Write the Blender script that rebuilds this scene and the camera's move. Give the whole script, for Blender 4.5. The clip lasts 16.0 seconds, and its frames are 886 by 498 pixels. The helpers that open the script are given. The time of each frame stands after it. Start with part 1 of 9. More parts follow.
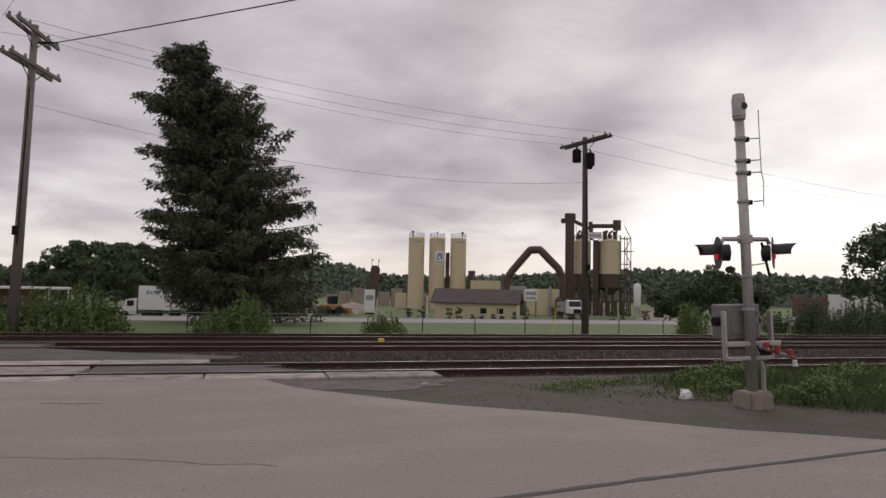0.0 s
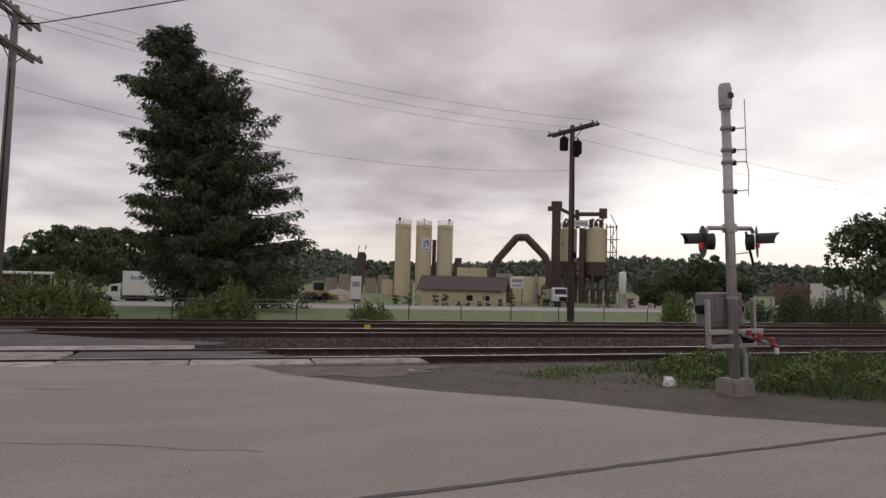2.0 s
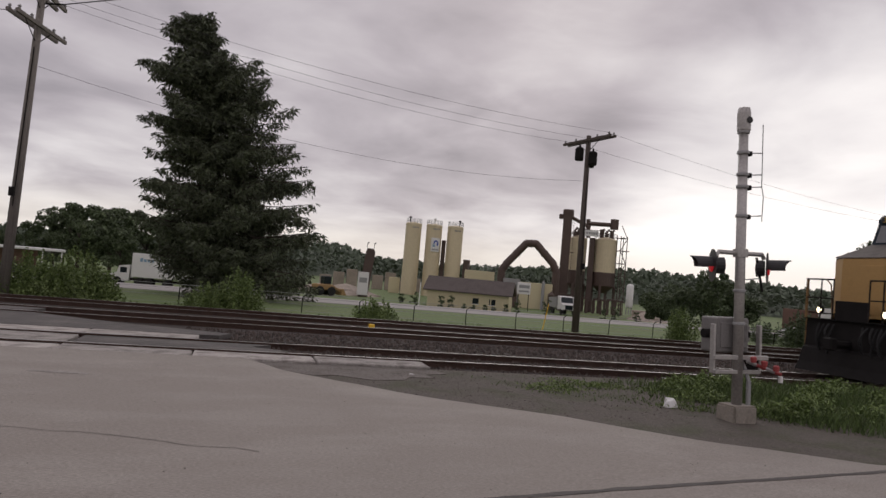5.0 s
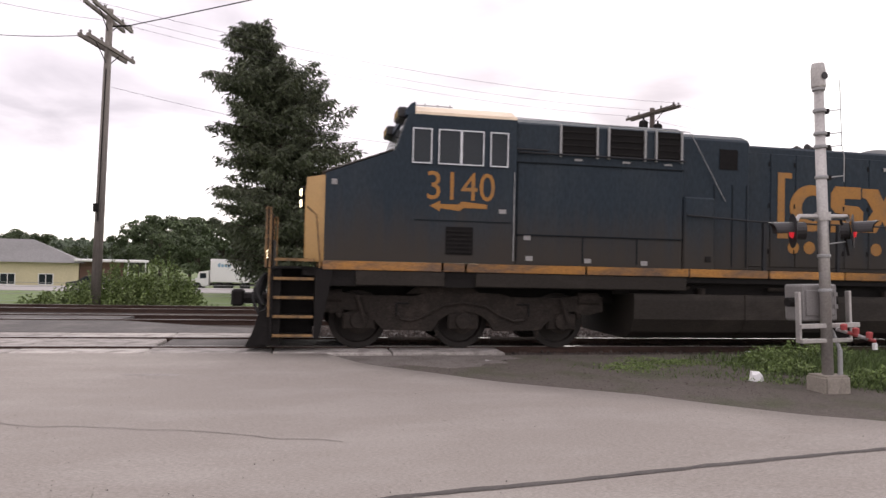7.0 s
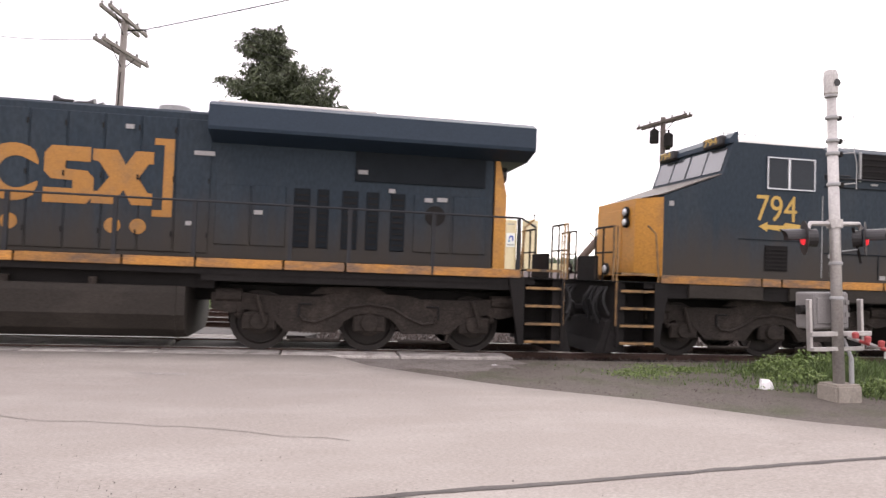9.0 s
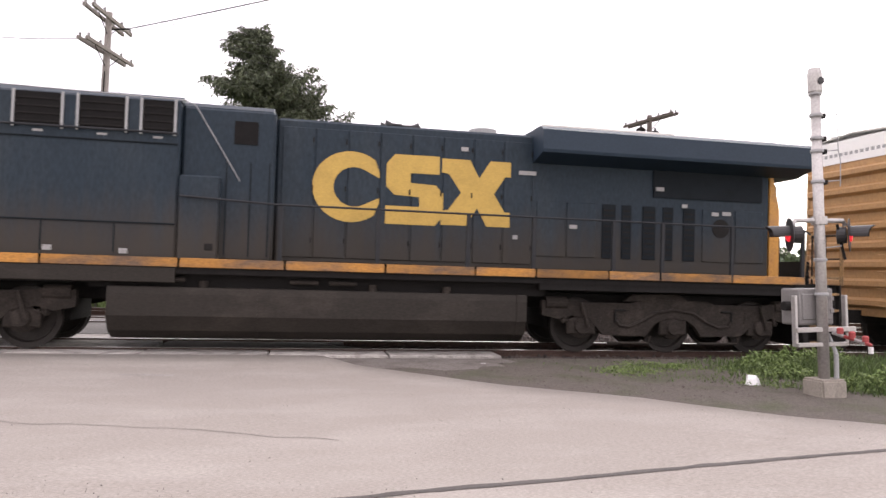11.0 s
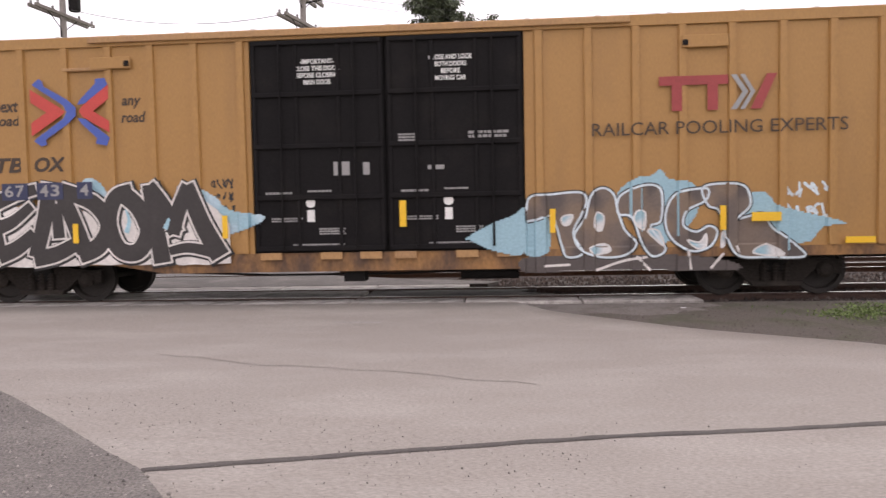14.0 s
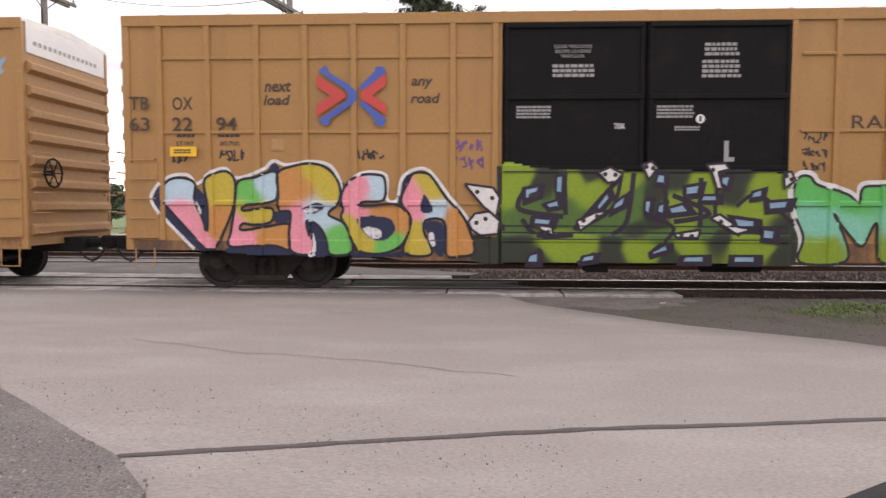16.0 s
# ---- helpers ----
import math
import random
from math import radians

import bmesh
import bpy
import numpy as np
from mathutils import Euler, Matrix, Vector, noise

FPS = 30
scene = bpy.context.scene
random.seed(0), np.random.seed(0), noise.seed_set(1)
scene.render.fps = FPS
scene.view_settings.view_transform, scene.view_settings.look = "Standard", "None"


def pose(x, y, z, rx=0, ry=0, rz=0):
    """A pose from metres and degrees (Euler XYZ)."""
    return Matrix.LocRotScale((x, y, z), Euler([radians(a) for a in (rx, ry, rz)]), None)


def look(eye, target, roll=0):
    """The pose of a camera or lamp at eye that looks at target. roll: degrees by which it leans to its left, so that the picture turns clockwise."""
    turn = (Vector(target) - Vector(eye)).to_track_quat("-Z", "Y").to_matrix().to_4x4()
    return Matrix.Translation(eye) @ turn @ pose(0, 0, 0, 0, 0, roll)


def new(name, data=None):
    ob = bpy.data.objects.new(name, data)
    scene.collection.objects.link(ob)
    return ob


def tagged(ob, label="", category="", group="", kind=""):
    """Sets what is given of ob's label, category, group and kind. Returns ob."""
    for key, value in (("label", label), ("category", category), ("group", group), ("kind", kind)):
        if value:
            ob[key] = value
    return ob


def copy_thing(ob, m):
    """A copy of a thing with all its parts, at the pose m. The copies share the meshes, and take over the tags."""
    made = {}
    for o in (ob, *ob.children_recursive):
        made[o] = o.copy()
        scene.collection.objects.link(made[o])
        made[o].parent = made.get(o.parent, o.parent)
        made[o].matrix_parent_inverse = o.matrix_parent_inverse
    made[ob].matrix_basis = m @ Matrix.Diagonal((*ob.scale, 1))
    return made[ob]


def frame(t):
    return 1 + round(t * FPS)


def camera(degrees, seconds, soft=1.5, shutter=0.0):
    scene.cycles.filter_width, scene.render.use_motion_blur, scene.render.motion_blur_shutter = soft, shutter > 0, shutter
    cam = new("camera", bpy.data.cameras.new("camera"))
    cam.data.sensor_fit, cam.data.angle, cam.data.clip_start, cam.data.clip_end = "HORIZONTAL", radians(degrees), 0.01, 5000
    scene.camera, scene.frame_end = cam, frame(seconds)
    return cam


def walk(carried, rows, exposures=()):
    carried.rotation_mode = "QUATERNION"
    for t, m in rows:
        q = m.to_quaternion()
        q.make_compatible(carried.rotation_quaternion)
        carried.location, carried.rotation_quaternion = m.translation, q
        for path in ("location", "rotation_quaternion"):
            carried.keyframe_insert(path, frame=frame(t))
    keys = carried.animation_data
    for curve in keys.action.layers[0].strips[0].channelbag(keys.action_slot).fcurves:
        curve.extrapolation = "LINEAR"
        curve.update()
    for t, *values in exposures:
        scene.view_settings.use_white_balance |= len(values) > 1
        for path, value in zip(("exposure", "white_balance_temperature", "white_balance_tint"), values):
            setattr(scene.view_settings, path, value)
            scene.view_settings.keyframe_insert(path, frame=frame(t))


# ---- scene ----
# The camera stands on the road before the crossing and turns; the trains run along x, towards -x.
EYE = (0.0, 0.0, 1.556)
cam = camera(65.46, 16.0, shutter=0.12)


def aim(yaw, pitch, roll, lift=0.0):
    """The camera's pose, turned yaw degrees to the left of the line square to the track, raised by lift."""
    y, p = radians(yaw), radians(pitch)
    way = Vector((-math.sin(y) * math.cos(p), math.cos(y) * math.cos(p), math.sin(p)))
    eye = Vector(EYE) + Vector((0, 0, lift))
    return look(eye, eye + way * 20, roll)


PATH = [
    (0.0, -16.32, 3.51, 1.21),
    (0.5, -16.92, 3.98, 1.25),
    (1.0, -17.08, 3.43, 1.54),
    (1.5, -17.29, 2.80, 1.54),
    (2.0, -17.45, 2.46, 1.52),
    (2.5, -17.27, 2.48, 1.62),
    (3.0, -17.05, 2.43, 1.87),
    (3.2, -16.93, 2.26, 2.02),
    (5.3, -15.85, 2.55, 6.08, 0.11),
    (5.4, -11.62, 5.20, 6.38, 0.11),
    (5.5, -11.91, 3.79, 6.06, 0.12),
    (5.7, -11.33, 2.62, 5.35, 0.14),
    (6.0, -12.28, 1.34, 0.62, 0.15),
    (6.2, -12.13, 1.12, 0.94, 0.15),
    (6.5, -11.64, 1.19, 1.72, 0.14),
    (7.0, -11.21, 1.17, 1.38, 0.08),
    (7.5, -9.78, 1.22, 3.48, 0.02),
    (8.0, -9.11, 1.45, 3.08),
    (8.5, -9.81, 1.61, 2.29),
    (9.0, -10.45, 1.83, 2.11),
    (9.2, -10.72, 1.88, 2.06),
    (11.3, -11.52, 1.73, 1.82),
    (11.5, -11.63, 1.71, 1.96),
    (12.0, -11.59, 1.66, 1.90),
    (12.2, -11.22, 1.74, 1.37),
    (12.3, -10.53, 1.58, 1.49),
    (12.5, -6.99, 1.44, 0.60),
    (12.7, -2.03, 1.18, -0.99),
    (13.0, 2.75, -0.66, -0.60),
    (13.5, 4.27, -2.05, -1.30),
    (14.0, 4.20, -2.72, -1.14),
    (14.5, 3.66, -3.24, -0.24),
    (15.0, 3.16, -3.43, 0.12),
    (15.5, 3.04, -3.58, 0.33),
    (16.0, 2.78, -3.48, 0.14),
]
EXPOSURES = [(0.0, -0.03), (5.3, -0.08), (5.8, -0.08), (6.2, 0.14), (6.6, 0.6), (7.0, 1.13), (7.5, 1.6), (8.0, 1.83), (9.0, 1.88), (11.5, 1.85), (12.5, 1.68),
             (13.5, 1.5), (16.0, 1.4)]
walk(cam, [(row[0], aim(*row[1:])) for row in PATH], EXPOSURES)

# ---- light: an overcast sky with a bright break low over the plant ----
SUN_AZ, SUN_EL = 24.0, 28.0     # degrees to the right of +y, degrees up
sun_dir = Vector((math.sin(radians(SUN_AZ)) * math.cos(radians(SUN_EL)), math.cos(radians(SUN_AZ)) * math.cos(radians(SUN_EL)),
                  math.sin(radians(SUN_EL))))
sun = new("sun", bpy.data.lights.new("sun", "SUN"))
sun.data.energy, sun.data.angle, sun.data.color = 0.5, radians(40), (1.0, 0.96, 0.9)
sun.matrix_world = look((0, 0, 60), Vector((0, 0, 60)) - sun_dir)


def make_sky():
    world = bpy.data.worlds.new("sky")
    scene.world = world
    world.use_nodes = True
    nt = world.node_tree
    nt.nodes.clear()
    N, L = nt.nodes.new, nt.links.new
    out, bg = N("ShaderNodeOutputWorld"), N("ShaderNodeBackground")
    sky = N("ShaderNodeTexSky")
    sky.sky_type, sky.sun_disc = "NISHITA", False
    sky.sun_elevation, sky.sun_rotation = radians(SUN_EL), radians(SUN_AZ)
    tc, sep = N("ShaderNodeTexCoord"), N("ShaderNodeSeparateXYZ")
    L(tc.outputs["Generated"], sep.inputs[0])
    # flatten the clouds towards the horizon: direction over (height + 0.12)
    add = N("ShaderNodeMath"); add.operation = "ADD"; add.inputs[1].default_value = 0.16
    L(sep.outputs["Z"], add.inputs[0])
    mx = N("ShaderNodeMath"); mx.operation = "MAXIMUM"; mx.inputs[1].default_value = 0.1
    L(add.outputs[0], mx.inputs[0])
    dx, dy = N("ShaderNodeMath"), N("ShaderNodeMath")
    dx.operation = dy.operation = "DIVIDE"
    L(sep.outputs["X"], dx.inputs[0]); L(mx.outputs[0], dx.inputs[1])
    L(sep.outputs["Y"], dy.inputs[0]); L(mx.outputs[0], dy.inputs[1])
    comb = N("ShaderNodeCombineXYZ")
    L(dx.outputs[0], comb.inputs[0]); L(dy.outputs[0], comb.inputs[1])
    n1, n2 = N("ShaderNodeTexNoise"), N("ShaderNodeTexNoise")
    for n, s, d, r in ((n1, 0.6, 7, 0.5), (n2, 1.7, 6, 0.5)):
        n.inputs["Scale"].default_value, n.inputs["Detail"].default_value, n.inputs["Roughness"].default_value = s, d, r
        n.inputs["Distortion"].default_value = 0.35
        L(comb.outputs[0], n.inputs["Vector"])
    mixn = N("ShaderNodeMix"); mixn.data_type = "FLOAT"; mixn.inputs[0].default_value = 0.45
    L(n1.outputs["Fac"], mixn.inputs[2]); L(n2.outputs["Fac"], mixn.inputs[3])
    # how near to the bright break, and how near to the horizon
    brk = N("ShaderNodeVectorMath"); brk.operation = "DOT_PRODUCT"
    L(tc.outputs["Generated"], brk.inputs[0])
    g = Vector((math.sin(radians(44)), math.cos(radians(44)), 0.09)).normalized()
    brk.inputs[1].default_value = g
    b1 = N("ShaderNodeMapRange"); b1.interpolation_type = "SMOOTHERSTEP"
    b1.inputs[1].default_value, b1.inputs[2].default_value, b1.inputs[3].default_value, b1.inputs[4].default_value = 0.945, 1.0, 0.0, 0.34
    L(brk.outputs["Value"], b1.inputs[0])
    b2 = N("ShaderNodeMapRange"); b2.interpolation_type = "SMOOTHERSTEP"
    b2.inputs[1].default_value, b2.inputs[2].default_value, b2.inputs[3].default_value, b2.inputs[4].default_value = 0.20, 0.03, 0.0, 0.15
    L(sep.outputs["Z"], b2.inputs[0])
    s1, s2 = N("ShaderNodeMath"), N("ShaderNodeMath")
    L(mixn.outputs[0], s1.inputs[0]); L(b1.outputs[0], s1.inputs[1])
    L(s1.outputs[0], s2.inputs[0]); L(b2.outputs[0], s2.inputs[1])
    ramp = N("ShaderNodeValToRGB")
    e = ramp.color_ramp.elements
    e[0].position, e[0].color = 0.28, (0.265, 0.238, 0.26, 1)
    e[1].position, e[1].color = 0.90, (1.15, 1.09, 1.06, 1)
    for p, c in ((0.40, (0.33, 0.296, 0.323, 1)), (0.51, (0.50, 0.451, 0.482, 1)), (0.65, (0.75, 0.702, 0.715, 1))):
        x = e.new(p); x.color = c
    L(s2.outputs[0], ramp.inputs[0])
    # a low band of warm clear light at the horizon
    warm = N("ShaderNodeMapRange"); warm.interpolation_type = "SMOOTHERSTEP"
    warm.inputs[1].default_value, warm.inputs[2].default_value, warm.inputs[3].default_value, warm.inputs[4].default_value = 0.10, 0.02, 0.0, 0.5
    L(sep.outputs["Z"], warm.inputs[0])
    wm = N("ShaderNodeMix"); wm.data_type = "RGBA"; wm.inputs[7].default_value = (0.80, 0.73, 0.65, 1)
    L(warm.outputs[0], wm.inputs[0]); L(ramp.outputs[0], wm.inputs[6])
    # the blue sky above the clouds shows through a little
    sc = N("ShaderNodeMix"); sc.data_type = "RGBA"; sc.blend_type = "ADD"; sc.inputs[0].default_value = 0.004
    L(wm.outputs[2], sc.inputs[6]); L(sky.outputs[0], sc.inputs[7])
    # the cloud deck is thinner overhead: brighter there
    up = N("ShaderNodeMapRange"); up.interpolation_type = "SMOOTHERSTEP"
    up.inputs[1].default_value, up.inputs[2].default_value, up.inputs[3].default_value, up.inputs[4].default_value = 0.42, 0.85, 1.0, 1.5
    L(sep.outputs["Z"], up.inputs[0])
    L(up.outputs[0], bg.inputs["Strength"])
    L(sc.outputs[2], bg.inputs["Color"])
    L(bg.outputs[0], out.inputs["Surface"])


make_sky()

# ---- materials ----
def mat(name, col, rough=0.7, metal=0.0, var=0.25, scale=1.5, fine=40.0, bump=0.15, second=None, amount=0.5, stretch=(1, 1, 1), emit=None,
        glow=0.0, spec=0.5, rnd=0.0, dust=None, island=0.0):
    """A surface: two scales of mottling, an optional second colour in patches, fine relief, a random shade per piece, dust that thickens downwards."""
    m = bpy.data.materials.new(name)
    m.use_nodes = True
    nt = m.node_tree
    N, L = nt.nodes.new, nt.links.new
    b = nt.nodes["Principled BSDF"]
    tc, mp = N("ShaderNodeTexCoord"), N("ShaderNodeMapping")
    mp.inputs["Scale"].default_value = stretch
    L(tc.outputs["Object"], mp.inputs[0])
    n1, n2 = N("ShaderNodeTexNoise"), N("ShaderNodeTexNoise")
    for n, s, d in ((n1, scale, 5), (n2, fine, 4)):
        n.inputs["Scale"].default_value, n.inputs["Detail"].default_value, n.inputs["Roughness"].default_value = s, d, 0.6
        L(mp.outputs[0], n.inputs["Vector"])
    c2 = second if second else tuple(c * 0.55 for c in col)
    r = N("ShaderNodeMapRange")
    r.inputs[1].default_value, r.inputs[2].default_value = 0.62 - 0.3 * amount, 0.85 - 0.3 * amount
    L(n1.outputs["Fac"], r.inputs[0])
    k = N("ShaderNodeMath"); k.operation = "MULTIPLY"; k.inputs[1].default_value = 1.0 if second else var * 2
    L(r.outputs[0], k.inputs[0])
    mix = N("ShaderNodeMix"); mix.data_type = "RGBA"
    mix.inputs[6].default_value, mix.inputs[7].default_value = (*col, 1), (*c2, 1)
    L(k.outputs[0], mix.inputs[0])
    # fine grain as a factor on the value
    h = N("ShaderNodeHueSaturation")
    g = N("ShaderNodeMapRange"); g.inputs[1].default_value, g.inputs[2].default_value = 0.3, 0.7
    g.inputs[3].default_value, g.inputs[4].default_value = 1 - var, 1 + var
    L(n2.outputs["Fac"], g.inputs[0])
    val = g.outputs[0]
    if rnd or island:
        src = N("ShaderNodeNewGeometry").outputs["Random Per Island"] if island else N("ShaderNodeObjectInfo").outputs["Random"]
        q = N("ShaderNodeMapRange"); a = rnd or island
        q.inputs[3].default_value, q.inputs[4].default_value = 1 - a, 1 + a
        L(src, q.inputs[0])
        mu = N("ShaderNodeMath"); mu.operation = "MULTIPLY"
        L(val, mu.inputs[0]); L(q.outputs[0], mu.inputs[1])
        val = mu.outputs[0]
    L(val, h.inputs["Value"]); L(mix.outputs[2], h.inputs["Color"])
    colour = h.outputs[0]
    if dust:
        (dc, z0, z1, dmax) = dust
        sp = N("ShaderNodeSeparateXYZ"); L(tc.outputs["Object"], sp.inputs[0])
        md = N("ShaderNodeMapping"); md.inputs["Scale"].default_value = (6, 6, 0.5); L(tc.outputs["Object"], md.inputs[0])
        nd = N("ShaderNodeTexNoise"); nd.inputs["Scale"].default_value = 0.7; nd.inputs["Detail"].default_value = 6
        L(md.outputs[0], nd.inputs["Vector"])
        off = N("ShaderNodeMath"); off.operation = "MULTIPLY_ADD"; off.inputs[1].default_value = 1.3
        L(nd.outputs["Fac"], off.inputs[0]); L(sp.outputs["Z"], off.inputs[2])
        rr = N("ShaderNodeMapRange"); rr.interpolation_type = "SMOOTHSTEP"
        rr.inputs[1].default_value, rr.inputs[2].default_value = z1 + 0.65, z0 + 0.65
        rr.inputs[3].default_value, rr.inputs[4].default_value = 0.0, dmax
        L(off.outputs[0], rr.inputs[0])
        dm = N("ShaderNodeMix"); dm.data_type = "RGBA"; dm.inputs[7].default_value = (*dc, 1)
        L(rr.outputs[0], dm.inputs[0]); L(colour, dm.inputs[6])
        colour = dm.outputs[2]
    L(colour, b.inputs["Base Color"])
    b.inputs["Roughness"].default_value, b.inputs["Metallic"].default_value = rough, metal
    b.inputs["Specular IOR Level"].default_value = spec
    if bump:
        bp = N("ShaderNodeBump"); bp.inputs["Strength"].default_value, bp.inputs["Distance"].default_value = bump, 0.02
        L(n2.outputs["Fac"], bp.inputs["Height"]); L(bp.outputs[0], b.inputs["Normal"])
    if emit:
        b.inputs["Emission Color"].default_value, b.inputs["Emission Strength"].default_value = (*emit, 1), glow
    return m


def glass(name, tint=(0.02, 0.025, 0.03), rough=0.08, ior=1.45):
    m = mat(name, tint, rough, var=0.1, bump=0.0, spec=0.8 if ior > 1.5 else 0.3)
    m.node_tree.nodes["Principled BSDF"].inputs["IOR"].default_value = ior
    return m


DUST = (0.13, 0.105, 0.085)
ASPHALT = mat("asphalt_road", (0.262, 0.235, 0.209), 0.9, var=0.24, scale=0.9, fine=55, bump=0.5, second=(0.302, 0.275, 0.247), amount=0.55, stretch=(0.5, 1.3, 1))
ASPHALT_DARK = mat("asphalt_patch", (0.09, 0.083, 0.078), 0.92, var=0.3, scale=1.2, fine=60, bump=0.6, second=(0.14, 0.128, 0.118), amount=0.6)
FADED = mat("faded_marking", (0.31, 0.29, 0.27), 0.9, var=0.3, scale=6, bump=0.3, second=(0.235, 0.214, 0.197), amount=0.7)
CASE = mat("signal_case_grey", (0.19, 0.18, 0.175), 0.6, var=0.15, scale=2, bump=0.05)
CRACK = mat("hairline_crack", (0.205, 0.185, 0.166), 0.9, var=0.2, bump=0.2)
SEAL = mat("tar_seal", (0.07, 0.06, 0.055), 0.8, var=0.3, scale=4, bump=0.3)
GRAVEL = mat("gravel_shoulder", (0.145, 0.131, 0.12), 0.95, var=0.5, scale=1.0, fine=45, bump=1.0, second=(0.215, 0.197, 0.178), amount=0.5)
STONE = mat("ballast_stone", (0.072, 0.056, 0.048), 0.95, var=0.3, scale=3, fine=30, bump=0.4, island=0.45)
BED = mat("ballast_bed", (0.038, 0.029, 0.024), 0.95, var=0.55, scale=1.5, fine=35, bump=1.0, second=(0.075, 0.062, 0.054), amount=0.35)
APRON = mat("broken_asphalt", (0.15, 0.134, 0.12), 0.95, var=0.45, scale=2.2, fine=32, bump=1.0, second=(0.105, 0.09, 0.078), amount=0.55)
SOIL = mat("dirt_ground", (0.09, 0.076, 0.064), 0.95, var=0.4, scale=1.2, fine=30, bump=0.8, second=(0.055, 0.06, 0.03), amount=0.5)
GRASS = mat("mown_grass", (0.115, 0.165, 0.055), 0.95, var=0.35, scale=0.25, fine=14, bump=0.6, second=(0.12, 0.135, 0.06), amount=0.5)
BLADE = mat("grass_blade", (0.082, 0.125, 0.034), 0.7, var=0.2, bump=0.0, island=0.45, second=(0.09, 0.115, 0.042), amount=0.4)
CONCRETE = mat("crossing_concrete", (0.38, 0.352, 0.325), 0.9, var=0.28, scale=2.6, fine=35, bump=0.6, second=(0.19, 0.17, 0.155), amount=0.6, rnd=0.22)
CONCRETE_BLOCK = mat("concrete_block", (0.27, 0.24, 0.205), 0.9, var=0.2, scale=4, fine=40, bump=0.4)
RAIL = mat("rusty_rail", (0.075, 0.045, 0.035), 0.6, 0.5, var=0.3, scale=3, fine=40, bump=0.3)
RAILTOP = mat("polished_rail_head", (0.42, 0.40, 0.38), 0.35, 0.9, var=0.15, scale=2, bump=0.05)
TIE = mat("creosoted_tie", (0.06, 0.045, 0.035), 0.9, var=0.35, scale=2, fine=20, bump=0.6, stretch=(6, 1, 6), rnd=0.3)
STREET = mat("far_street", (0.30, 0.285, 0.27), 0.9, var=0.12, scale=0.2, fine=8, bump=0.1)
YELLOW = mat("boxcar_yellow", (0.35, 0.189, 0.058), 0.55, var=0.12, scale=0.9, fine=25, bump=0.10, second=(0.30, 0.162, 0.054), amount=0.35, stretch=(2, 2, 0.5))
YELLOW_END = mat("boxcar_end_yellow", (0.37, 0.212, 0.088), 0.6, var=0.18, scale=0.9, fine=25, bump=0.1, second=(0.30, 0.17, 0.085), amount=0.4, stretch=(1, 1, 0.5))
SILLRUST = mat("rusty_sill", (0.30, 0.155, 0.055), 0.75, var=0.25, scale=1.3, fine=20, bump=0.2, second=(0.085, 0.05, 0.034), amount=0.75, stretch=(1, 1, 0.5))
PEBBLE = mat("pale_pebbles", (0.20, 0.182, 0.165), 0.95, var=0.25, scale=3, fine=30, bump=0.3, island=0.6)
ROOFMETAL = mat("galvanised_roof", (0.55, 0.53, 0.50), 0.5, 0.4, var=0.2, scale=2, bump=0.1)
DOORBLACK = mat("black_door_paint", (0.0088, 0.0078, 0.0082), 0.75, var=0.3, scale=1.5, fine=30, bump=0.1, second=(0.0145, 0.0125, 0.0118), amount=0.35, spec=0.15)
TRUCKMETAL = mat("grimy_truck_steel", (0.025, 0.0205, 0.0175), 0.85, 0.0, var=0.4, scale=3, fine=30, bump=0.4, second=(0.046, 0.037, 0.031), amount=0.4, spec=0.2)
DARKMETAL = mat("black_underframe", (0.013, 0.0115, 0.011), 0.8, 0.0, var=0.3, scale=3, bump=0.3, spec=0.2)
WHEEL = mat("wheel_steel", (0.028, 0.023, 0.020), 0.7, 0.3, var=0.3, scale=3, bump=0.2)
TREAD = mat("wheel_tread", (0.35, 0.33, 0.31), 0.35, 0.9, var=0.1, bump=0.0)
NAVY = mat("loco_navy", (0.0148, 0.0245, 0.0355), 0.6, var=0.26, scale=0.8, fine=22, bump=0.08, second=(0.023, 0.032, 0.041), amount=0.5, stretch=(1, 1, 0.4),
           dust=((0.040, 0.032, 0.0245), 1.6, 3.0, 0.88), spec=0.25)
NAVYTOP = mat("loco_radiator_navy", (0.0165, 0.029, 0.046), 0.55, var=0.12, scale=0.8, fine=22, bump=0.05, spec=0.3)
LOCOYELLOW = mat("loco_yellow", (0.45, 0.215, 0.036), 0.5, var=0.2, scale=1.5, fine=25, bump=0.1, second=(0.27, 0.13, 0.045), amount=0.4)
# cab roof: the sun's reflection is put in as a pale base colour
PALEROOF = mat("sun_sheen_cab_roof", (0.62, 0.50, 0.36), 0.6, var=0.15, scale=2, bump=0.1)
NOSETAN = mat("faded_nose_yellow", (0.43, 0.26, 0.09), 0.55, var=0.14, scale=1.5, bump=0.08, second=(0.33, 0.19, 0.065), amount=0.4)
STRIPE = mat("sill_stripe", (0.34, 0.155, 0.028), 0.65, var=0.3, scale=1.1, fine=18, bump=0.1, second=(0.12, 0.072, 0.042), amount=0.75, rnd=0.35, stretch=(1, 1, 3))
NAVYDARK = mat("shaded_screen_navy", (0.0085, 0.0115, 0.015), 0.8, var=0.25, scale=3, bump=0.2, spec=0.2)
GRILLE = mat("dark_louvre", (0.009, 0.008, 0.008), 0.85, var=0.3, scale=4, bump=0.2, spec=0.2)
PANE = glass("cab_glass")
SCREEN = glass("windscreen_glass", (0.05, 0.055, 0.06), 0.12, 1.9)
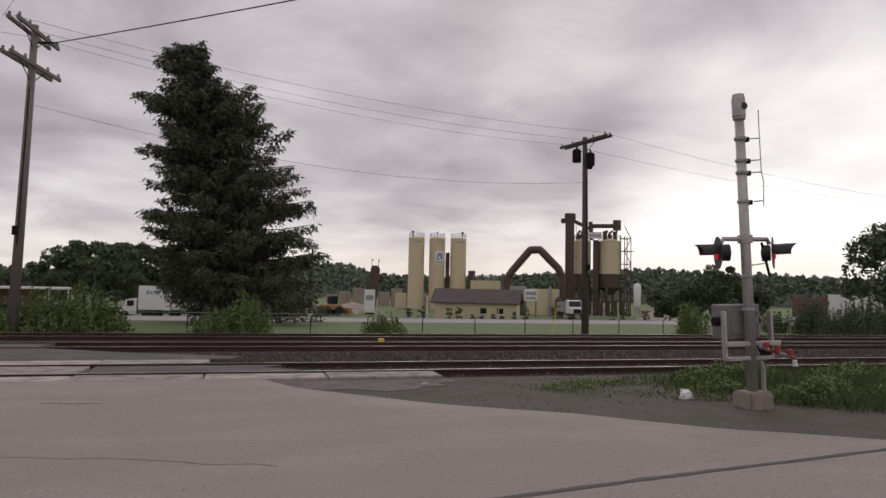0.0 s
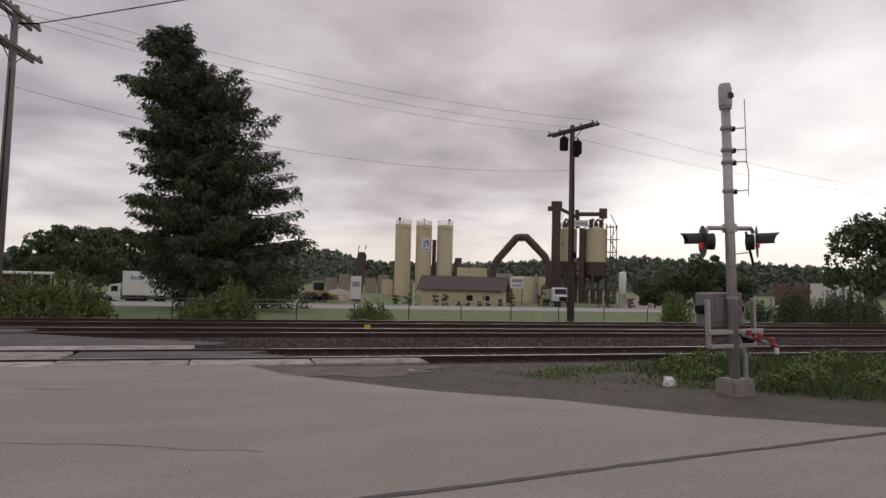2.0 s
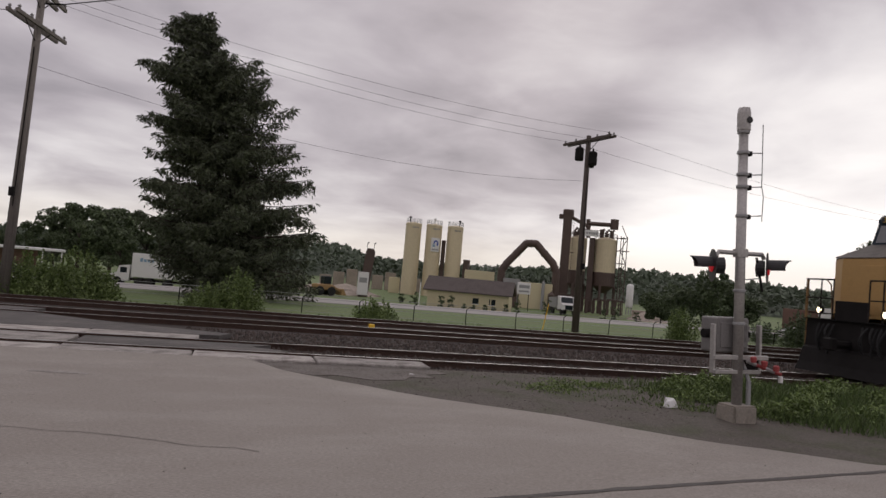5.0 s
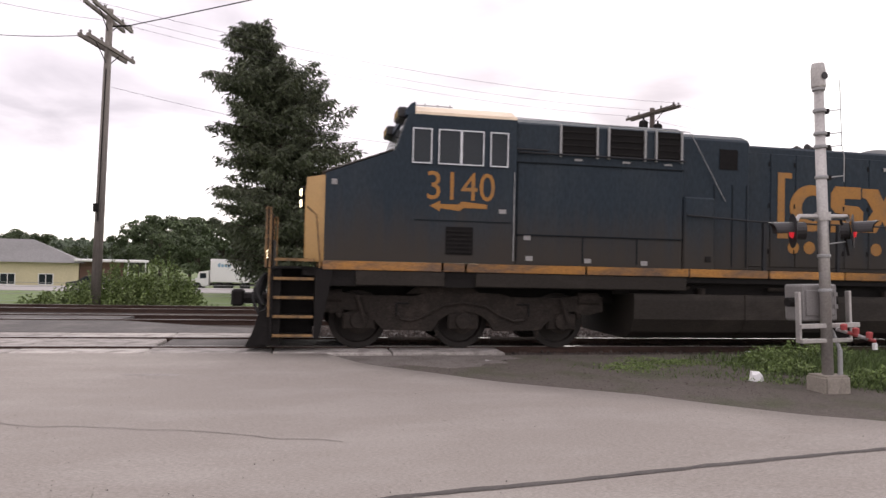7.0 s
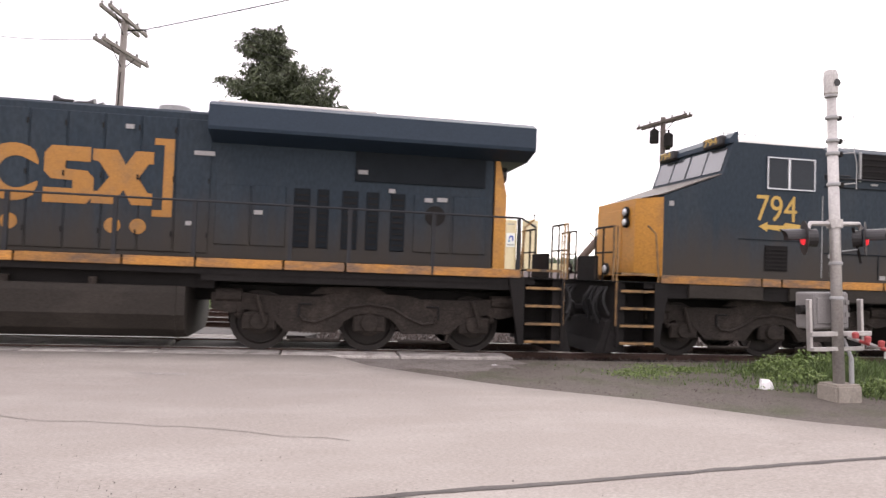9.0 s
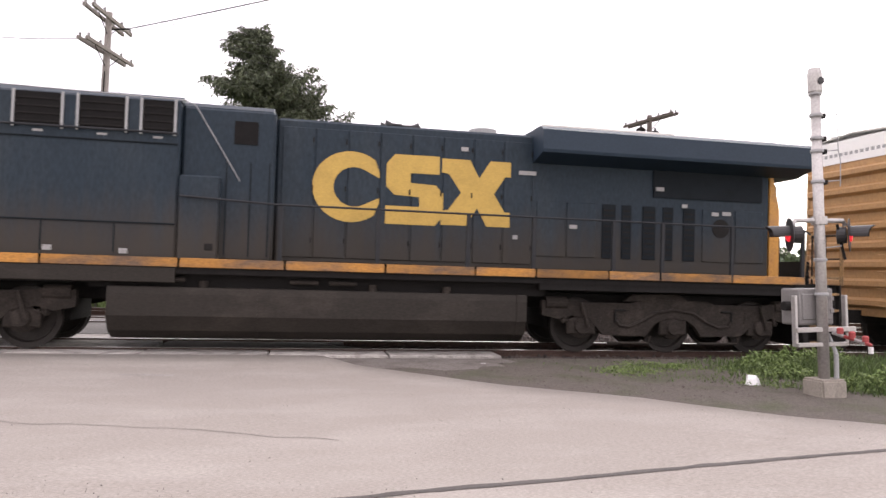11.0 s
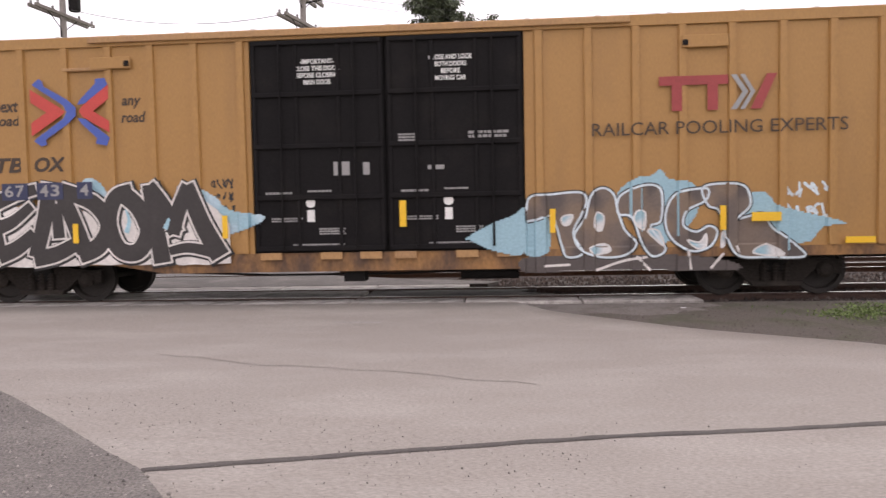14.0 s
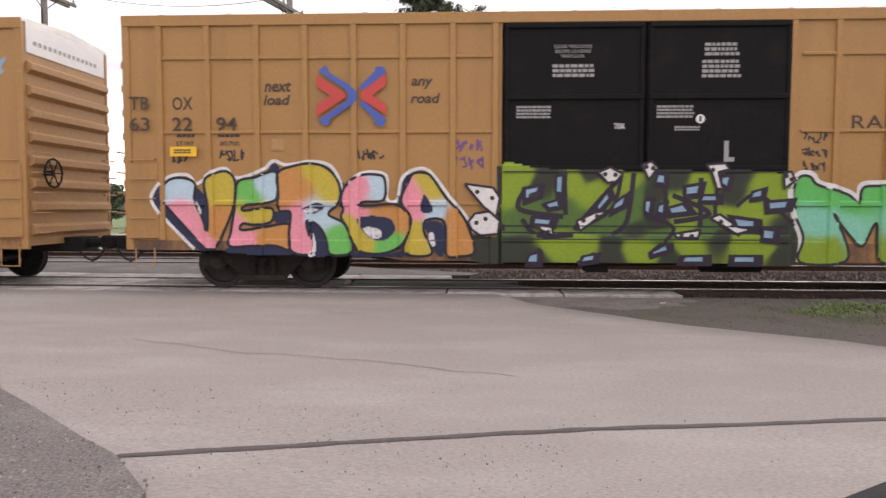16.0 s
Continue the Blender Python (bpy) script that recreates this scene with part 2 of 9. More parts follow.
FRAMEWHITE = mat("aluminium_frame", (0.55, 0.56, 0.58), 0.4, 0.6, var=0.1, bump=0.0)
TANK = mat("fuel_tank", (0.025, 0.021, 0.0175), 0.75, var=0.25, scale=1.0, fine=18, bump=0.15, second=(0.042, 0.035, 0.029), amount=0.45, stretch=(1, 1, 2), spec=0.25)
RAILDARK = mat("dark_handrail", (0.022, 0.023, 0.026), 0.7, var=0.2, bump=0.0, spec=0.3)
DULLTAN = mat("worn_step_edge", (0.24, 0.14, 0.055), 0.75, var=0.3, scale=4, bump=0.1, second=(0.05, 0.036, 0.026), amount=0.6)
NOSEGREY = mat("weathered_nose_top", (0.10, 0.088, 0.078), 0.8, var=0.2, scale=2, bump=0.1, second=(0.06, 0.05, 0.045), amount=0.5)
LETTER_YELLOW = mat("yellow_lettering", (0.32, 0.145, 0.024), 0.6, var=0.2, scale=2.5, bump=0.0, second=(0.24, 0.125, 0.04), amount=0.45)
LETTER_PALE = mat("pale_yellow_lettering", (0.45, 0.29, 0.06), 0.55, var=0.15, scale=2, bump=0.0)
LETTER_BROWN = mat("brown_lettering", (0.052, 0.033, 0.022), 0.6, var=0.15, bump=0.0)
LETTER_WHITE = mat("white_lettering", (0.72, 0.71, 0.69), 0.6, var=0.1, bump=0.0)
STENCIL = mat("worn_stencil", (0.30, 0.29, 0.285), 0.6, var=0.2, bump=0.0)
RED = mat("red_paint", (0.50, 0.055, 0.045), 0.55, var=0.12, bump=0.0)
BLUE = mat("blue_paint", (0.06, 0.10, 0.38), 0.55, var=0.12, bump=0.0)
MAROON = mat("maroon_paint", (0.30, 0.045, 0.045), 0.55, var=0.15, bump=0.0)
SAFETY = mat("reflective_yellow", (0.78, 0.47, 0.02), 0.5, var=0.08, bump=0.0)
SPRAY = {n: mat("spray_" + n, c, 0.6, var=0.12, scale=1.6, fine=20, bump=0.0, second=tuple(min(1, v * 1.25) for v in c), amount=0.45) for n, c in dict(
    black=(0.02, 0.018, 0.018), white=(0.62, 0.60, 0.58), sky=(0.33, 0.52, 0.60), grey=(0.11, 0.09, 0.085), pink=(0.68, 0.30, 0.33),
    mint=(0.22, 0.50, 0.22), lime=(0.32, 0.42, 0.03), olive=(0.07, 0.085, 0.025), navy=(0.03, 0.035, 0.08), orange=(0.55, 0.25, 0.06),
    gold=(0.52, 0.42, 0.06), pale=(0.55, 0.62, 0.66), silver=(0.62, 0.58, 0.55), soot=(0.034, 0.029, 0.028), smoke=(0.13, 0.108, 0.098), purple=(0.13, 0.06, 0.16), teal=(0.07, 0.40, 0.24), steel=(0.22, 0.34, 0.45)).items()}
GALV = mat("galvanised_steel", (0.42, 0.40, 0.385), 0.5, 0.6, var=0.15, scale=4, fine=30, bump=0.1)
SIGNALBLACK = mat("signal_black", (0.018, 0.016, 0.017), 0.5, var=0.15, bump=0.05)
LENS = mat("lit_red_lens", (0.35, 0.02, 0.02), 0.3, var=0.05, bump=0.0, emit=(1.0, 0.03, 0.05), glow=0.22)
LAMP = mat("headlight_lens", (0.9, 0.85, 0.75), 0.2, var=0.02, bump=0.0, emit=(1.0, 0.80, 0.52), glow=3.0)
POLE = mat("weathered_pole", (0.20, 0.178, 0.16), 0.9, var=0.3, scale=3, fine=20, bump=0.4, stretch=(6, 6, 0.6))
POLEDARK = mat("dark_pole", (0.095, 0.076, 0.066), 0.9, var=0.3, scale=3, fine=20, bump=0.4, stretch=(6, 6, 0.6))
WIRE = mat("cable", (0.05, 0.048, 0.05), 0.6, var=0.1, bump=0.0)
CERAMIC = mat("insulator", (0.30, 0.29, 0.29), 0.35, var=0.1, bump=0.0)
BARK = mat("bark", (0.07, 0.055, 0.045), 0.95, var=0.4, scale=5, fine=20, bump=0.6, stretch=(3, 3, 0.6))
NEEDLE = mat("spruce_needles", (0.066, 0.078, 0.044), 0.75, var=0.25, bump=0.0, island=0.55, second=(0.09, 0.10, 0.054), amount=0.35)
LEAF = mat("broad_leaves", (0.072, 0.098, 0.045), 0.7, var=0.2, scale=0.4, bump=0.0, island=0.45, second=(0.098, 0.125, 0.06), amount=0.4)
WEED = mat("weed_leaves", (0.125, 0.175, 0.05), 0.7, var=0.2, scale=0.7, bump=0.0, island=0.45, second=(0.16, 0.205, 0.07), amount=0.4)
# green of the distant woods, with the haze mixed into the colour
HAZEWOOD = mat("far_woods", (0.112, 0.138, 0.098), 0.95, var=0.2, scale=0.03, fine=0.25, bump=0.0, second=(0.125, 0.142, 0.108), amount=0.5, island=0.12)
CREAM = mat("cream_silo_paint", (0.62, 0.53, 0.36), 0.6, var=0.08, scale=0.4, fine=6, bump=0.05, second=(0.52, 0.44, 0.30), amount=0.35, stretch=(1, 1, 0.3))
BRONZE = mat("brown_plant_steel", (0.085, 0.055, 0.045), 0.6, var=0.2, scale=0.8, fine=6, bump=0.1)
SHINGLE = mat("brown_shingles", (0.095, 0.078, 0.072), 0.9, var=0.25, scale=0.6, fine=7, bump=0.4)
CREAMWALL = mat("cream_block_wall", (0.60, 0.53, 0.35), 0.8, var=0.08, scale=0.5, fine=6, bump=0.1)
BRICKWALL = mat("red_brick_far", (0.17, 0.10, 0.08), 0.9, var=0.2, scale=1, fine=8, bump=0.2)
GREYROOF = mat("grey_shingles", (0.20, 0.195, 0.19), 0.9, var=0.15, scale=0.6, fine=7, bump=0.3)
WHITEPAINT = mat("white_paint", (0.72, 0.71, 0.70), 0.6, var=0.08, scale=0.7, bump=0.05)
GREYPAINT = mat("grey_steel_paint", (0.30, 0.30, 0.30), 0.6, var=0.12, scale=1, bump=0.05)
CARDARK = mat("car_paint_dark", (0.03, 0.03, 0.035), 0.3, 0.2, var=0.1, bump=0.0, spec=0.7)
RUBBER = mat("tyre_rubber", (0.015, 0.015, 0.015), 0.85, var=0.2, bump=0.1)
PLASTICWHITE = mat("white_plastic_bag", (0.75, 0.74, 0.74), 0.5, var=0.08, bump=0.1)
SANDPILE = mat("aggregate_heap", (0.34, 0.29, 0.24), 0.95, var=0.25, scale=0.3, fine=4, bump=0.5)
ORANGE = mat("machine_orange", (0.32, 0.20, 0.08), 0.6, var=0.15, bump=0.05)


# ---- building tools ----
def part(name, bm, material, parent=None, label="", smooth=False):
    me = bpy.data.meshes.new(name)
    bm.to_mesh(me)
    bm.free()
    me.materials.append(material)
    if smooth:
        for p in me.polygons:
            p.use_smooth = True
    ob = new(name, me)
    if parent:
        ob.parent = parent
    if label:
        ob["label"] = label
    return ob


def share(name, ob, parent, m):
    """Another piece on the mesh of ob."""
    o = new(name, ob.data)
    o.parent = parent
    o.matrix_basis = m
    return o


def empty(name, m=None, parent=None):
    e = new(name)
    e.empty_display_size = 0.2
    if m is not None:
        e.matrix_basis = m
    if parent:
        e.parent = parent
    return e


def B():
    return bmesh.new()


def box(bm, x0, x1, y0, y1, z0, z1, bev=0.0, seg=1):
    vs = [bm.verts.new((x, y, z)) for x in (x0, x1) for y in (y0, y1) for z in (z0, z1)]
    fs = [bm.faces.new([vs[i] for i in f]) for f in ((0, 1, 3, 2), (4, 6, 7, 5), (0, 4, 5, 1), (2, 3, 7, 6), (0, 2, 6, 4), (1, 5, 7, 3))]
    if bev:
        es = list({e for f in fs for e in f.edges})
        bmesh.ops.bevel(bm, geom=es, offset=bev, segments=seg, affect="EDGES", profile=0.5)
    return bm


def tube(bm, p0, p1, r0, r1=None, seg=10, caps=True):
    p0, p1 = Vector(p0), Vector(p1)
    r1 = r0 if r1 is None else r1
    q = (p1 - p0).to_track_quat("Z", "Y").to_matrix()
    rings = []
    for p, r in ((p0, r0), (p1, r1)):
        rings.append([bm.verts.new(p + q @ Vector((math.cos(a) * r, math.sin(a) * r, 0))) for a in (2 * math.pi * i / seg for i in range(seg))])
    for i in range(seg):
        j = (i + 1) % seg
        bm.faces.new((rings[0][i], rings[0][j], rings[1][j], rings[1][i]))
    if caps:
        bm.faces.new(rings[0][::-1])
        bm.faces.new(rings[1])
    return bm


def pipe(bm, pts, r, seg=8):
    """One bent pipe through the points, with a shared ring at each."""
    pts = [Vector(q) for q in pts]
    rings, keep = [], None
    for i, q in enumerate(pts):
        d = (pts[min(i + 1, len(pts) - 1)] - pts[max(i - 1, 0)]).normalized()
        u = keep if keep is not None else d.orthogonal()
        u = (u - d * u.dot(d))
        u = u.normalized() if u.length > 1e-4 else d.orthogonal().normalized()
        keep = u
        w = d.cross(u)
        rings.append([bm.verts.new(q + (u * math.cos(a) + w * math.sin(a)) * r) for a in (2 * math.pi * k / seg for k in range(seg))])
    for a, b in zip(rings, rings[1:]):
        for k in range(seg):
            j = (k + 1) % seg
            bm.faces.new((a[k], a[j], b[j], b[k]))
    bm.faces.new(rings[0][::-1])
    bm.faces.new(rings[-1])
    return bm


def prism(bm, poly, y0, y1, plane="xz"):
    """A closed outline, pulled from y0 to y1 across its plane."""
    def at(u, v, w):
        return {"xz": (u, w, v), "yz": (w, u, v), "xy": (u, v, w)}[plane]
    a = [bm.verts.new(at(u, v, y0)) for u, v in poly]
    b = [bm.verts.new(at(u, v, y1)) for u, v in poly]
    n = len(poly)
    bm.faces.new(a)
    bm.faces.new(b[::-1])
    for i in range(n):
        j = (i + 1) % n
        bm.faces.new((a[j], a[i], b[i], b[j]))
    bmesh.ops.recalc_face_normals(bm, faces=bm.faces)
    return bm


def lathe(bm, profile, seg=20, m=Matrix()):
    """A profile of (radius, height) turned round z."""
    rings = []
    for r, z in profile:
        rings.append([bm.verts.new(m @ Vector((r * math.cos(a), r * math.sin(a), z))) for a in (2 * math.pi * i / seg for i in range(seg))])
    for a, b in zip(rings, rings[1:]):
        for i in range(seg):
            j = (i + 1) % seg
            bm.faces.new((a[i], a[j], b[j], b[i]))
    bm.faces.new(rings[0][::-1])
    bm.faces.new(rings[-1])
    return bm


def text(name, words, size, material, parent, m, width=None, offset=0.0, shear=0.0, thick=0.002, label="", spacing=1.0):
    """Words in the built-in font, as a thin mesh standing in the xz plane and read from -y; its lower left corner at m. width: fitted to that."""
    cu = bpy.data.curves.new(name, "FONT")
    cu.body, cu.size, cu.extrude, cu.offset, cu.shear, cu.space_character, cu.resolution_u = words, size, thick, offset, shear, spacing, 3
    o = bpy.data.objects.new(name, cu)
    scene.collection.objects.link(o)
    me = bpy.data.meshes.new_from_object(o.evaluated_get(bpy.context.evaluated_depsgraph_get()))
    bpy.data.objects.remove(o)
    bpy.data.curves.remove(cu)
    n = len(me.vertices)
    co = np.empty(n * 3)
    me.vertices.foreach_get("co", co)
    co = co.reshape(n, 3)
    co[:, :2] -= co[:, :2].min(0)
    high = co[:, 1].max()
    if width:
        co[:, 0] *= width / co[:, 0].max()
    co[:, 1] *= (size * 0.7 + 2 * max(0, offset)) / high
    co = np.stack([co[:, 0], -co[:, 2], co[:, 1]], 1)
    me.vertices.foreach_set("co", co.reshape(-1))
    me.materials.clear()
    me.materials.append(material)
    ob = new(name, me)
    ob.parent = parent
    ob.matrix_basis = m
    if label:
        ob["label"] = label
    return ob


def plates(name, outlines, material, parent, y, thick=0.003, label=""):
    """Flat painted shapes in the xz plane at y, as one thin mesh."""
    bm = B()
    for poly in outlines:
        prism(bm, poly, y - thick, y)
    return part(name, bm, material, parent, label)


def quads(points, size, rng, up=0.4, aspect=1.0):
    """Vertices and faces of one small leaf card per point."""
    n = len(points)
    nrm = rng.normal(size=(n, 3)); nrm[:, 2] = np.abs(nrm[:, 2]) * (1 + up)
    nrm /= np.linalg.norm(nrm, axis=1)[:, None]
    a = np.cross(nrm, rng.normal(size=(n, 3))); a /= np.linalg.norm(a, axis=1)[:, None]
    b = np.cross(nrm, a)
    s = size * rng.uniform(0.6, 1.3, (n, 1))
    v = np.stack([points - a * s, points + b * s * 0.5 * aspect, points + a * s, points - b * s * 0.5 * aspect], 1).reshape(-1, 3)
    f = np.arange(n * 4).reshape(n, 4)
    return v, f


def cards(name, v, f, material, parent=None, label=""):
    me = bpy.data.meshes.new(name)
    me.from_pydata(v.tolist(), [], f.tolist())
    me.materials.append(material)
    ob = new(name, me)
    if parent:
        ob.parent = parent
    if label:
        ob["label"] = label
    return ob


def each_box(name, boxes, material, parent, bev=0.0):
    """One part for every box."""
    for b_ in boxes:
        bm = B()
        box(bm, *b_, bev)
        part(name, bm, material, parent)

# ---- ground, road and tracks ----
TRACK_1, TRACK_2, TRACK_3 = 14.12, 19.75, 23.6      # centre lines
PROFILE = [(-60, -0.12), (11.5, -0.12), (12.6, -0.16), (13.0, -0.40), (25.0, -0.42), (32, -0.45), (43, -0.52), (47, -0.72), (56, -0.75), (66, -1.3), (75, -2.0),
           (95, -2.4), (4000, -2.4)]


def ground_z(y):
    return float(np.interp(y, [p[0] for p in PROFILE], [p[1] for p in PROFILE]))


def sheet(name, xs, ys, zf, material):
    nx, ny = len(xs), len(ys)
    v = [(x, y, zf(x, y)) for y in ys for x in xs]
    f = [(j * nx + i, j * nx + i + 1, (j + 1) * nx + i + 1, (j + 1) * nx + i) for j in range(ny - 1) for i in range(nx - 1)]
    me = bpy.data.meshes.new(name)
    me.from_pydata(v, [], f)
    me.materials.append(material)
    for p in me.polygons:
        p.use_smooth = True
    return new(name, me)


def uneven(x, y):
    return ground_z(y) + (0.03 * noise.noise((x * 0.5, y * 0.5, 0)) if -10 < y < 12 or 26 < y < 60 else 0)


ground = tagged(sheet("ground", [-3000, -800, -250, -120, -70] + [i * 2.0 for i in range(-25, 36)] + [90, 150, 300, 800, 3000],
                      [-400, -120, -50] + [i * 1.0 for i in range(-20, 12)] + [11.5, 12.6, 13, 20, 25] + [27 + i * 1.5 for i in range(24)] + [66, 70, 75, 85, 95, 130, 200, 400, 900, 3500],
                      uneven, GRASS), "mown green grass sloping down beyond the tracks", "ground", kind="structure")


def flat(name, outline, z, material, thick=0.04):
    bm = B()
    prism(bm, outline, z - thick, z, "xy")
    return part(name, bm, material)


def road_z(x, y):
    return -0.075 + 0.055 * max(0, min(1, (y - 9.5) / 3.0)) + 0.012 * noise.noise((x * 0.3, y * 0.3, 3))


def road_sheet():
    """The asphalt, whose edge swings away to the side street."""
    edge = [(-30, 12.55), (-3.4, 12.55), (0.4, 12.5), (0.9, 11.5), (1.7, 10.75), (2.95, 9.6), (4.45, 8.6), (5.8, 7.4), (7.4, 6.35), (10, 5.5), (14, 4.9), (30, 4.4)]
    xs = sorted({round(-30 + 0.5 * i, 2) for i in range(121)} | {e[0] for e in edge})
    bm, rows = B(), []
    for x in xs:
        far = float(np.interp(x, [e[0] for e in edge], [e[1] for e in edge]))
        far += 0.07 * noise.noise((x * 2.1, 0, 5)) if x > 0.4 else 0
        col = []
        for k in range(25):
            y = -25 + (far + 25) * (k / 24) ** 0.6
            col.append(bm.verts.new((x, y, road_z(x, y))))
        col.append(bm.verts.new((x, far + 0.03, road_z(x, far) - 0.09)))
        rows.append(col)
    for a, b in zip(rows, rows[1:]):
        for k in range(25):
            bm.faces.new((a[k], b[k], b[k + 1], a[k + 1]))
    return part("road", bm, ASPHALT, smooth=True)


tagged(road_sheet(), "worn pale grey asphalt road with fine cracks", "road", kind="structure")


def strip(name, pts, width, lift, material, wob=0.02):
    """A narrow band that lies on the road along a line of points."""
    bm, last = B(), None
    line = []
    for (x0, y0), (x1, y1) in zip(pts, pts[1:]):
        n = max(2, int(math.hypot(x1 - x0, y1 - y0) / 0.12))
        line += [(x0 + (x1 - x0) * i / n, y0 + (y1 - y0) * i / n) for i in range(n)]
    line.append(pts[-1])
    for i, (x, y) in enumerate(line):
        a, b = line[max(0, i - 1)], line[min(len(line) - 1, i + 1)]
        d = Vector((b[0] - a[0], b[1] - a[1], 0)).normalized()
        s = Vector((-d.y, d.x, 0))
        o = wob * noise.noise((x * 3, y * 3, 1))
        w = width * (1 + 0.5 * noise.noise((x * 5, y * 5, 7)))
        p = Vector((x, y, 0)) + s * o
        now = [bm.verts.new((q.x, q.y, road_z(q.x, q.y) + lift)) for q in (p - s * w / 2, p + s * w / 2)]
        if last:
            bm.faces.new((last[0], now[0], now[1], last[1]))
        last = now
    return part(name, bm, material)


tagged(strip("joint_seal", [(-2.35, 4.32), (-1.02, 4.63), (0.57, 4.97), (2.2, 5.24), (4.1, 5.58), (7.2, 6.03), (9.5, 6.2)], 0.075, 0.006, SEAL),
       "dark tar-filled seam across the asphalt", "road seam", kind="structure")
tagged(strip("faded_road_paint", [(-2.5, 10.5), (-1.75, 10.44)], 0.10, 0.005, FADED), "worn white paint dash on the asphalt", "road marking", kind="structure")
for pts in ([(-4.2, 8.2), (-2.6, 7.5), (-1.2, 7.2), (0.4, 6.6)],):
    tagged(strip("asphalt_crack", pts, 0.014, 0.005, CRACK, 0.08), "thin dark crack wandering over the asphalt", "road crack", kind="structure")
# the gravel shoulder in the near corner, and the dirt along the track
bm = B()
prism(bm, [(-9, 9.6), (-6.2, 7.3), (-4.55, 6.1), (-3.45, 5.2), (-2.75, 4.6), (-2.34, 4.28), (-2.1, 4.0), (-1.85, 3.7), (-1.9, 2.5), (-3.0, -3), (-14, -3), (-14, 9.6)], -0.12, -0.048, "xy")
tagged(part("gravel_shoulder", bm, GRAVEL), "coarse dark gravel beside the road", "gravel", kind="structure")
bm = B()
prism(bm, [(0.35, 12.6), (0.9, 11.4), (1.7, 10.7), (2.95, 9.52), (4.45, 8.52), (5.8, 7.32), (7.4, 6.27), (9, 6.0), (16, 6.4), (40, 7.6), (40, 12.7), (0.35, 12.7)], -0.2, -0.085, "xy")
tagged(part("dirt_verge", bm, SOIL), "bare brown dirt between the road and the track", "dirt", kind="structure")
bm = B()
prism(bm, [(0.1, 12.55), (0.75, 11.75), (1.4, 11.3), (1.8, 11.38), (2.3, 11.05), (2.9, 11.2), (3.05, 11.5), (3.5, 11.55), (3.45, 11.9), (3.9, 12.1), (3.7, 12.65), (2, 12.6)], -0.1, -0.074, "xy")
tagged(part("asphalt_apron", bm, APRON), "crumbling stony apron by the crossing", "pavement", kind="structure")


def ballast_bed():
    bm = B()
    prism(bm, [(12.75, -0.30), (12.95, -0.135), (25.2, -0.135), (26.4, -0.50)], -160, 160, "yz")
    return part("ballast_bed", bm, BED)


tagged(ballast_bed(), "dark oily stone ballast under the tracks", "ballast", kind="structure")
rng = np.random.default_rng(5)


def scatter_stones(n, x0, x1, y0, y1, z, size, name, label, cut=None, material=None):
    p = np.stack([rng.uniform(x0, x1, n), rng.uniform(y0, y1, n), np.full(n, z)], 1)
    if cut:
        p = p[p[:, 1] < cut[0] + cut[1] * p[:, 0]]
        n = len(p)
    d = np.array([(1, 0, 0), (-1, 0, 0), (0, 1, 0), (0, -1, 0), (0, 0, 1), (0, 0, -1)], float)
    s = size * rng.uniform(0.5, 1.3, (n, 1, 1)) * rng.uniform(0.6, 1.2, (n, 6, 1))
    a = rng.uniform(0, 6.3, n)
    c, sn = np.cos(a), np.sin(a)
    dd = d[None] * s
    dd = np.stack([dd[..., 0] * c[:, None] - dd[..., 1] * sn[:, None], dd[..., 0] * sn[:, None] + dd[..., 1] * c[:, None], dd[..., 2]], 2)
    v = (p[:, None] + dd).reshape(-1, 3)
    f0 = np.array([(0, 2, 4), (2, 1, 4), (1, 3, 4), (3, 0, 4), (2, 0, 5), (1, 2, 5), (3, 1, 5), (0, 3, 5)])
    f = (f0[None] + (np.arange(n) * 6)[:, None, None]).reshape(-1, 3)
    return tagged(cards(name, v, f, material or STONE), label, "stones", kind="stuff")


scatter_stones(9000, -1, 22, 12.85, 18.4, -0.13, 0.05, "ballast_stones", "broken grey-brown ballast stones between the rails")
scatter_stones(900, 0.8, 9.5, 8.4, 12.8, -0.083, 0.012, "loose_stones", "loose small stones on the dirt verge")
scatter_stones(5000, -7, -1.8, 2.6, 7.2, -0.05, 0.013, "shoulder_stones", "small crushed stones on the gravel shoulder", (2.35, -0.82), PEBBLE)


scatter_stones(320, -5, 7, 3.6, 9, -0.068, 0.006, "road_grit", "scattered grit on the asphalt", None, PEBBLE)
scatter_stones(1000, -5, 1.0, 3.4, 6.2, -0.068, 0.0062, "shoulder_grit", "small stones strewn from the shoulder over the asphalt", (4.9, -0.45), PEBBLE)


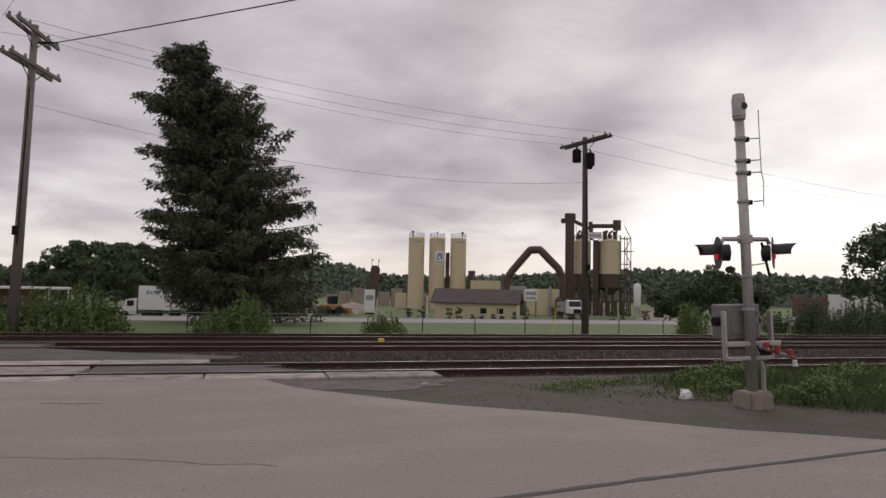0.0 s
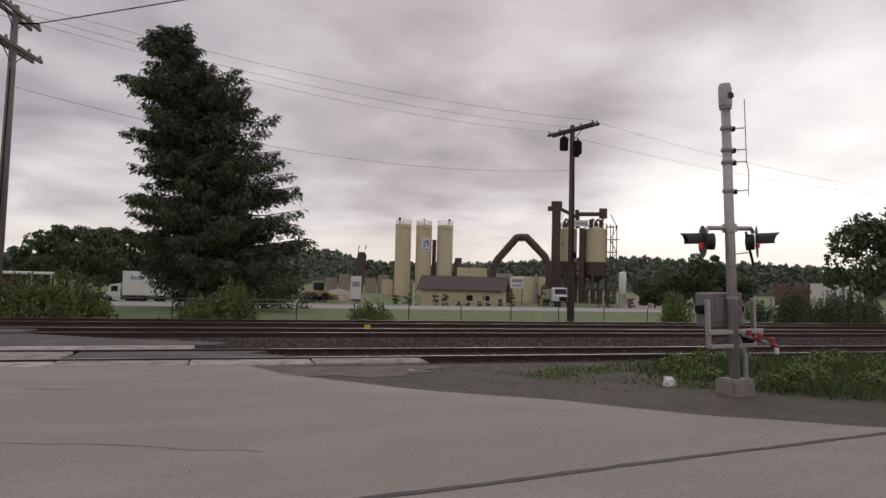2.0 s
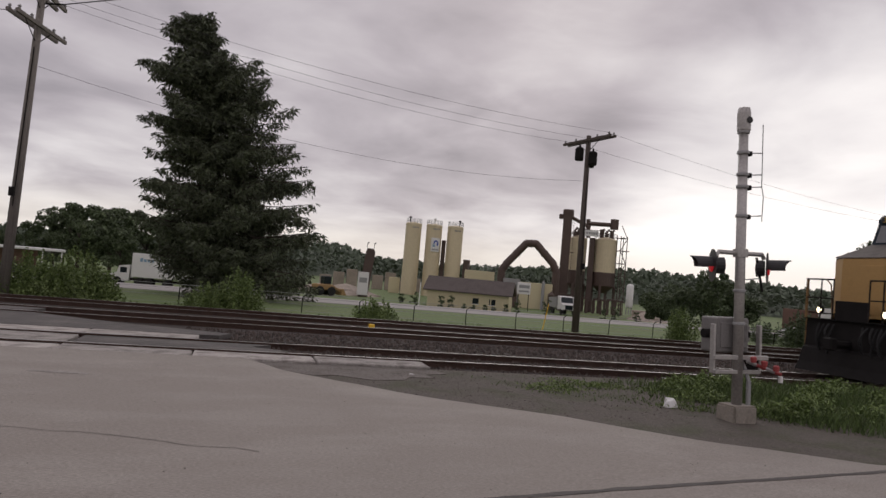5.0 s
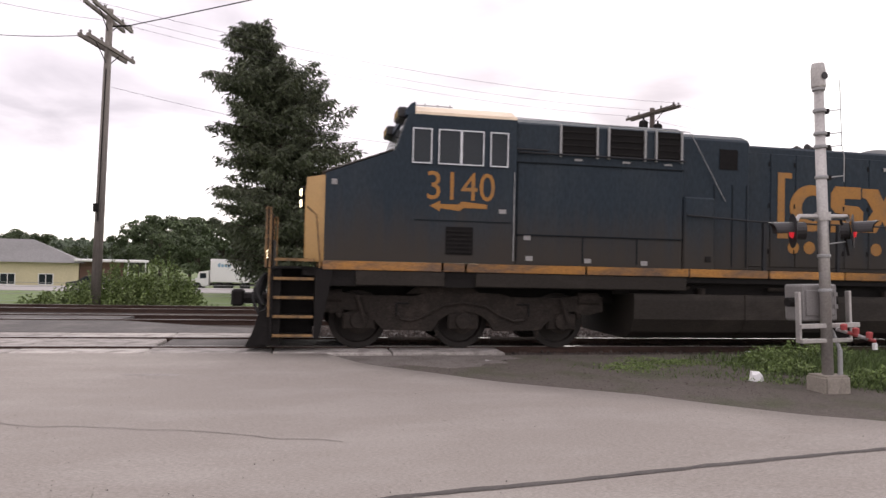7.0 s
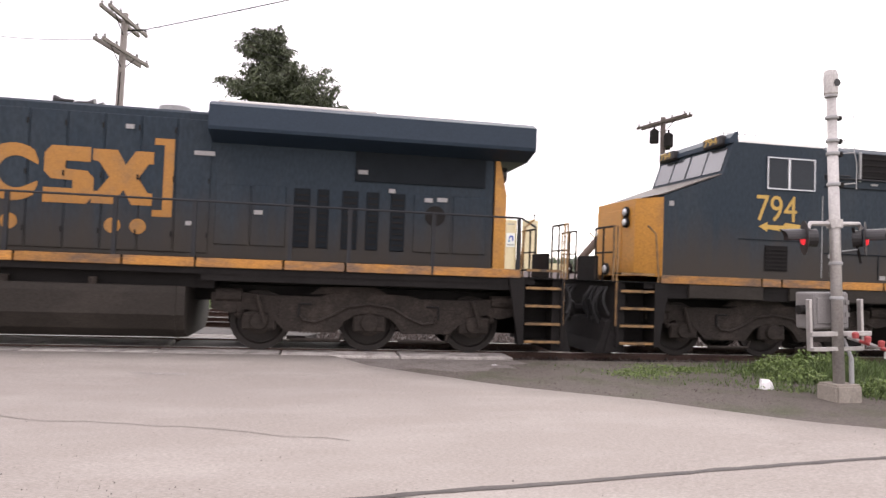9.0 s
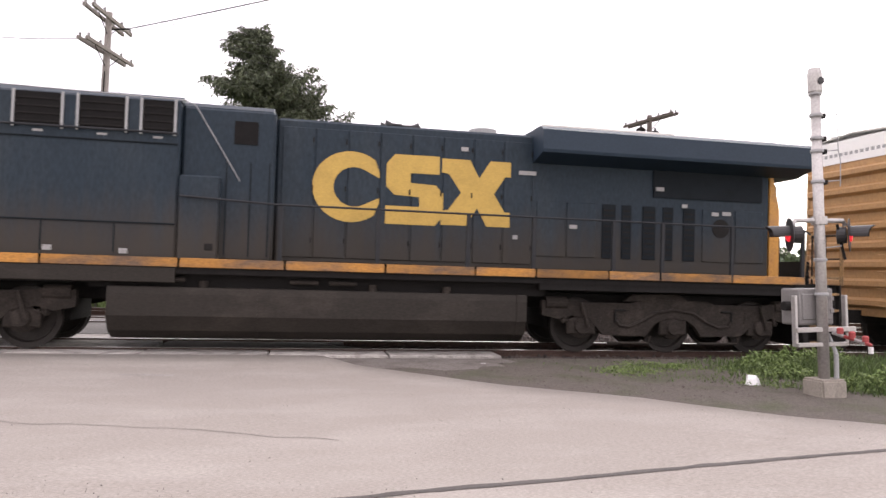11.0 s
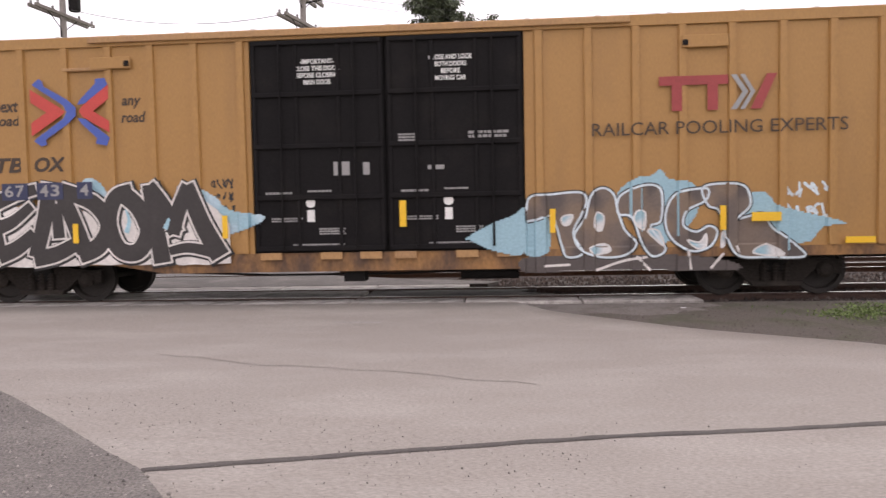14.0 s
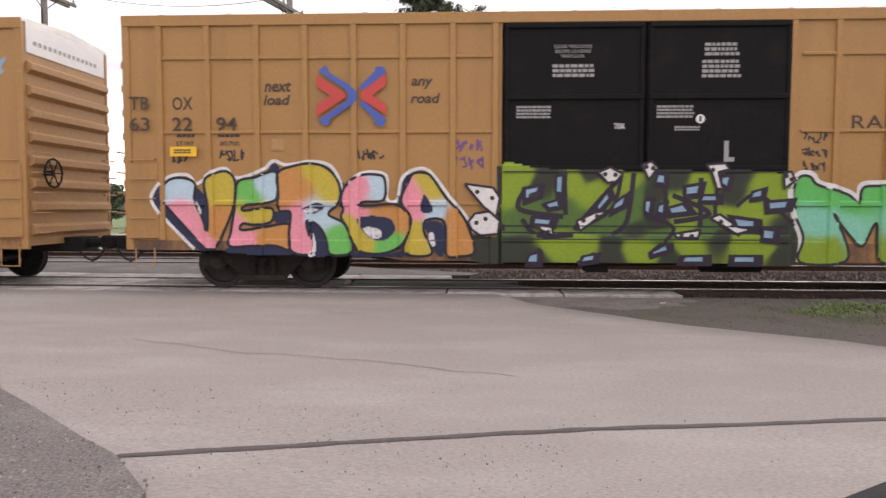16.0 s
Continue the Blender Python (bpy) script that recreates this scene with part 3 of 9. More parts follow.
def track(yc, name, label, ties=True):
    root = tagged(empty(name, pose(0, yc, 0)), label, "railway track", "tracks at the crossing", "structure")
    for s in (-1, 1):
        y = s * 0.755
        bm = B()
        prism(bm, [(y - 0.07, -0.165), (y + 0.07, -0.165), (y + 0.07, -0.15), (y + 0.012, -0.13), (y + 0.012, -0.045), (y + 0.035, -0.035), (y + 0.036, -0.004),
                   (y - 0.036, -0.004), (y - 0.035, -0.035), (y - 0.012, -0.045), (y - 0.012, -0.13), (y - 0.07, -0.15)], -150, 150, "yz")
        rail = part("rail", bm, RAIL, root, "rust-brown steel rail")
        bm = B()
        box(bm, -150, 150, y - 0.03, y + 0.03, -0.004, 0.0)
        part("rail_head", bm, RAILTOP, rail, "polished running surface")
    if ties:
        bm = B()
        box(bm, -0.115, 0.115, -1.3, 1.3, -0.24, -0.145, 0.012)
        first = None
        for i in range(70):
            x = 0.2 + i * 0.52
            m = pose(x, 0, 0, 0, 0, random.uniform(-1, 1))
            if first is None:
                first = part("tie", bm, TIE, root)
                first.matrix_basis = m
            else:
                share("tie", first, root, m)
    return root


track(TRACK_1, "main_track", "railway track with polished rails set in the road crossing")
track(TRACK_2, "second_track", "parallel railway track on dark ballast")
track(TRACK_3, "siding_track", "rusty siding track at the grass edge")


def crossing():
    root = tagged(empty("crossing", pose(0, TRACK_1, 0)), "pale broken concrete panels of a level crossing", "level crossing", kind="structure")
    cache = {}

    def panel(x0, x1, y0, y1, z=0.0, mat_=CONCRETE):
        key = (round(x1 - x0, 2), round(y1 - y0, 2), mat_.name)
        m = pose((x0 + x1) / 2, (y0 + y1) / 2, z + random.uniform(-0.008, 0.004), random.uniform(-0.3, 0.3), random.uniform(-0.2, 0.2), 0)
        if key not in cache:
            bm = B()
            box(bm, -(x1 - x0) / 2 + 0.012, (x1 - x0) / 2 - 0.012, (y0 - y1) / 2, (y1 - y0) / 2, -0.2, -0.012, 0.018)
            cache[key] = part("panel", bm, mat_, root)
            cache[key].matrix_basis = m
        else:
            share("panel", cache[key], root, m)
    for i in range(12):
        x = -22.0 + i * 2.145
        panel(x, x + 2.145, -1.58, -0.86, -0.01)
        if x < -1.5:
            panel(x, x + 2.145, 0.86, 1.78, -0.005)
        if x < -3.0:
            panel(x, x + 2.145, -0.64, 0.64, -0.005)
    # worn asphalt fill: between the rails beyond the concrete, and between the two tracks
    bm = B()
    prism(bm, [(-2.6, -0.62), (0.6, -0.62), (1.2, -0.3), (0.5, 0.2), (0.9, 0.62), (-2.6, 0.62)], -0.12, -0.03, "xy")
    part("asphalt_fill", bm, ASPHALT_DARK, root, "dark worn asphalt between the rails")
    bm = B()
    prism(bm, [(-22, 1.82), (-0.15, 1.82), (0.1, 2.4), (-2.2, 3.3), (-4.5, 4.7), (-22, 4.7)], -0.12, -0.02, "xy")
    part("asphalt_fill", bm, ASPHALT_DARK, root, "dark worn asphalt between the tracks")
    bm = B()
    prism(bm, [(-22, 5.0), (-4.8, 5.0), (-4.6, 6.25), (-22, 6.25)], -0.12, -0.03, "xy")
    part("asphalt_fill", bm, ASPHALT_DARK, root, "dark worn asphalt between the rails")


crossing()
bm = B()
prism(bm, [(-400, 47.5), (400, 47.5), (400, 55), (-400, 55)], -0.9, -0.69, "xy")
tagged(part("side_street", bm, STREET), "pale street running past the plant", "street", kind="structure")

# ---- freight cars ----
def wheelset(parent, x, r, gauge=0.755):
    """One axle with two wheels, which roll; its centre at the axle."""
    bm = B()
    for s in (-1, 1):
        lathe(bm, [(0.10, -0.07), (0.10, 0.06), (r * 0.45, 0.02), (r * 0.82, 0.0), (r * 0.85, 0.055), (r, 0.06), (r, -0.055), (r + 0.028, -0.065), (r + 0.02, -0.09), (r * 0.85, -0.085),
                   (r * 0.8, -0.03), (r * 0.4, -0.02)], 28, pose(0, s * gauge, 0, -90 * -s, 0, 0))
    tube(bm, (0, -1.0, 0), (0, 1.0, 0), 0.075, seg=10)
    for s in (-1, 1):
        for k in range(3):
            a = 2.0944 * k
            tube(bm, (0.1 * math.cos(a), s * 1.0, 0.1 * math.sin(a)), (0.1 * math.cos(a), s * 1.04, 0.1 * math.sin(a)), 0.02, seg=6)
    ws = part("wheelset", bm, WHEEL, parent, "dark steel wheels on one axle")
    ws.matrix_basis = pose(x, 0, r)
    ROLLING.append((ws, x, r))
    return ws


ROLLING = []


def car_truck(parent, xc):
    """A two-axle truck with its side frames, springs and wheels."""
    t = empty("truck", pose(xc, 0, 0), parent)
    r, hb = 0.457, 0.889
    frame_side = [(-1.18, 0.36), (-1.2, 0.62), (-0.62, 0.66), (-0.34, 0.80), (0.34, 0.80), (0.62, 0.66), (1.2, 0.62), (1.18, 0.36), (0.72, 0.46), (0.40, 0.17), (-0.40, 0.17), (-0.72, 0.46)]
    for s in (-1, 1):
        bm = B()
        prism(bm, frame_side, s * 1.0 - 0.06, s * 1.0 + 0.06)
        prism(bm, [(-0.42, 0.16), (0.42, 0.16), (0.48, 0.25), (-0.48, 0.25)], s * 1.05 - 0.08, s * 1.05 + 0.08)
        part("side_frame", bm, TRUCKMETAL, t)
        bm = B()
        for k in (-0.2, 0.0, 0.2):
            for j in range(5):
                tube(bm, (k, s * 1.08, 0.27 + j * 0.06), (k, s * 1.08, 0.30 + j * 0.06), 0.075, seg=10)
            tube(bm, (k, s * 1.08, 0.25), (k, s * 1.08, 0.58), 0.05, seg=8)
        part("spring", bm, TRUCKMETAL, t)
        for k in (-hb, hb):
            bm = B()
            lathe(bm, [(0.0, -0.07), (0.15, -0.07), (0.16, 0.04), (0.10, 0.09), (0.0, 0.1)], 14, pose(k, s * 1.04, 0.457, 90 if s < 0 else -90))
            part("bearing_cap", bm, TRUCKMETAL, t)
    bm = B()
    box(bm, -0.22, 0.22, -1.1, 1.1, 0.42, 0.72, 0.03)
    part("bolster", bm, DARKMETAL, t)
    for k in (-hb, hb):
        wheelset(t, k, r)
    return t


CAR_LEN = 19.06


def cross_logo(parent, x0, x1, z0, z1, y):
    """Two crossing arrows, half red and half blue."""
    w, h = x1 - x0, z1 - z0

    def P(*q):
        return [(x0 + a * w, z0 + b * h) for a, b in q]
    plates("emblem", [P((0.00, 0.86), (0.36, 0.58), (0.44, 0.50), (0.36, 0.42), (0.00, 0.14), (0.00, 0.34), (0.20, 0.50), (0.00, 0.66)),
                      P((1.0, 0.90), (0.66, 0.58), (0.62, 0.50), (0.66, 0.42), (1.0, 0.16), (1.0, 0.34), (0.80, 0.50), (1.0, 0.68))], RED, parent, y, label="red chevrons of an emblem")
    plates("emblem", [P((0.03, 0.93), (0.12, 1.02), (0.16, 0.98), (0.18, 0.90), (0.48, 0.68), (0.58, 0.56), (0.58, 0.44), (0.48, 0.32), (0.18, 0.08), (0.19, 0.0), (0.12, -0.02), (0.03, 0.06), (0.06, 0.10),
                        (0.42, 0.40), (0.46, 0.50), (0.42, 0.60), (0.06, 0.90)),
                      P((0.60, 0.60), (0.64, 0.68), (0.84, 0.92), (0.84, 0.99), (0.96, 1.0), (1.0, 0.90), (0.96, 0.86), (0.70, 0.62)),
                      P((0.60, 0.40), (0.64, 0.32), (0.84, 0.08), (0.82, 0.0), (0.96, -0.04), (1.0, 0.08), (0.96, 0.13), (0.70, 0.38))], BLUE, parent, y - 0.002, label="blue arrows of an emblem")


def bars(parent, x, z, w, rows, size, y, material=STENCIL, name="stencil", rng_=random.Random(3)):
    """Small unreadable stencilling: rows of short bars."""
    out = []
    for k in range(rows):
        zz, xx = z - k * size * 1.5, x
        while xx < x + w - size:
            d = size * rng_.uniform(0.8, 2.2)
            d = min(d, x + w - xx)
            out.append([(xx, zz), (xx + d, zz), (xx + d, zz + size), (xx, zz + size)])
            xx += d + size * 0.35
    ob = plates(name, out, material, parent, y, 0.002)
    ob["kind"] = "stuff"
    return ob


def boxcar_body(style, label):
    root = tagged(empty("boxcar"), label, "freight car", "freight cars of the train")
    L, Y = CAR_LEN, 1.46
    door0, door1 = (6.95, 12.02) if style == "A" else (7.02, 12.16)
    for a, b in ((0.06, door0), (door1, L - 0.06)):
        bm = B()
        box(bm, a, b, -Y, -Y + 0.05, 0.78, 5.0)
        part("side_wall", bm, YELLOW, root, "mustard yellow steel side")
    bm = B()
    box(bm, 0.06, L - 0.06, Y - 0.05, Y, 0.78, 5.0)
    part("side_wall", bm, YELLOW, root, "mustard yellow steel side")
    bm = B()
    box(bm, door0, door1, -Y + 0.06, -Y + 0.1, 0.78, 5.0)
    part("door_backing", bm, DARKMETAL, root)
    bm = B()
    prism(bm, [(-Y - 0.02, 5.0), (-Y - 0.02, 5.06), (0, 5.16), (Y + 0.02, 5.06), (Y + 0.02, 5.0)], 0.0, L, "yz")
    roof = part("roof", bm, ROOFMETAL, root, "galvanised steel roof")
    for i in range(15):
        bm = B()
        x = 0.7 + i * 1.26
        prism(bm, [(-Y, 5.06), (-Y, 5.09), (0, 5.19), (Y, 5.09), (Y, 5.06), (0, 5.16)], x, x + 0.09, "yz")
        part("roof_seam", bm, ROOFMETAL, roof)
    bm = B()
    box(bm, 0.0, L, -Y - 0.045, -Y, 4.86, 5.06, 0.008)
    part("top_chord", bm, YELLOW, root)
    if style == "A":
        bm = B()
        box(bm, 3.9, 13.9, -Y - 0.10, -Y - 0.045, 4.92, 5.035, 0.01)
        part("door_track", bm, YELLOW_END, root, "rusty upper door track")
    # floor and sills
    bm = B()
    box(bm, 0.1, L - 0.1, -1.3, 1.3, 0.80, 0.95)
    part("floor", bm, DARKMETAL, root)
    bm = B()
    prism(bm, [(0.06, 0.74), (4.2, 0.74), (5.2, 0.57), (L - 5.2, 0.57), (L - 4.2, 0.74), (L - 0.06, 0.74), (L - 0.06, 0.92), (0.06, 0.92)], -Y - 0.012, -Y + 0.06)
    part("side_sill", bm, SILLRUST, root, "scuffed rusty yellow side sill")
    bm = B()
    prism(bm, [(0.06, 0.74), (4.2, 0.74), (5.2, 0.57), (L - 5.2, 0.57), (L - 4.2, 0.74), (L - 0.06, 0.74), (L - 0.06, 0.92), (0.06, 0.92)], Y - 0.06, Y + 0.012)
    part("side_sill", bm, YELLOW_END, root)
    bm = B()
    box(bm, -0.35, L + 0.35, -0.32, 0.32, 0.62, 0.92)
    for i in range(7):
        box(bm, 4.6 + i * 1.6, 4.7 + i * 1.6, -1.35, 1.35, 0.62, 0.85)
    part("centre_sill", bm, DARKMETAL, root)
    bm = B()
    pipe(bm, [(4.6, -1.2, 0.60), (7.2, -1.25, 0.50), (9.6, -1.25, 0.50), (12.4, -1.2, 0.58)], 0.022, 6)
    box(bm, 8.6, 9.0, -1.3, -0.9, 0.36, 0.60)
    tube(bm, (10.8, -0.9, 0.48), (11.9, -0.9, 0.48), 0.14, seg=10)
    part("brake_gear", bm, DARKMETAL, root)
    # ribs
    rx = [0.83, 1.66, 2.51, 3.38, 4.24, 5.06, 5.9, 6.78] if style == "A" else [0.70, 1.6, 2.52, 3.42, 4.32, 5.22, 6.13, 6.9]
    rx = rx + [L - x for x in rx]
    bm = B()
    w = 0.075 if style == "A" else 0.06
    prism(bm, [(-w, 0.0), (-w * 0.84, -0.05), (w * 0.84, -0.05), (w, 0.0)], 0.93, 4.86, "xy")
    first = None
    for x in rx:
        if first is None:
            first = part("rib", bm, YELLOW, root)
            first.matrix_basis = pose(x, -Y, 0)
        else:
            share("rib", first, root, pose(x, -Y, 0))
    if style == "B":
        for z in (1.62, 2.93, 4.28):
            for a, b in ((0.75, 6.85), (L - 6.75, L - 0.75)):
                bm = B()
                box(bm, a, b, -Y - 0.035, -Y, z - 0.03, z + 0.03, 0.008)
                part("belt_rail", bm, YELLOW, root)
    # sheet seams and corner posts
    for x in (0.0, L - 0.14):
        bm = B()
        box(bm, x, x + 0.14, -Y - 0.03, -Y + 0.06, 0.74, 5.0, 0.01)
        part("corner_post", bm, YELLOW, root)
        bm = B()
        box(bm, x, x + 0.14, Y - 0.06, Y + 0.03, 0.74, 5.0, 0.01)
        part("corner_post", bm, YELLOW_END, root)
    # ends: corrugated, with a pale top panel
    for end in (0, 1):
        x0, sgn = (0.06, -1) if end == 0 else (L - 0.06, 1)
        bm = B()
        box(bm, min(x0, x0 + sgn * 0.04), max(x0, x0 + sgn * 0.04), -Y, Y, 0.8, 5.0)
        wall = part("end_wall", bm, YELLOW_END, root, "corrugated yellow end")
        bm = B()
        prism(bm, [(-1.36, 4.45), (1.36, 4.45), (1.36, 5.02), (0, 5.12), (-1.36, 5.02)], x0 + sgn * 0.05, x0 + sgn * 0.06, "yz")
        part("top_panel", bm, LETTER_WHITE, wall, "white panel across the end's top")
        bars_pts = [[(-1.15 + 0.16 * k, 4.62), (-1.05 + 0.16 * k, 4.62), (-1.05 + 0.16 * k, 4.70), (-1.15 + 0.16 * k, 4.70)] for k in range(14)]
        bm = B()
        for q in bars_pts:
            prism(bm, q, x0 + sgn * 0.06, x0 + sgn * 0.063, "yz")
        part("stencil", bm, GREYPAINT, wall)
        for k in range(8):
            z = 4.30 - k * 0.44
            bm = B()
            prism(bm, [(x0 + sgn * 0.04, z), (x0 + sgn * 0.15, z - 0.06), (x0 + sgn * 0.15, z - 0.17), (x0 + sgn * 0.04, z - 0.24)], -1.36, 1.36)
            part("corrugation", bm, YELLOW_END, wall)
        for s in (-1, 1):
            for k in range(5):
                z = 1.05 + k * 0.38
                bm = B()
                pipe(bm, [(x0 + sgn * 0.16, s * 1.42, z), (x0 + sgn * 0.24, s * 1.42, z), (x0 + sgn * 0.24, s * 0.98, z), (x0 + sgn * 0.16, s * 0.98, z)], 0.014, 6)
                part("grab_iron", bm, YELLOW_END, root)
        bm = B()
        tube(bm, (x0 + sgn * 0.2, 0, 0.80), (x0 + sgn * 0.75, 0, 0.80), 0.10, seg=8)
        box(bm, min(x0 + sgn * 0.70, x0 + sgn * 0.98), max(x0 + sgn * 0.70, x0 + sgn * 0.98), -0.14, 0.14, 0.66, 0.95, 0.04)
        part("coupler", bm, DARKMETAL, root, "dark cast coupler")
        bm = B()
        pts = [(x0 + sgn * (0.3 + 0.1 * k), -0.28, 0.70 - 0.26 * math.sin(math.pi * k / 6)) for k in range(7)]
        pipe(bm, pts, 0.025, 6)
        part("brake_hose", bm, RUBBER, root)
        # side ladder at each corner
        a, b = (0.12, 0.60) if end == 0 else (L - 0.60, L - 0.12)
        for k in range(5):
            z = 0.98 + k * 0.36
            lad = B()
            pipe(lad, [(a, -Y - 0.01, z), (a, -Y - 0.085, z), (b, -Y - 0.085, z), (b, -Y - 0.01, z)], 0.013, 6)
            part("ladder_rung", lad, YELLOW_END, root)
        lad = B()
        pipe(lad, [(a + 0.06, -Y - 0.02, 0.78), (a + 0.06, -Y - 0.03, 0.42), (b - 0.06, -Y - 0.03, 0.42), (b - 0.06, -Y - 0.02, 0.78)], 0.016, 6)
        part("stirrup", lad, YELLOW_END, root)
        if style == "B" or end == 1:
            bm = B()
            box(bm, a - 0.06, b + 0.04, -Y - 0.055, -Y - 0.015, 0.95, 2.35, 0.01)
            part("ladder_panel", bm, YELLOW, root)
    bm = B()
    for k in range(12):
        a0, a1 = 2 * math.pi * k / 12, 2 * math.pi * (k + 1) / 12
        tube(bm, (L + 0.2, -0.95 + 0.28 * math.cos(a0), 2.2 + 0.28 * math.sin(a0)), (L + 0.2, -0.95 + 0.28 * math.cos(a1), 2.2 + 0.28 * math.sin(a1)), 0.02, seg=6)
    for k in range(3):
        a0 = math.pi * k / 3
        tube(bm, (L + 0.2, -0.95 - 0.28 * math.cos(a0), 2.2 - 0.28 * math.sin(a0)), (L + 0.2, -0.95 + 0.28 * math.cos(a0), 2.2 + 0.28 * math.sin(a0)), 0.014, seg=6)
    tube(bm, (L, -0.95, 2.2), (L + 0.2, -0.95, 2.2), 0.05, seg=8)
    part("brake_wheel", bm, DARKMETAL, root)
    # two plug doors
    mid = (door0 + door1) / 2
    for a, b in ((door0 + 0.03, mid - 0.02), (mid + 0.02, door1 - 0.03)):
        bm = B()
        box(bm, a, b, -Y - 0.03, -Y + 0.03, 0.98, 4.84, 0.012)
        d = part("door", bm, DOORBLACK, root, "black plug door")
        n = 4 if style == "A" else 3
        for k in range(n + 1):
            z = 1.0 + (4.80 - 1.0) * k / n
            bm = B()
            box(bm, a + 0.03, b - 0.03, -Y - 0.075, -Y - 0.03, z - 0.045, z + 0.045, 0.012)
            part("door_rib", bm, DOORBLACK, d)
        for k in range(4 if style == "A" else 2):
            x = a + 0.06 + (b - a - 0.12) * k / (3 if style == "A" else 1)
            bm = B()
            box(bm, x - 0.035, x + 0.035, -Y - 0.06, -Y - 0.03, 1.0, 4.82, 0.01)
            part("door_post", bm, DOORBLACK, d)
        for x in (a + 0.55, b - 0.55) if style == "A" else ():
            bm = B()
            pipe(bm, [(x, -Y - 0.10, 1.0), (x, -Y - 0.10, 4.8)], 0.022, 6)
            part("locking_bar", bm, DOORBLACK, d)
        if style == "A":
            each_box("door_roller", [(x, x + 0.4, -Y - 0.07, -Y - 0.01, 0.80, 0.93) for x in (a + 0.1, (a + b) / 2, b - 0.5)], YELLOW_END, root)
    for x in (2.48, L - 2.48):
        car_truck(root, x)
    return root


def put_text(root, words, x, z, size, material, width=None, y=-1.466, **k):
    return text("lettering", words, size, material, root, pose(x, y, z), width=width, **k)


def yard_tag(root, x, z, w, rows, size, y=-1.464, seed=1, material=None):
    """A hasty spray-can scrawl of looping strokes."""
    r = random.Random(seed)
    bm = B()
    for k in range(rows):
        zz, n = z - k * size * 1.25, int(w / (size * 0.55))
        for i in range(n):
            xx = x + i * size * 0.55
            pts = [(xx + r.uniform(0, 0.6) * size, y, zz + r.uniform(0, 1) * size) for _ in range(6)]
            for p, q in zip(pts, pts[1:]):
                d = Vector((q[0] - p[0], 0, q[2] - p[2]))
                if d.length < 0.01:
                    continue
                s = Vector((-d.z, 0, d.x)).normalized() * size * 0.07
                vs = [bm.verts.new(Vector(c) + o) for c, o in ((p, -s), (q, -s), (q, s), (p, s))]
                bm.faces.new(vs)
    return part("scrawl", bm, material or SPRAY["black"], root)


def smooth(pts, n=5):
    """A rounded line through the points."""
    out = []
    for i in range(len(pts) - 1):
        p = [Vector(pts[max(0, min(len(pts) - 1, i + k))]) for k in (-1, 0, 1, 2)]
        for j in range(n):
            t = j / n
            out.append(0.5 * (2 * p[1] + (p[2] - p[0]) * t + (2 * p[0] - 5 * p[1] + 4 * p[2] - p[3]) * t * t + (3 * p[1] - p[0] - 3 * p[2] + p[3]) * t ** 3))
    return out + [Vector(pts[-1])]


def brushed(root, letters, y, layers, round_ends=False):
    """Painted letters made of broad strokes (width at start, width at end, points), each letter one mesh per layer of (material, swell, dx, dz)."""
    for i, strokes in enumerate(letters):
        for k, (m_, swell, dx, dz) in enumerate(layers):
            bm = B()
            for j, (w0, w1, pts) in enumerate(strokes):
                line = smooth(pts) if len(pts) > 2 else [Vector(pts[0]), Vector(pts[0]).lerp(Vector(pts[1]), 0.5), Vector(pts[1])]
                d0, d1 = (line[0] - line[1]).normalized(), (line[-1] - line[-2]).normalized()
                line = [line[0] + d0 * swell] + line[1:-1] + [line[-1] + d1 * swell]
                yy, n = y - 0.0045 * k - 0.0006 * i - 0.0002 * j, len(line) - 1
                rows = []
                for q, p in enumerate(line):
                    d = (line[min(n, q + 1)] - line[max(0, q - 1)]).normalized()
                    h = (w0 + (w1 - w0) * q / n) / 2 + swell
                    if round_ends and q in (0, n):
                        h *= 0.72
                    rows.append([bm.verts.new((p.x + dx - s * d.y * h, yy, p.y + dz + s * d.x * h)) for s in (-1, 1)])
                for a, b in zip(rows, rows[1:]):
                    bm.faces.new((a[0], a[1], b[1], b[0]))
            part("painted_letter", bm, m_, root)


def lumps(x0, x1, zb, zt, n, seed, rough=0.12):
    """A closed outline with a flat foot and a ragged top."""
    r = random.Random(seed)
    top = [(x0 + (x1 - x0) * i / n, zt + r.uniform(-rough, rough) * (zt - zb) - (0.35 * (zt - zb) if i in (0, n) else 0)) for i in range(n + 1)]
    bot = [(x1 - (x1 - x0) * i / n, zb + r.uniform(-0.02, 0.03)) for i in range(n + 1)]
    return top + bot


# ---- spray paint that follows the ribs ----
def relief_b(x, z):
    """Depth of the second boxcar's painted side."""
    if 7.02 < x < 12.16:
        return -1.542 if min(abs(z - 1.0), abs(z - 2.27)) < 0.07 else -1.524
    if x < 0.68:
        return -1.522
    rib = min(abs(x - r) for r in (1.6, 2.52, 3.42, 4.32, 5.22, 6.13, 6.9, 12.16, 12.93, 13.84, 14.74))
    if rib < 0.085:
        return -1.514
    return -1.499 if abs(z - 1.62) < 0.05 else (-1.476 if z < 0.95 else -1.464)


def relief_a(x, z):
    """Depth of the first boxcar's painted side."""
    if 6.95 < x < 12.02:
        return -1.54
    rib = min(abs(x - r) for r in (0.83, 1.66, 2.51, 3.38, 4.24, 5.06, 5.9, 6.78, 12.28, 13.16, 14.0, 14.82, 15.68, 16.55, 17.4))
    return -1.514 if rib < 0.1 else (-1.476 if z < 0.95 else -1.464)


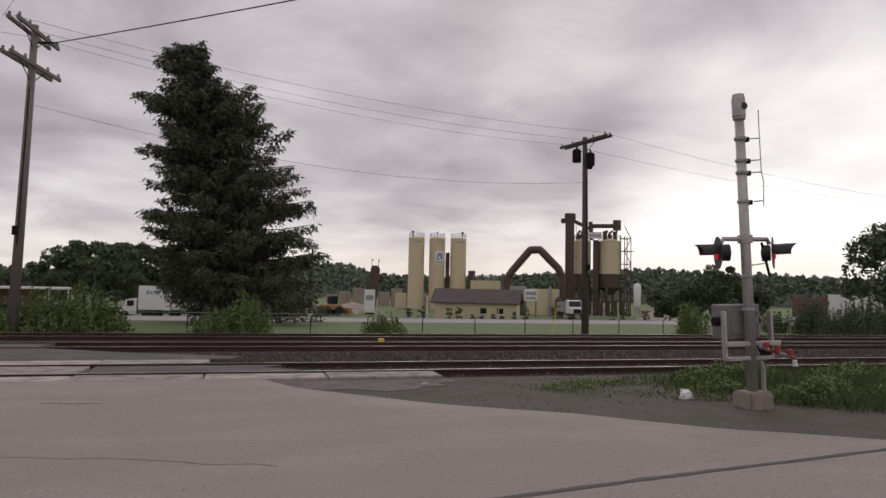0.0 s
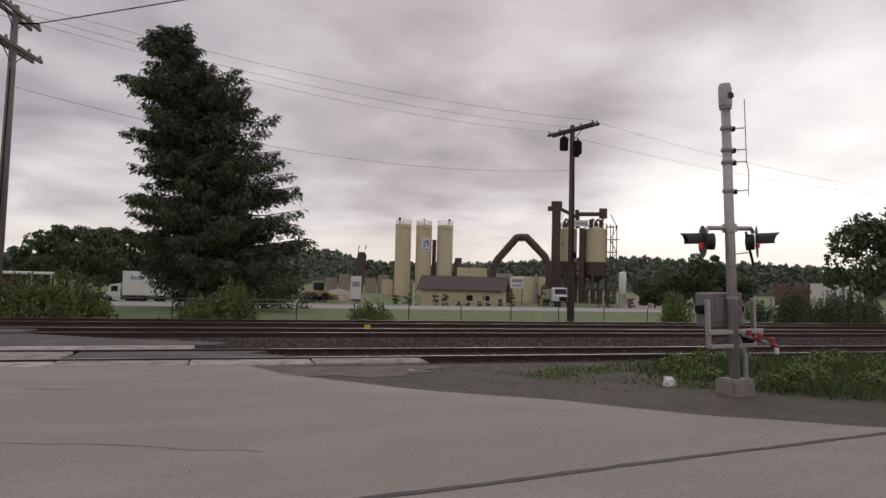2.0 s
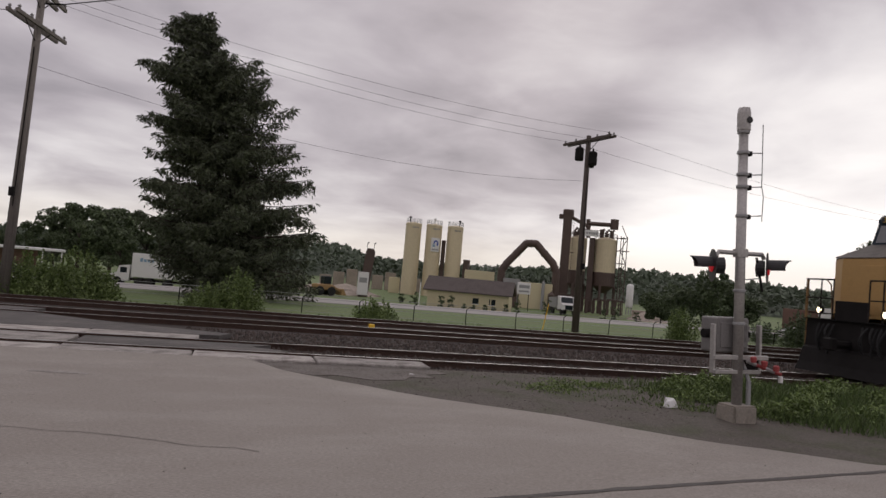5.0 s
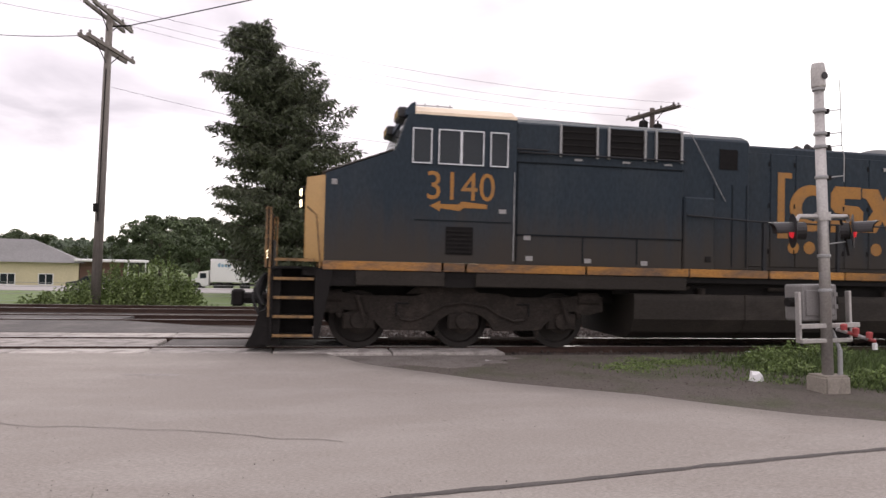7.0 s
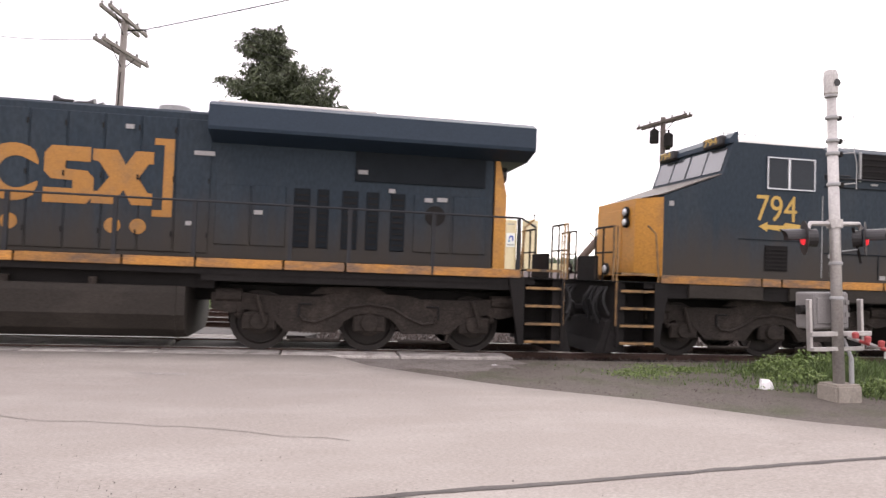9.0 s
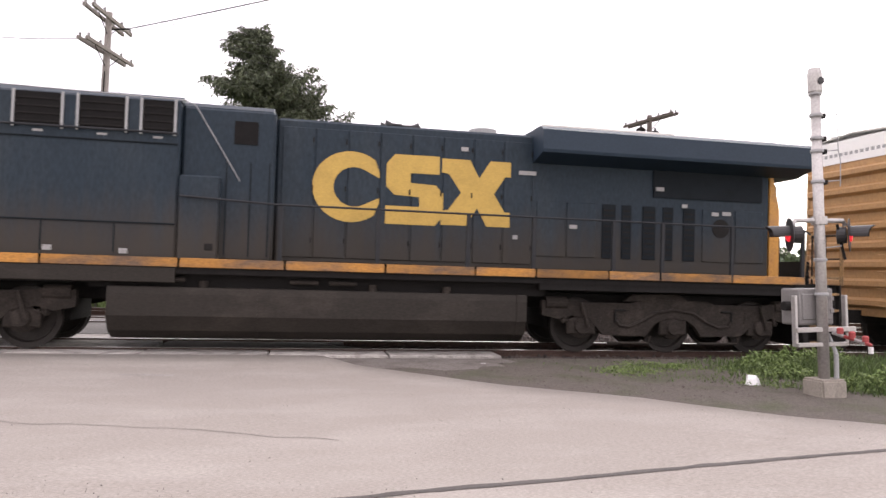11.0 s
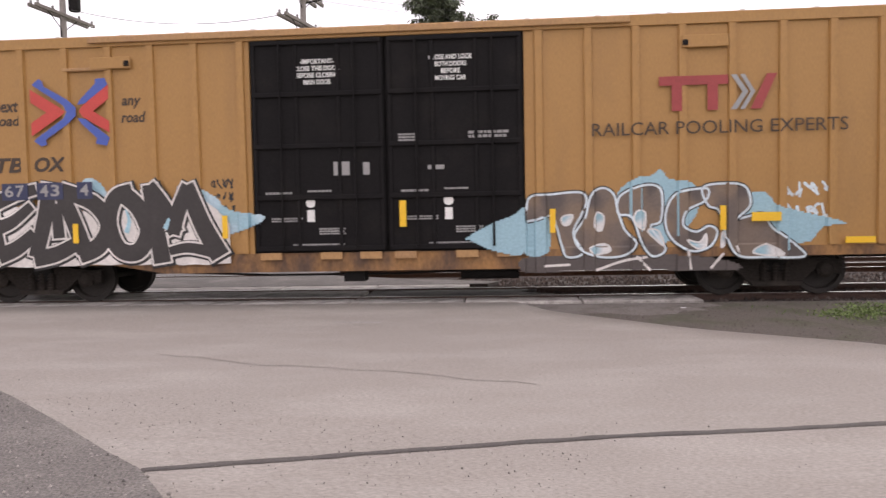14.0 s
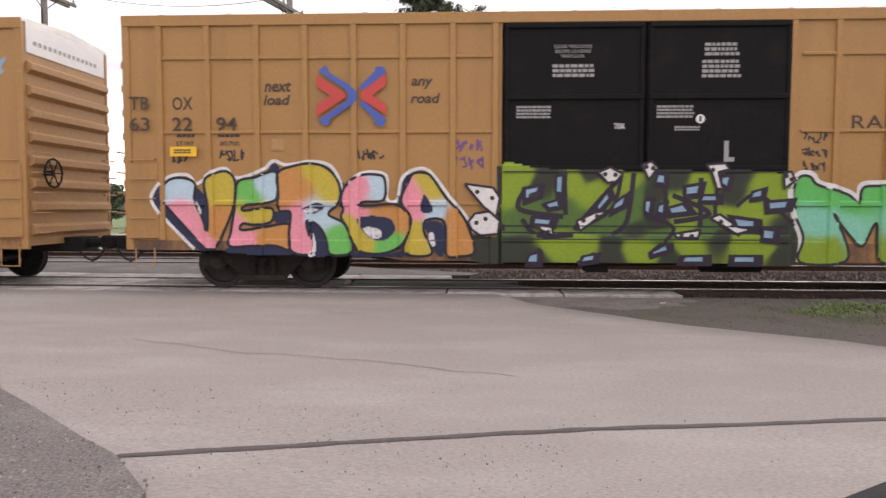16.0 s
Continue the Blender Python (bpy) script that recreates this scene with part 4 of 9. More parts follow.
def rounded(pts, n=4):
    """A closed outline with rounded corners through the points."""
    k = len(pts)
    ring = [pts[i % k] for i in range(-1, k + 2)]
    return [(p.x, p.y) for p in smooth(ring, n)[n:n * (k + 1)]]


def paint(root, name, outline, spots, depth, lift, cell=0.03, soft=5.0, label=""):
    """Paint inside the outline as a fine sheet over the relief; the colours fade between their spots."""
    ring = np.array(rounded(outline))
    x0, z0 = ring.min(0)
    nx, nz = (np.ceil((ring.max(0) - [x0, z0]) / cell)).astype(int) + 1
    cx, cz = np.meshgrid(x0 + (np.arange(nx) + 0.5) * cell, z0 + (np.arange(nz) + 0.5) * cell, indexing="ij")
    inside = np.zeros(cx.shape, bool)
    for (ax, az), (bx, bz) in zip(ring, np.roll(ring, -1, 0)):
        if az != bz:
            inside ^= ((az > cz) != (bz > cz)) & (cx < (bx - ax) * (cz - az) / (bz - az) + ax)
    index, verts, faces = {}, [], []

    def corner(i, j):
        if (i, j) not in index:
            index[i, j] = len(verts)
            x, z = x0 + i * cell, z0 + j * cell
            verts.append((x, depth(x, z) - lift, z))
        return index[i, j]
    for i, j in np.argwhere(inside):
        faces.append((corner(i, j), corner(i + 1, j), corner(i + 1, j + 1), corner(i, j + 1)))
    me = bpy.data.meshes.new(name)
    me.from_pydata(verts, [], faces)
    v = np.array(verts)[:, (0, 2)]
    tot, col = np.zeros(len(v)), np.zeros((len(v), 3))
    for colour, places in spots.items():
        for sx, sz in places:
            g = 1 / ((v[:, 0] - sx) ** 2 + (v[:, 1] - sz) ** 2 + 0.004) ** (soft / 2)
            tot += g
            col += g[:, None] * np.array(HUES[colour])
    rgba = np.ones((len(v), 4))
    rgba[:, :3] = col / tot[:, None]
    me.color_attributes.new("paint", "FLOAT_COLOR", "POINT").data.foreach_set("color", rgba.reshape(-1).astype(np.float32))
    me.materials.append(SPRAYED)
    ob = new(name, me)
    ob.parent = root
    if label:
        ob["label"] = label
    return ob


def line(root, pts, width, material, depth, lift, closed=False, n=5, name="painted_line"):
    """A sprayed line of even width over the relief."""
    q = [Vector(p) for p in (rounded(pts, n) if closed else ([tuple(p) for p in smooth(pts, n)] if len(pts) > 2 else pts))]
    if closed:
        q.append(q[0])
    dense = []
    for a, b in zip(q, q[1:]):
        k = max(1, int((b - a).length / 0.04))
        dense += [a.lerp(b, i / k) for i in range(k)]
    dense.append(q[-1])
    bm, last = B(), None
    for i, p in enumerate(dense):
        d = (dense[min(len(dense) - 1, i + 1)] - dense[max(0, i - 1)]).normalized()
        s = Vector((-d.y, d.x)) * width / 2
        now = [bm.verts.new((e.x, depth(p.x, p.y) - lift, e.y)) for e in (p - s, p + s)]
        if last:
            bm.faces.new((last[0], now[0], now[1], last[1]))
        last = now
    return part(name, bm, material, root)


HUES = dict(ice=(0.42, 0.55, 0.62), pink=(0.70, 0.26, 0.32), gold=(0.46, 0.36, 0.035), orange=(0.48, 0.22, 0.055), green=(0.13, 0.42, 0.08), navy=(0.010, 0.015, 0.05),
            lime=(0.20, 0.29, 0.012), leaf=(0.065, 0.13, 0.018), moss=(0.020, 0.025, 0.013), aqua=(0.20, 0.50, 0.36), fern=(0.10, 0.42, 0.09), sky=(0.29, 0.45, 0.52), taupe=(0.15, 0.115, 0.095),
            dun=(0.19, 0.135, 0.095), slate=(0.085, 0.07, 0.065), white=(0.66, 0.64, 0.63))


def sprayed_material():
    m = mat("sprayed_paint", (0.5, 0.5, 0.5), 0.6, var=0.12, scale=2.2, fine=26, bump=0.02)
    nt = m.node_tree
    a = nt.nodes.new("ShaderNodeVertexColor")
    a.layer_name = "paint"
    h = next(n for n in nt.nodes if n.type == "HUE_SAT")
    nt.links.new(a.outputs["Color"], h.inputs["Color"])
    return m


SPRAYED = sprayed_material()
PLUM = mat("spray_plum", (0.018, 0.009, 0.022), 0.6, var=0.15, bump=0.0)
INK = mat("spray_ink", (0.007, 0.008, 0.016), 0.6, var=0.15, bump=0.0)


def shade_letter(root, outline, spots, edge=0.05):
    """One fat letter: paint in patches of colour with a near-black edge."""
    paint(root, "painted_letter", outline, spots, relief_b, 0.010, label="fat sprayed letter in fading pastel colours")
    line(root, outline, edge, INK, relief_b, 0.014, True)


def piece_pastel(c):
    """Five fat pastel letters with a navy shade and a white rim."""
    line(c, [(1.3, 0.76), (0.8, 1.26), (0.53, 1.63), (0.55, 1.82), (0.7, 2.01), (0.89, 2.13), (1.2, 2.14), (1.37, 1.98), (1.66, 2.2), (1.92, 2.26), (2.12, 2.09), (2.6, 2.23), (2.81, 2.4), (3.06, 2.33), (3.56, 2.39), (3.89, 2.3), (4.06, 2.01), (4.1, 1.86), (4.44, 2.17), (4.9, 2.14), (4.92, 1.71), (5.11, 1.68), (5.2, 2.06), (5.4, 2.23), (5.7, 2.22), (6.08, 1.74), (6.37, 1.4), (6.52, 1.08)], 0.06, SPRAY["white"], relief_b, 0.008)
    paint(c, "painted_shade", [(0.72, 2.0), (0.56, 1.81), (0.57, 1.61), (0.82, 1.25), (1.3, 0.79), (1.53, 0.78), (1.15, 1.15), (0.83, 1.49), (0.74, 1.68)], {"navy": [(0.72, 2.0)]}, relief_b, 0.007)
    paint(c, "painted_shade", [(1.33, 1.93), (1.55, 1.66), (1.57, 1.1), (1.47, 1.33), (1.31, 1.68)], {"navy": [(1.33, 1.93)]}, relief_b, 0.007)
    paint(c, "painted_shade", [(2.6, 2.08), (2.81, 2.35), (2.92, 2.26), (2.88, 2.01), (2.65, 2.13)], {"navy": [(2.6, 2.08)]}, relief_b, 0.007)
    paint(c, "painted_shade", [(2.79, 1.44), (3.12, 1.49), (3.12, 1.29), (2.84, 1.27)], {"navy": [(2.79, 1.44)]}, relief_b, 0.007)
    paint(c, "painted_shade", [(3.45, 1.31), (3.68, 1.16), (3.83, 0.91), (3.84, 0.66), (3.57, 0.64), (3.56, 0.84)], {"navy": [(3.45, 1.31)]}, relief_b, 0.007)
    paint(c, "painted_shade", [(4.01, 1.91), (4.14, 1.99), (4.08, 1.74), (4.05, 1.56)], {"navy": [(4.01, 1.91)]}, relief_b, 0.007)
    paint(c, "painted_shade", [(1.97, 0.8), (2.53, 0.82), (3.04, 0.78), (3.09, 0.66), (1.97, 0.69)], {"navy": [(1.97, 0.8)]}, relief_b, 0.007)
    paint(c, "painted_shade", [(5.13, 1.66), (5.22, 2.04), (5.41, 2.2), (5.32, 1.97), (5.21, 1.62)], {"navy": [(5.13, 1.66)]}, relief_b, 0.007)
    paint(c, "painted_shade", [(4.28, 0.74), (4.86, 0.68), (5.23, 0.75), (5.26, 0.65), (4.3, 0.64)], {"navy": [(4.28, 0.74)]}, relief_b, 0.007)
    shade_letter(c, [(0.73, 1.68), (0.74, 1.95), (0.92, 2.08), (1.18, 2.07), (1.33, 1.97), (1.31, 1.68), (1.44, 1.38), (1.56, 1.1), (1.58, 1.56), (1.52, 2.01), (1.69, 2.16), (1.92, 2.21), (2.07, 2.08), (2.09, 1.81), (2.03, 1.48), (1.87, 1.11), (1.69, 0.79), (1.48, 0.8), (1.15, 1.15), (0.85, 1.48)],
                 {"ice": [(0.91, 1.91), (1.17, 1.91)], "pink": [(1.06, 1.46), (1.31, 1.1), (1.53, 0.88)], "gold": [(1.73, 1.98), (1.91, 1.91), (1.83, 1.73)], "orange": [(1.83, 1.43), (1.72, 1.1)]})
    shade_letter(c, [(2.14, 2.01), (2.5, 2.1), (2.65, 2.17), (2.85, 2.2), (2.89, 2.01), (2.85, 1.69), (2.57, 1.61), (2.28, 1.58), (2.24, 1.48), (2.76, 1.53), (2.76, 1.28), (2.46, 1.22), (2.22, 1.24), (2.2, 1.12), (2.64, 1.18), (3.07, 1.24), (3.09, 1.06), (3.09, 0.76), (2.84, 0.83), (2.43, 0.83), (1.97, 0.82), (2.0, 1.11), (2.08, 1.56)],
                 {"green": [(2.29, 1.91), (2.39, 1.73)], "ice": [(2.65, 1.98), (2.8, 1.86)], "gold": [(2.49, 1.38), (2.34, 1.48), (2.64, 1.43)], "pink": [(2.1, 1.21), (2.07, 0.9), (2.33, 0.93)], "orange": [(2.89, 1.06), (2.64, 0.93)]})
    shade_letter(c, [(2.89, 2.17), (3.16, 2.3), (3.56, 2.35), (3.86, 2.23), (4.04, 1.96), (4.03, 1.64), (3.83, 1.42), (4.11, 1.26), (4.26, 0.97), (4.28, 0.74), (4.1, 0.66), (3.85, 0.69), (3.79, 0.96), (3.65, 1.2), (3.44, 1.3), (3.47, 1.06), (3.55, 0.84), (3.47, 0.67), (3.14, 0.73), (3.09, 1.06), (3.12, 1.45), (2.91, 1.49), (2.9, 1.81)],
                 {"orange": [(3.11, 2.11), (3.31, 1.91), (3.05, 1.76)], "gold": [(3.81, 2.11), (3.86, 1.81), (3.56, 2.21)], "pink": [(3.25, 1.41), (3.3, 1.06), (3.35, 0.81)], "ice": [(3.7, 1.44), (3.55, 1.39), (3.86, 1.41)], "green": [(4.0, 1.01), (4.1, 0.79)]})
    shade_letter(c, [(4.07, 1.74), (4.17, 1.96), (4.41, 2.13), (4.71, 2.15), (4.88, 2.07), (4.86, 1.69), (4.51, 1.65), (4.4, 1.59), (4.66, 1.58), (5.06, 1.61), (5.28, 1.47), (5.34, 1.22), (5.21, 0.87), (4.86, 0.7), (4.46, 0.72), (4.28, 0.92), (4.2, 1.14), (4.07, 1.36), (4.11, 1.51)],
                 {"pink": [(4.26, 1.86), (4.46, 1.96), (4.21, 1.56), (4.36, 1.49)], "ice": [(4.71, 2.03), (4.79, 1.81)], "orange": [(5.11, 1.44), (5.21, 1.27), (4.81, 1.49)], "gold": [(4.21, 1.29), (4.33, 0.97), (4.51, 0.82)], "green": [(4.86, 0.79), (5.08, 0.89)]})
    shade_letter(c, [(5.19, 1.66), (5.31, 2.0), (5.42, 2.17), (5.66, 2.17), (5.8, 2.04), (6.0, 1.74), (6.3, 1.42), (6.45, 1.12), (6.53, 0.73), (6.25, 0.65), (6.02, 0.7), (5.98, 1.28), (5.66, 1.32), (5.6, 1.12), (5.76, 0.72), (5.46, 0.65), (5.23, 0.75), (5.33, 1.12), (5.36, 1.37)],
                 {"pink": [(5.36, 1.89), (5.46, 1.62), (5.46, 1.44)], "gold": [(5.61, 2.06), (5.78, 1.86), (5.46, 1.17), (5.36, 0.85)], "ice": [(5.78, 1.39), (5.85, 1.49)], "orange": [(6.15, 1.37), (6.3, 1.07), (6.2, 0.83)]})
    paint(c, "painted_cut", [(3.35, 1.5), (3.61, 1.63), (3.77, 1.56), (3.55, 1.43)], {"navy": [(3.35, 1.5)]}, relief_b, 0.018, 0.02)
    paint(c, "painted_cut", [(4.38, 1.34), (4.66, 1.39), (4.98, 1.34), (5.07, 1.14), (4.91, 0.96), (4.66, 0.96), (4.47, 1.12)], {"navy": [(4.38, 1.34)]}, relief_b, 0.018, 0.02)
    paint(c, "painted_cut", [(5.55, 1.48), (5.61, 1.79), (5.77, 1.49)], {"navy": [(5.55, 1.48)]}, relief_b, 0.018, 0.02)
    paint(c, "painted_cut", [(5.58, 1.26), (5.95, 1.25), (5.99, 0.73), (5.83, 0.7), (5.68, 1.07)], {"navy": [(5.58, 1.26)]}, relief_b, 0.018, 0.02)
    paint(c, "painted_cut", [(4.48, 1.16), (4.66, 1.18), (4.82, 1.11), (4.78, 0.98), (4.6, 1.0)], {"white": [(4.48, 1.16)]}, relief_b, 0.018, 0.02)
    paint(c, "painted_cut", [(3.36, 1.48), (3.5, 1.54), (3.66, 1.5), (3.5, 1.45)], {"white": [(3.36, 1.48)]}, relief_b, 0.018, 0.02)
    paint(c, "painted_cut", [(5.7, 1.07), (5.78, 1.08), (5.81, 0.85), (5.73, 0.87)], {"white": [(5.7, 1.07)]}, relief_b, 0.018, 0.02)
    paint(c, "painted_cut", [(3.55, 1.06), (3.6, 0.86), (3.57, 0.65), (3.46, 0.65), (3.54, 0.84)], {"white": [(3.55, 1.06)]}, relief_b, 0.018, 0.02)
    paint(c, "painted_cut", [(1.36, 1.66), (1.44, 1.48), (1.41, 1.42)], {"white": [(1.36, 1.66)]}, relief_b, 0.018, 0.02)


def piece_green(c):
    """A lime and moss field of jagged letters with blue and spotted white shards."""
    paint(c, "painted_field", [(6.97, 2.29), (7.61, 2.27), (8.28, 2.23), (8.99, 2.25), (9.39, 2.19), (10.0, 2.25), (10.6, 2.2), (11.2, 2.23), (11.7, 2.19), (12.19, 2.09), (12.29, 1.38), (12.33, 0.58), (11.24, 0.56), (9.22, 0.54), (7.42, 0.55), (6.52, 0.56), (6.53, 1.05), (6.98, 1.08)], dict(
        lime=[(7.08, 2.16), (7.23, 1.78), (7.46, 2.09), (8.33, 2.04), (8.69, 1.83), (9.3, 1.99), (10.16, 1.53), (10.6, 1.99), (10.32, 1.3), (11.46, 1.58), (11.7, 1.89), (11.95, 2.04), (9.42, 0.86), (8.55, 0.91), (7.94, 0.85), (9.73, 0.76), (10.38, 0.89), (11.28, 0.95), (11.74, 0.85), (11.07, 1.35)],
        leaf=[(7.47, 1.57), (7.26, 1.26), (8.08, 1.47), (9.31, 1.42), (9.01, 1.19), (9.87, 1.02), (10.72, 1.21), (8.6, 1.22), (9.45, 1.78)],
        moss=[(7.82, 2.14), (7.67, 1.99), (8.58, 2.19), (9.7, 1.78), (10.15, 2.14), (9.82, 1.3), (9.01, 0.91), (9.01, 0.65), (10.98, 1.02), (11.2, 2.14), (12.08, 1.03), (11.99, 0.67), (6.7, 0.85), (7.32, 0.85), (11.16, 1.79), (10.03, 0.63), (7.68, 0.62), (9.41, 1.12)]), relief_b, 0.006, 0.035, 7.0, "lime and moss green sprayed field")
    for pts in ([(7.44, 1.88), (7.35, 1.52), (8.14, 1.39)], [(7.39, 1.34), (7.68, 1.05), (8.32, 1.06)], [(8.14, 2.23), (8.18, 1.42)], [(8.34, 1.15), (8.74, 1.63), (9.14, 2.09)], [(9.39, 2.18), (9.28, 1.32), (9.01, 1.06)], [(9.93, 1.99), (9.95, 1.43), (9.66, 1.41)], [(10.08, 1.78), (10.74, 1.45), (10.11, 1.3)], [(10.58, 2.09), (10.58, 1.21)]):
        line(c, pts, 0.09, PLUM, relief_b, 0.012)
    for pts in ([(11.21, 1.58), (11.61, 1.79), (12.25, 1.22)], [(7.73, 0.81), (7.52, 0.54)], [(10.86, 1.89), (10.87, 1.33), (11.28, 1.06)], [(6.97, 2.3), (6.99, 1.52), (7.06, 1.13)], [(8.71, 0.73), (8.4, 0.54)], [(9.19, 2.24), (9.0, 1.53), (8.39, 1.16)], [(9.61, 1.4), (10.12, 1.17), (9.68, 0.71)]):
        line(c, pts, 0.07, PLUM, relief_b, 0.012)
    for pts in ([(7.44, 1.89), (7.69, 1.94), (7.67, 1.78), (7.45, 1.7)],
                [(8.0, 2.11), (8.13, 2.14), (8.11, 1.81), (8.0, 1.83)],
                [(7.8, 1.62), (8.03, 1.69), (8.07, 1.57), (7.88, 1.54)],
                [(8.73, 1.58), (8.92, 1.84), (8.96, 1.71), (8.77, 1.49)],
                [(9.04, 1.62), (9.25, 1.79), (9.21, 1.6), (9.0, 1.49)],
                [(9.6, 1.69), (9.71, 1.68), (9.67, 1.44), (9.58, 1.5)],
                [(9.83, 1.6), (9.95, 1.64), (9.92, 1.44), (9.81, 1.48)],
                [(10.01, 1.55), (10.26, 1.62), (10.38, 1.48), (10.06, 1.44)]):
        shard(c, pts, SPRAY["steel"])
    for pts in ([(10.3, 1.93), (10.56, 1.97), (10.52, 1.8), (10.31, 1.78)],
                [(10.61, 1.78), (10.86, 1.78), (10.86, 1.67), (10.58, 1.67)],
                [(10.93, 2.11), (11.09, 2.12), (11.04, 1.93), (10.93, 1.98)],
                [(11.15, 1.38), (11.53, 1.33), (11.53, 1.17), (11.23, 1.22)],
                [(11.48, 1.84), (11.66, 1.89), (11.64, 1.75), (11.46, 1.72)],
                [(11.76, 1.66), (12.12, 1.69), (12.07, 1.55), (11.78, 1.52)],
                [(11.68, 1.18), (11.89, 1.15), (11.86, 0.99), (11.67, 1.01)],
                [(9.73, 0.76), (9.99, 0.9), (10.01, 0.78), (9.75, 0.7)]):
        shard(c, pts, SPRAY["steel"])
    for pts in ([(7.53, 0.69), (7.69, 0.73), (7.69, 0.55), (7.49, 0.55)],
                [(8.5, 0.67), (8.72, 0.71), (8.69, 0.59), (8.47, 0.56)],
                [(10.31, 0.68), (10.65, 0.69), (10.65, 0.57), (10.28, 0.57)],
                [(11.19, 0.69), (11.55, 0.69), (11.55, 0.57), (11.18, 0.57)],
                [(7.62, 1.37), (7.92, 1.34), (7.89, 1.23), (7.6, 1.25)],
                [(9.81, 2.16), (9.94, 2.14), (9.94, 1.98), (9.77, 2.0)]):
        shard(c, pts, SPRAY["steel"])
    for pts in ([(8.75, 2.18), (8.96, 2.28), (9.18, 2.16), (9.07, 2.02), (8.92, 2.0)],
                [(9.52, 2.32), (9.69, 2.38), (9.8, 2.27), (9.65, 2.05)],
                [(10.65, 2.32), (10.99, 2.35), (11.06, 2.24), (10.87, 2.19), (10.95, 1.89), (10.85, 1.9), (10.75, 2.19)],
                [(6.35, 1.98), (6.87, 1.91), (6.99, 1.73), (6.93, 1.38), (6.69, 1.57)],
                [(6.42, 1.29), (6.54, 1.44), (6.8, 1.48), (6.99, 1.31), (6.96, 1.07), (6.64, 1.04), (6.48, 1.15)],
                [(8.38, 1.31), (8.7, 1.46), (8.95, 1.51), (8.55, 1.21), (8.44, 1.13)]):
        shard(c, pts, SPRAY["white"], True)
    for pts in ([(10.12, 1.09), (10.58, 1.16), (10.54, 1.01), (10.16, 1.02)],
                [(12.01, 2.17), (12.14, 2.2), (12.22, 2.04), (12.03, 1.9)],
                [(10.75, 1.37), (10.92, 1.44), (11.23, 1.22), (11.53, 1.18), (11.23, 1.08), (10.97, 1.24)],
                [(7.57, 1.25), (7.93, 1.2), (7.97, 1.04), (7.73, 1.15)],
                [(10.28, 1.76), (10.43, 1.78), (10.41, 1.71)],
                [(7.52, 1.78), (7.67, 1.83), (7.69, 1.77), (7.57, 1.72)]):
        shard(c, pts, SPRAY["white"], True)


def door_ridge_shade(c):
    """Dark lines, painted as the shade of shallow ridges, across the painted doors' foot."""
    for z in (0.98, 1.10, 1.22, 2.2):
        line(c, [(7.05, z), (12.12, z)], 0.022, INK, lambda x, z: -1.545, 0.006)


def piece_aqua(c):
    """A green letter that fades to aqua, with a white rim."""
    paint(c, "painted_letter", [(12.37, 0.58), (12.42, 1.03), (12.27, 1.43), (12.2, 1.86), (12.33, 2.11), (12.51, 2.11), (12.62, 1.98), (12.89, 1.89), (13.19, 1.79), (13.38, 1.64), (13.43, 1.91), (13.72, 1.95), (14.36, 1.93), (14.46, 1.29), (14.41, 0.61), (13.77, 0.6), (13.69, 1.29), (13.46, 0.88), (13.22, 1.08), (12.91, 1.46), (13.14, 1.03), (13.16, 0.6)], {"fern": [(12.4, 1.94), (12.8, 1.79), (13.29, 1.69), (13.92, 1.84), (14.27, 1.74)], "aqua": [(12.52, 1.33), (12.81, 1.28), (13.21, 1.18), (14.09, 1.34)], "lime": [(12.48, 0.77), (12.88, 0.83), (14.06, 0.83)]}, relief_b, 0.010, label="green to aqua sprayed letter")
    line(c, [(12.37, 0.58), (12.42, 1.03), (12.27, 1.43), (12.2, 1.86), (12.33, 2.11), (12.51, 2.11), (12.62, 1.98), (12.89, 1.89), (13.19, 1.79), (13.38, 1.64), (13.43, 1.91), (13.72, 1.95), (14.36, 1.93), (14.46, 1.29), (14.41, 0.61), (13.77, 0.6), (13.69, 1.29), (13.46, 0.88), (13.22, 1.08), (12.91, 1.46), (13.14, 1.03), (13.16, 0.6)], 0.05, SPRAY["black"], relief_b, 0.014, True)
    line(c, [(12.35, 0.59), (12.38, 1.03), (12.23, 1.41), (12.15, 1.86), (12.3, 2.15), (12.54, 2.16), (12.66, 2.01), (12.91, 1.93), (13.21, 1.83), (13.37, 1.71), (13.4, 1.96), (13.72, 2.0), (14.35, 1.98)], 0.10, SPRAY["white"], relief_b, 0.009)


def shard(c, pts, material, spotted=False):
    """A small painted splinter with a dark edge, some with dark spots."""
    mid = sum(p[0] for p in pts) / len(pts), sum(p[1] for p in pts) / len(pts)
    front = min(relief_b(*p) for p in pts) - 0.018
    if not spotted:
        plates("painted_shade", [[(mid[0] + (x - mid[0]) * 1.7 + 0.03, mid[1] + (z - mid[1]) * 1.8 - 0.02) for x, z in pts]], PLUM, c, front + 0.003, 0.001)
    plates("painted_shard", [pts], material, c, front, 0.001)
    line(c, pts + pts[:1], 0.045, PLUM, lambda x, z: front, 0.004, n=1)
    if spotted:
        for k, s in ((0, 0.45), (2, 0.4)):
            x, z = mid[0] + (pts[k][0] - mid[0]) * s, mid[1] + (pts[k][1] - mid[1]) * s
            plates("painted_spot", [[(x + 0.045 * math.cos(a), z + 0.045 * math.sin(a)) for a in (0, 1.05, 2.1, 3.14, 4.19, 5.24)]], SPRAY["black"], c, front - 0.004, 0.001)



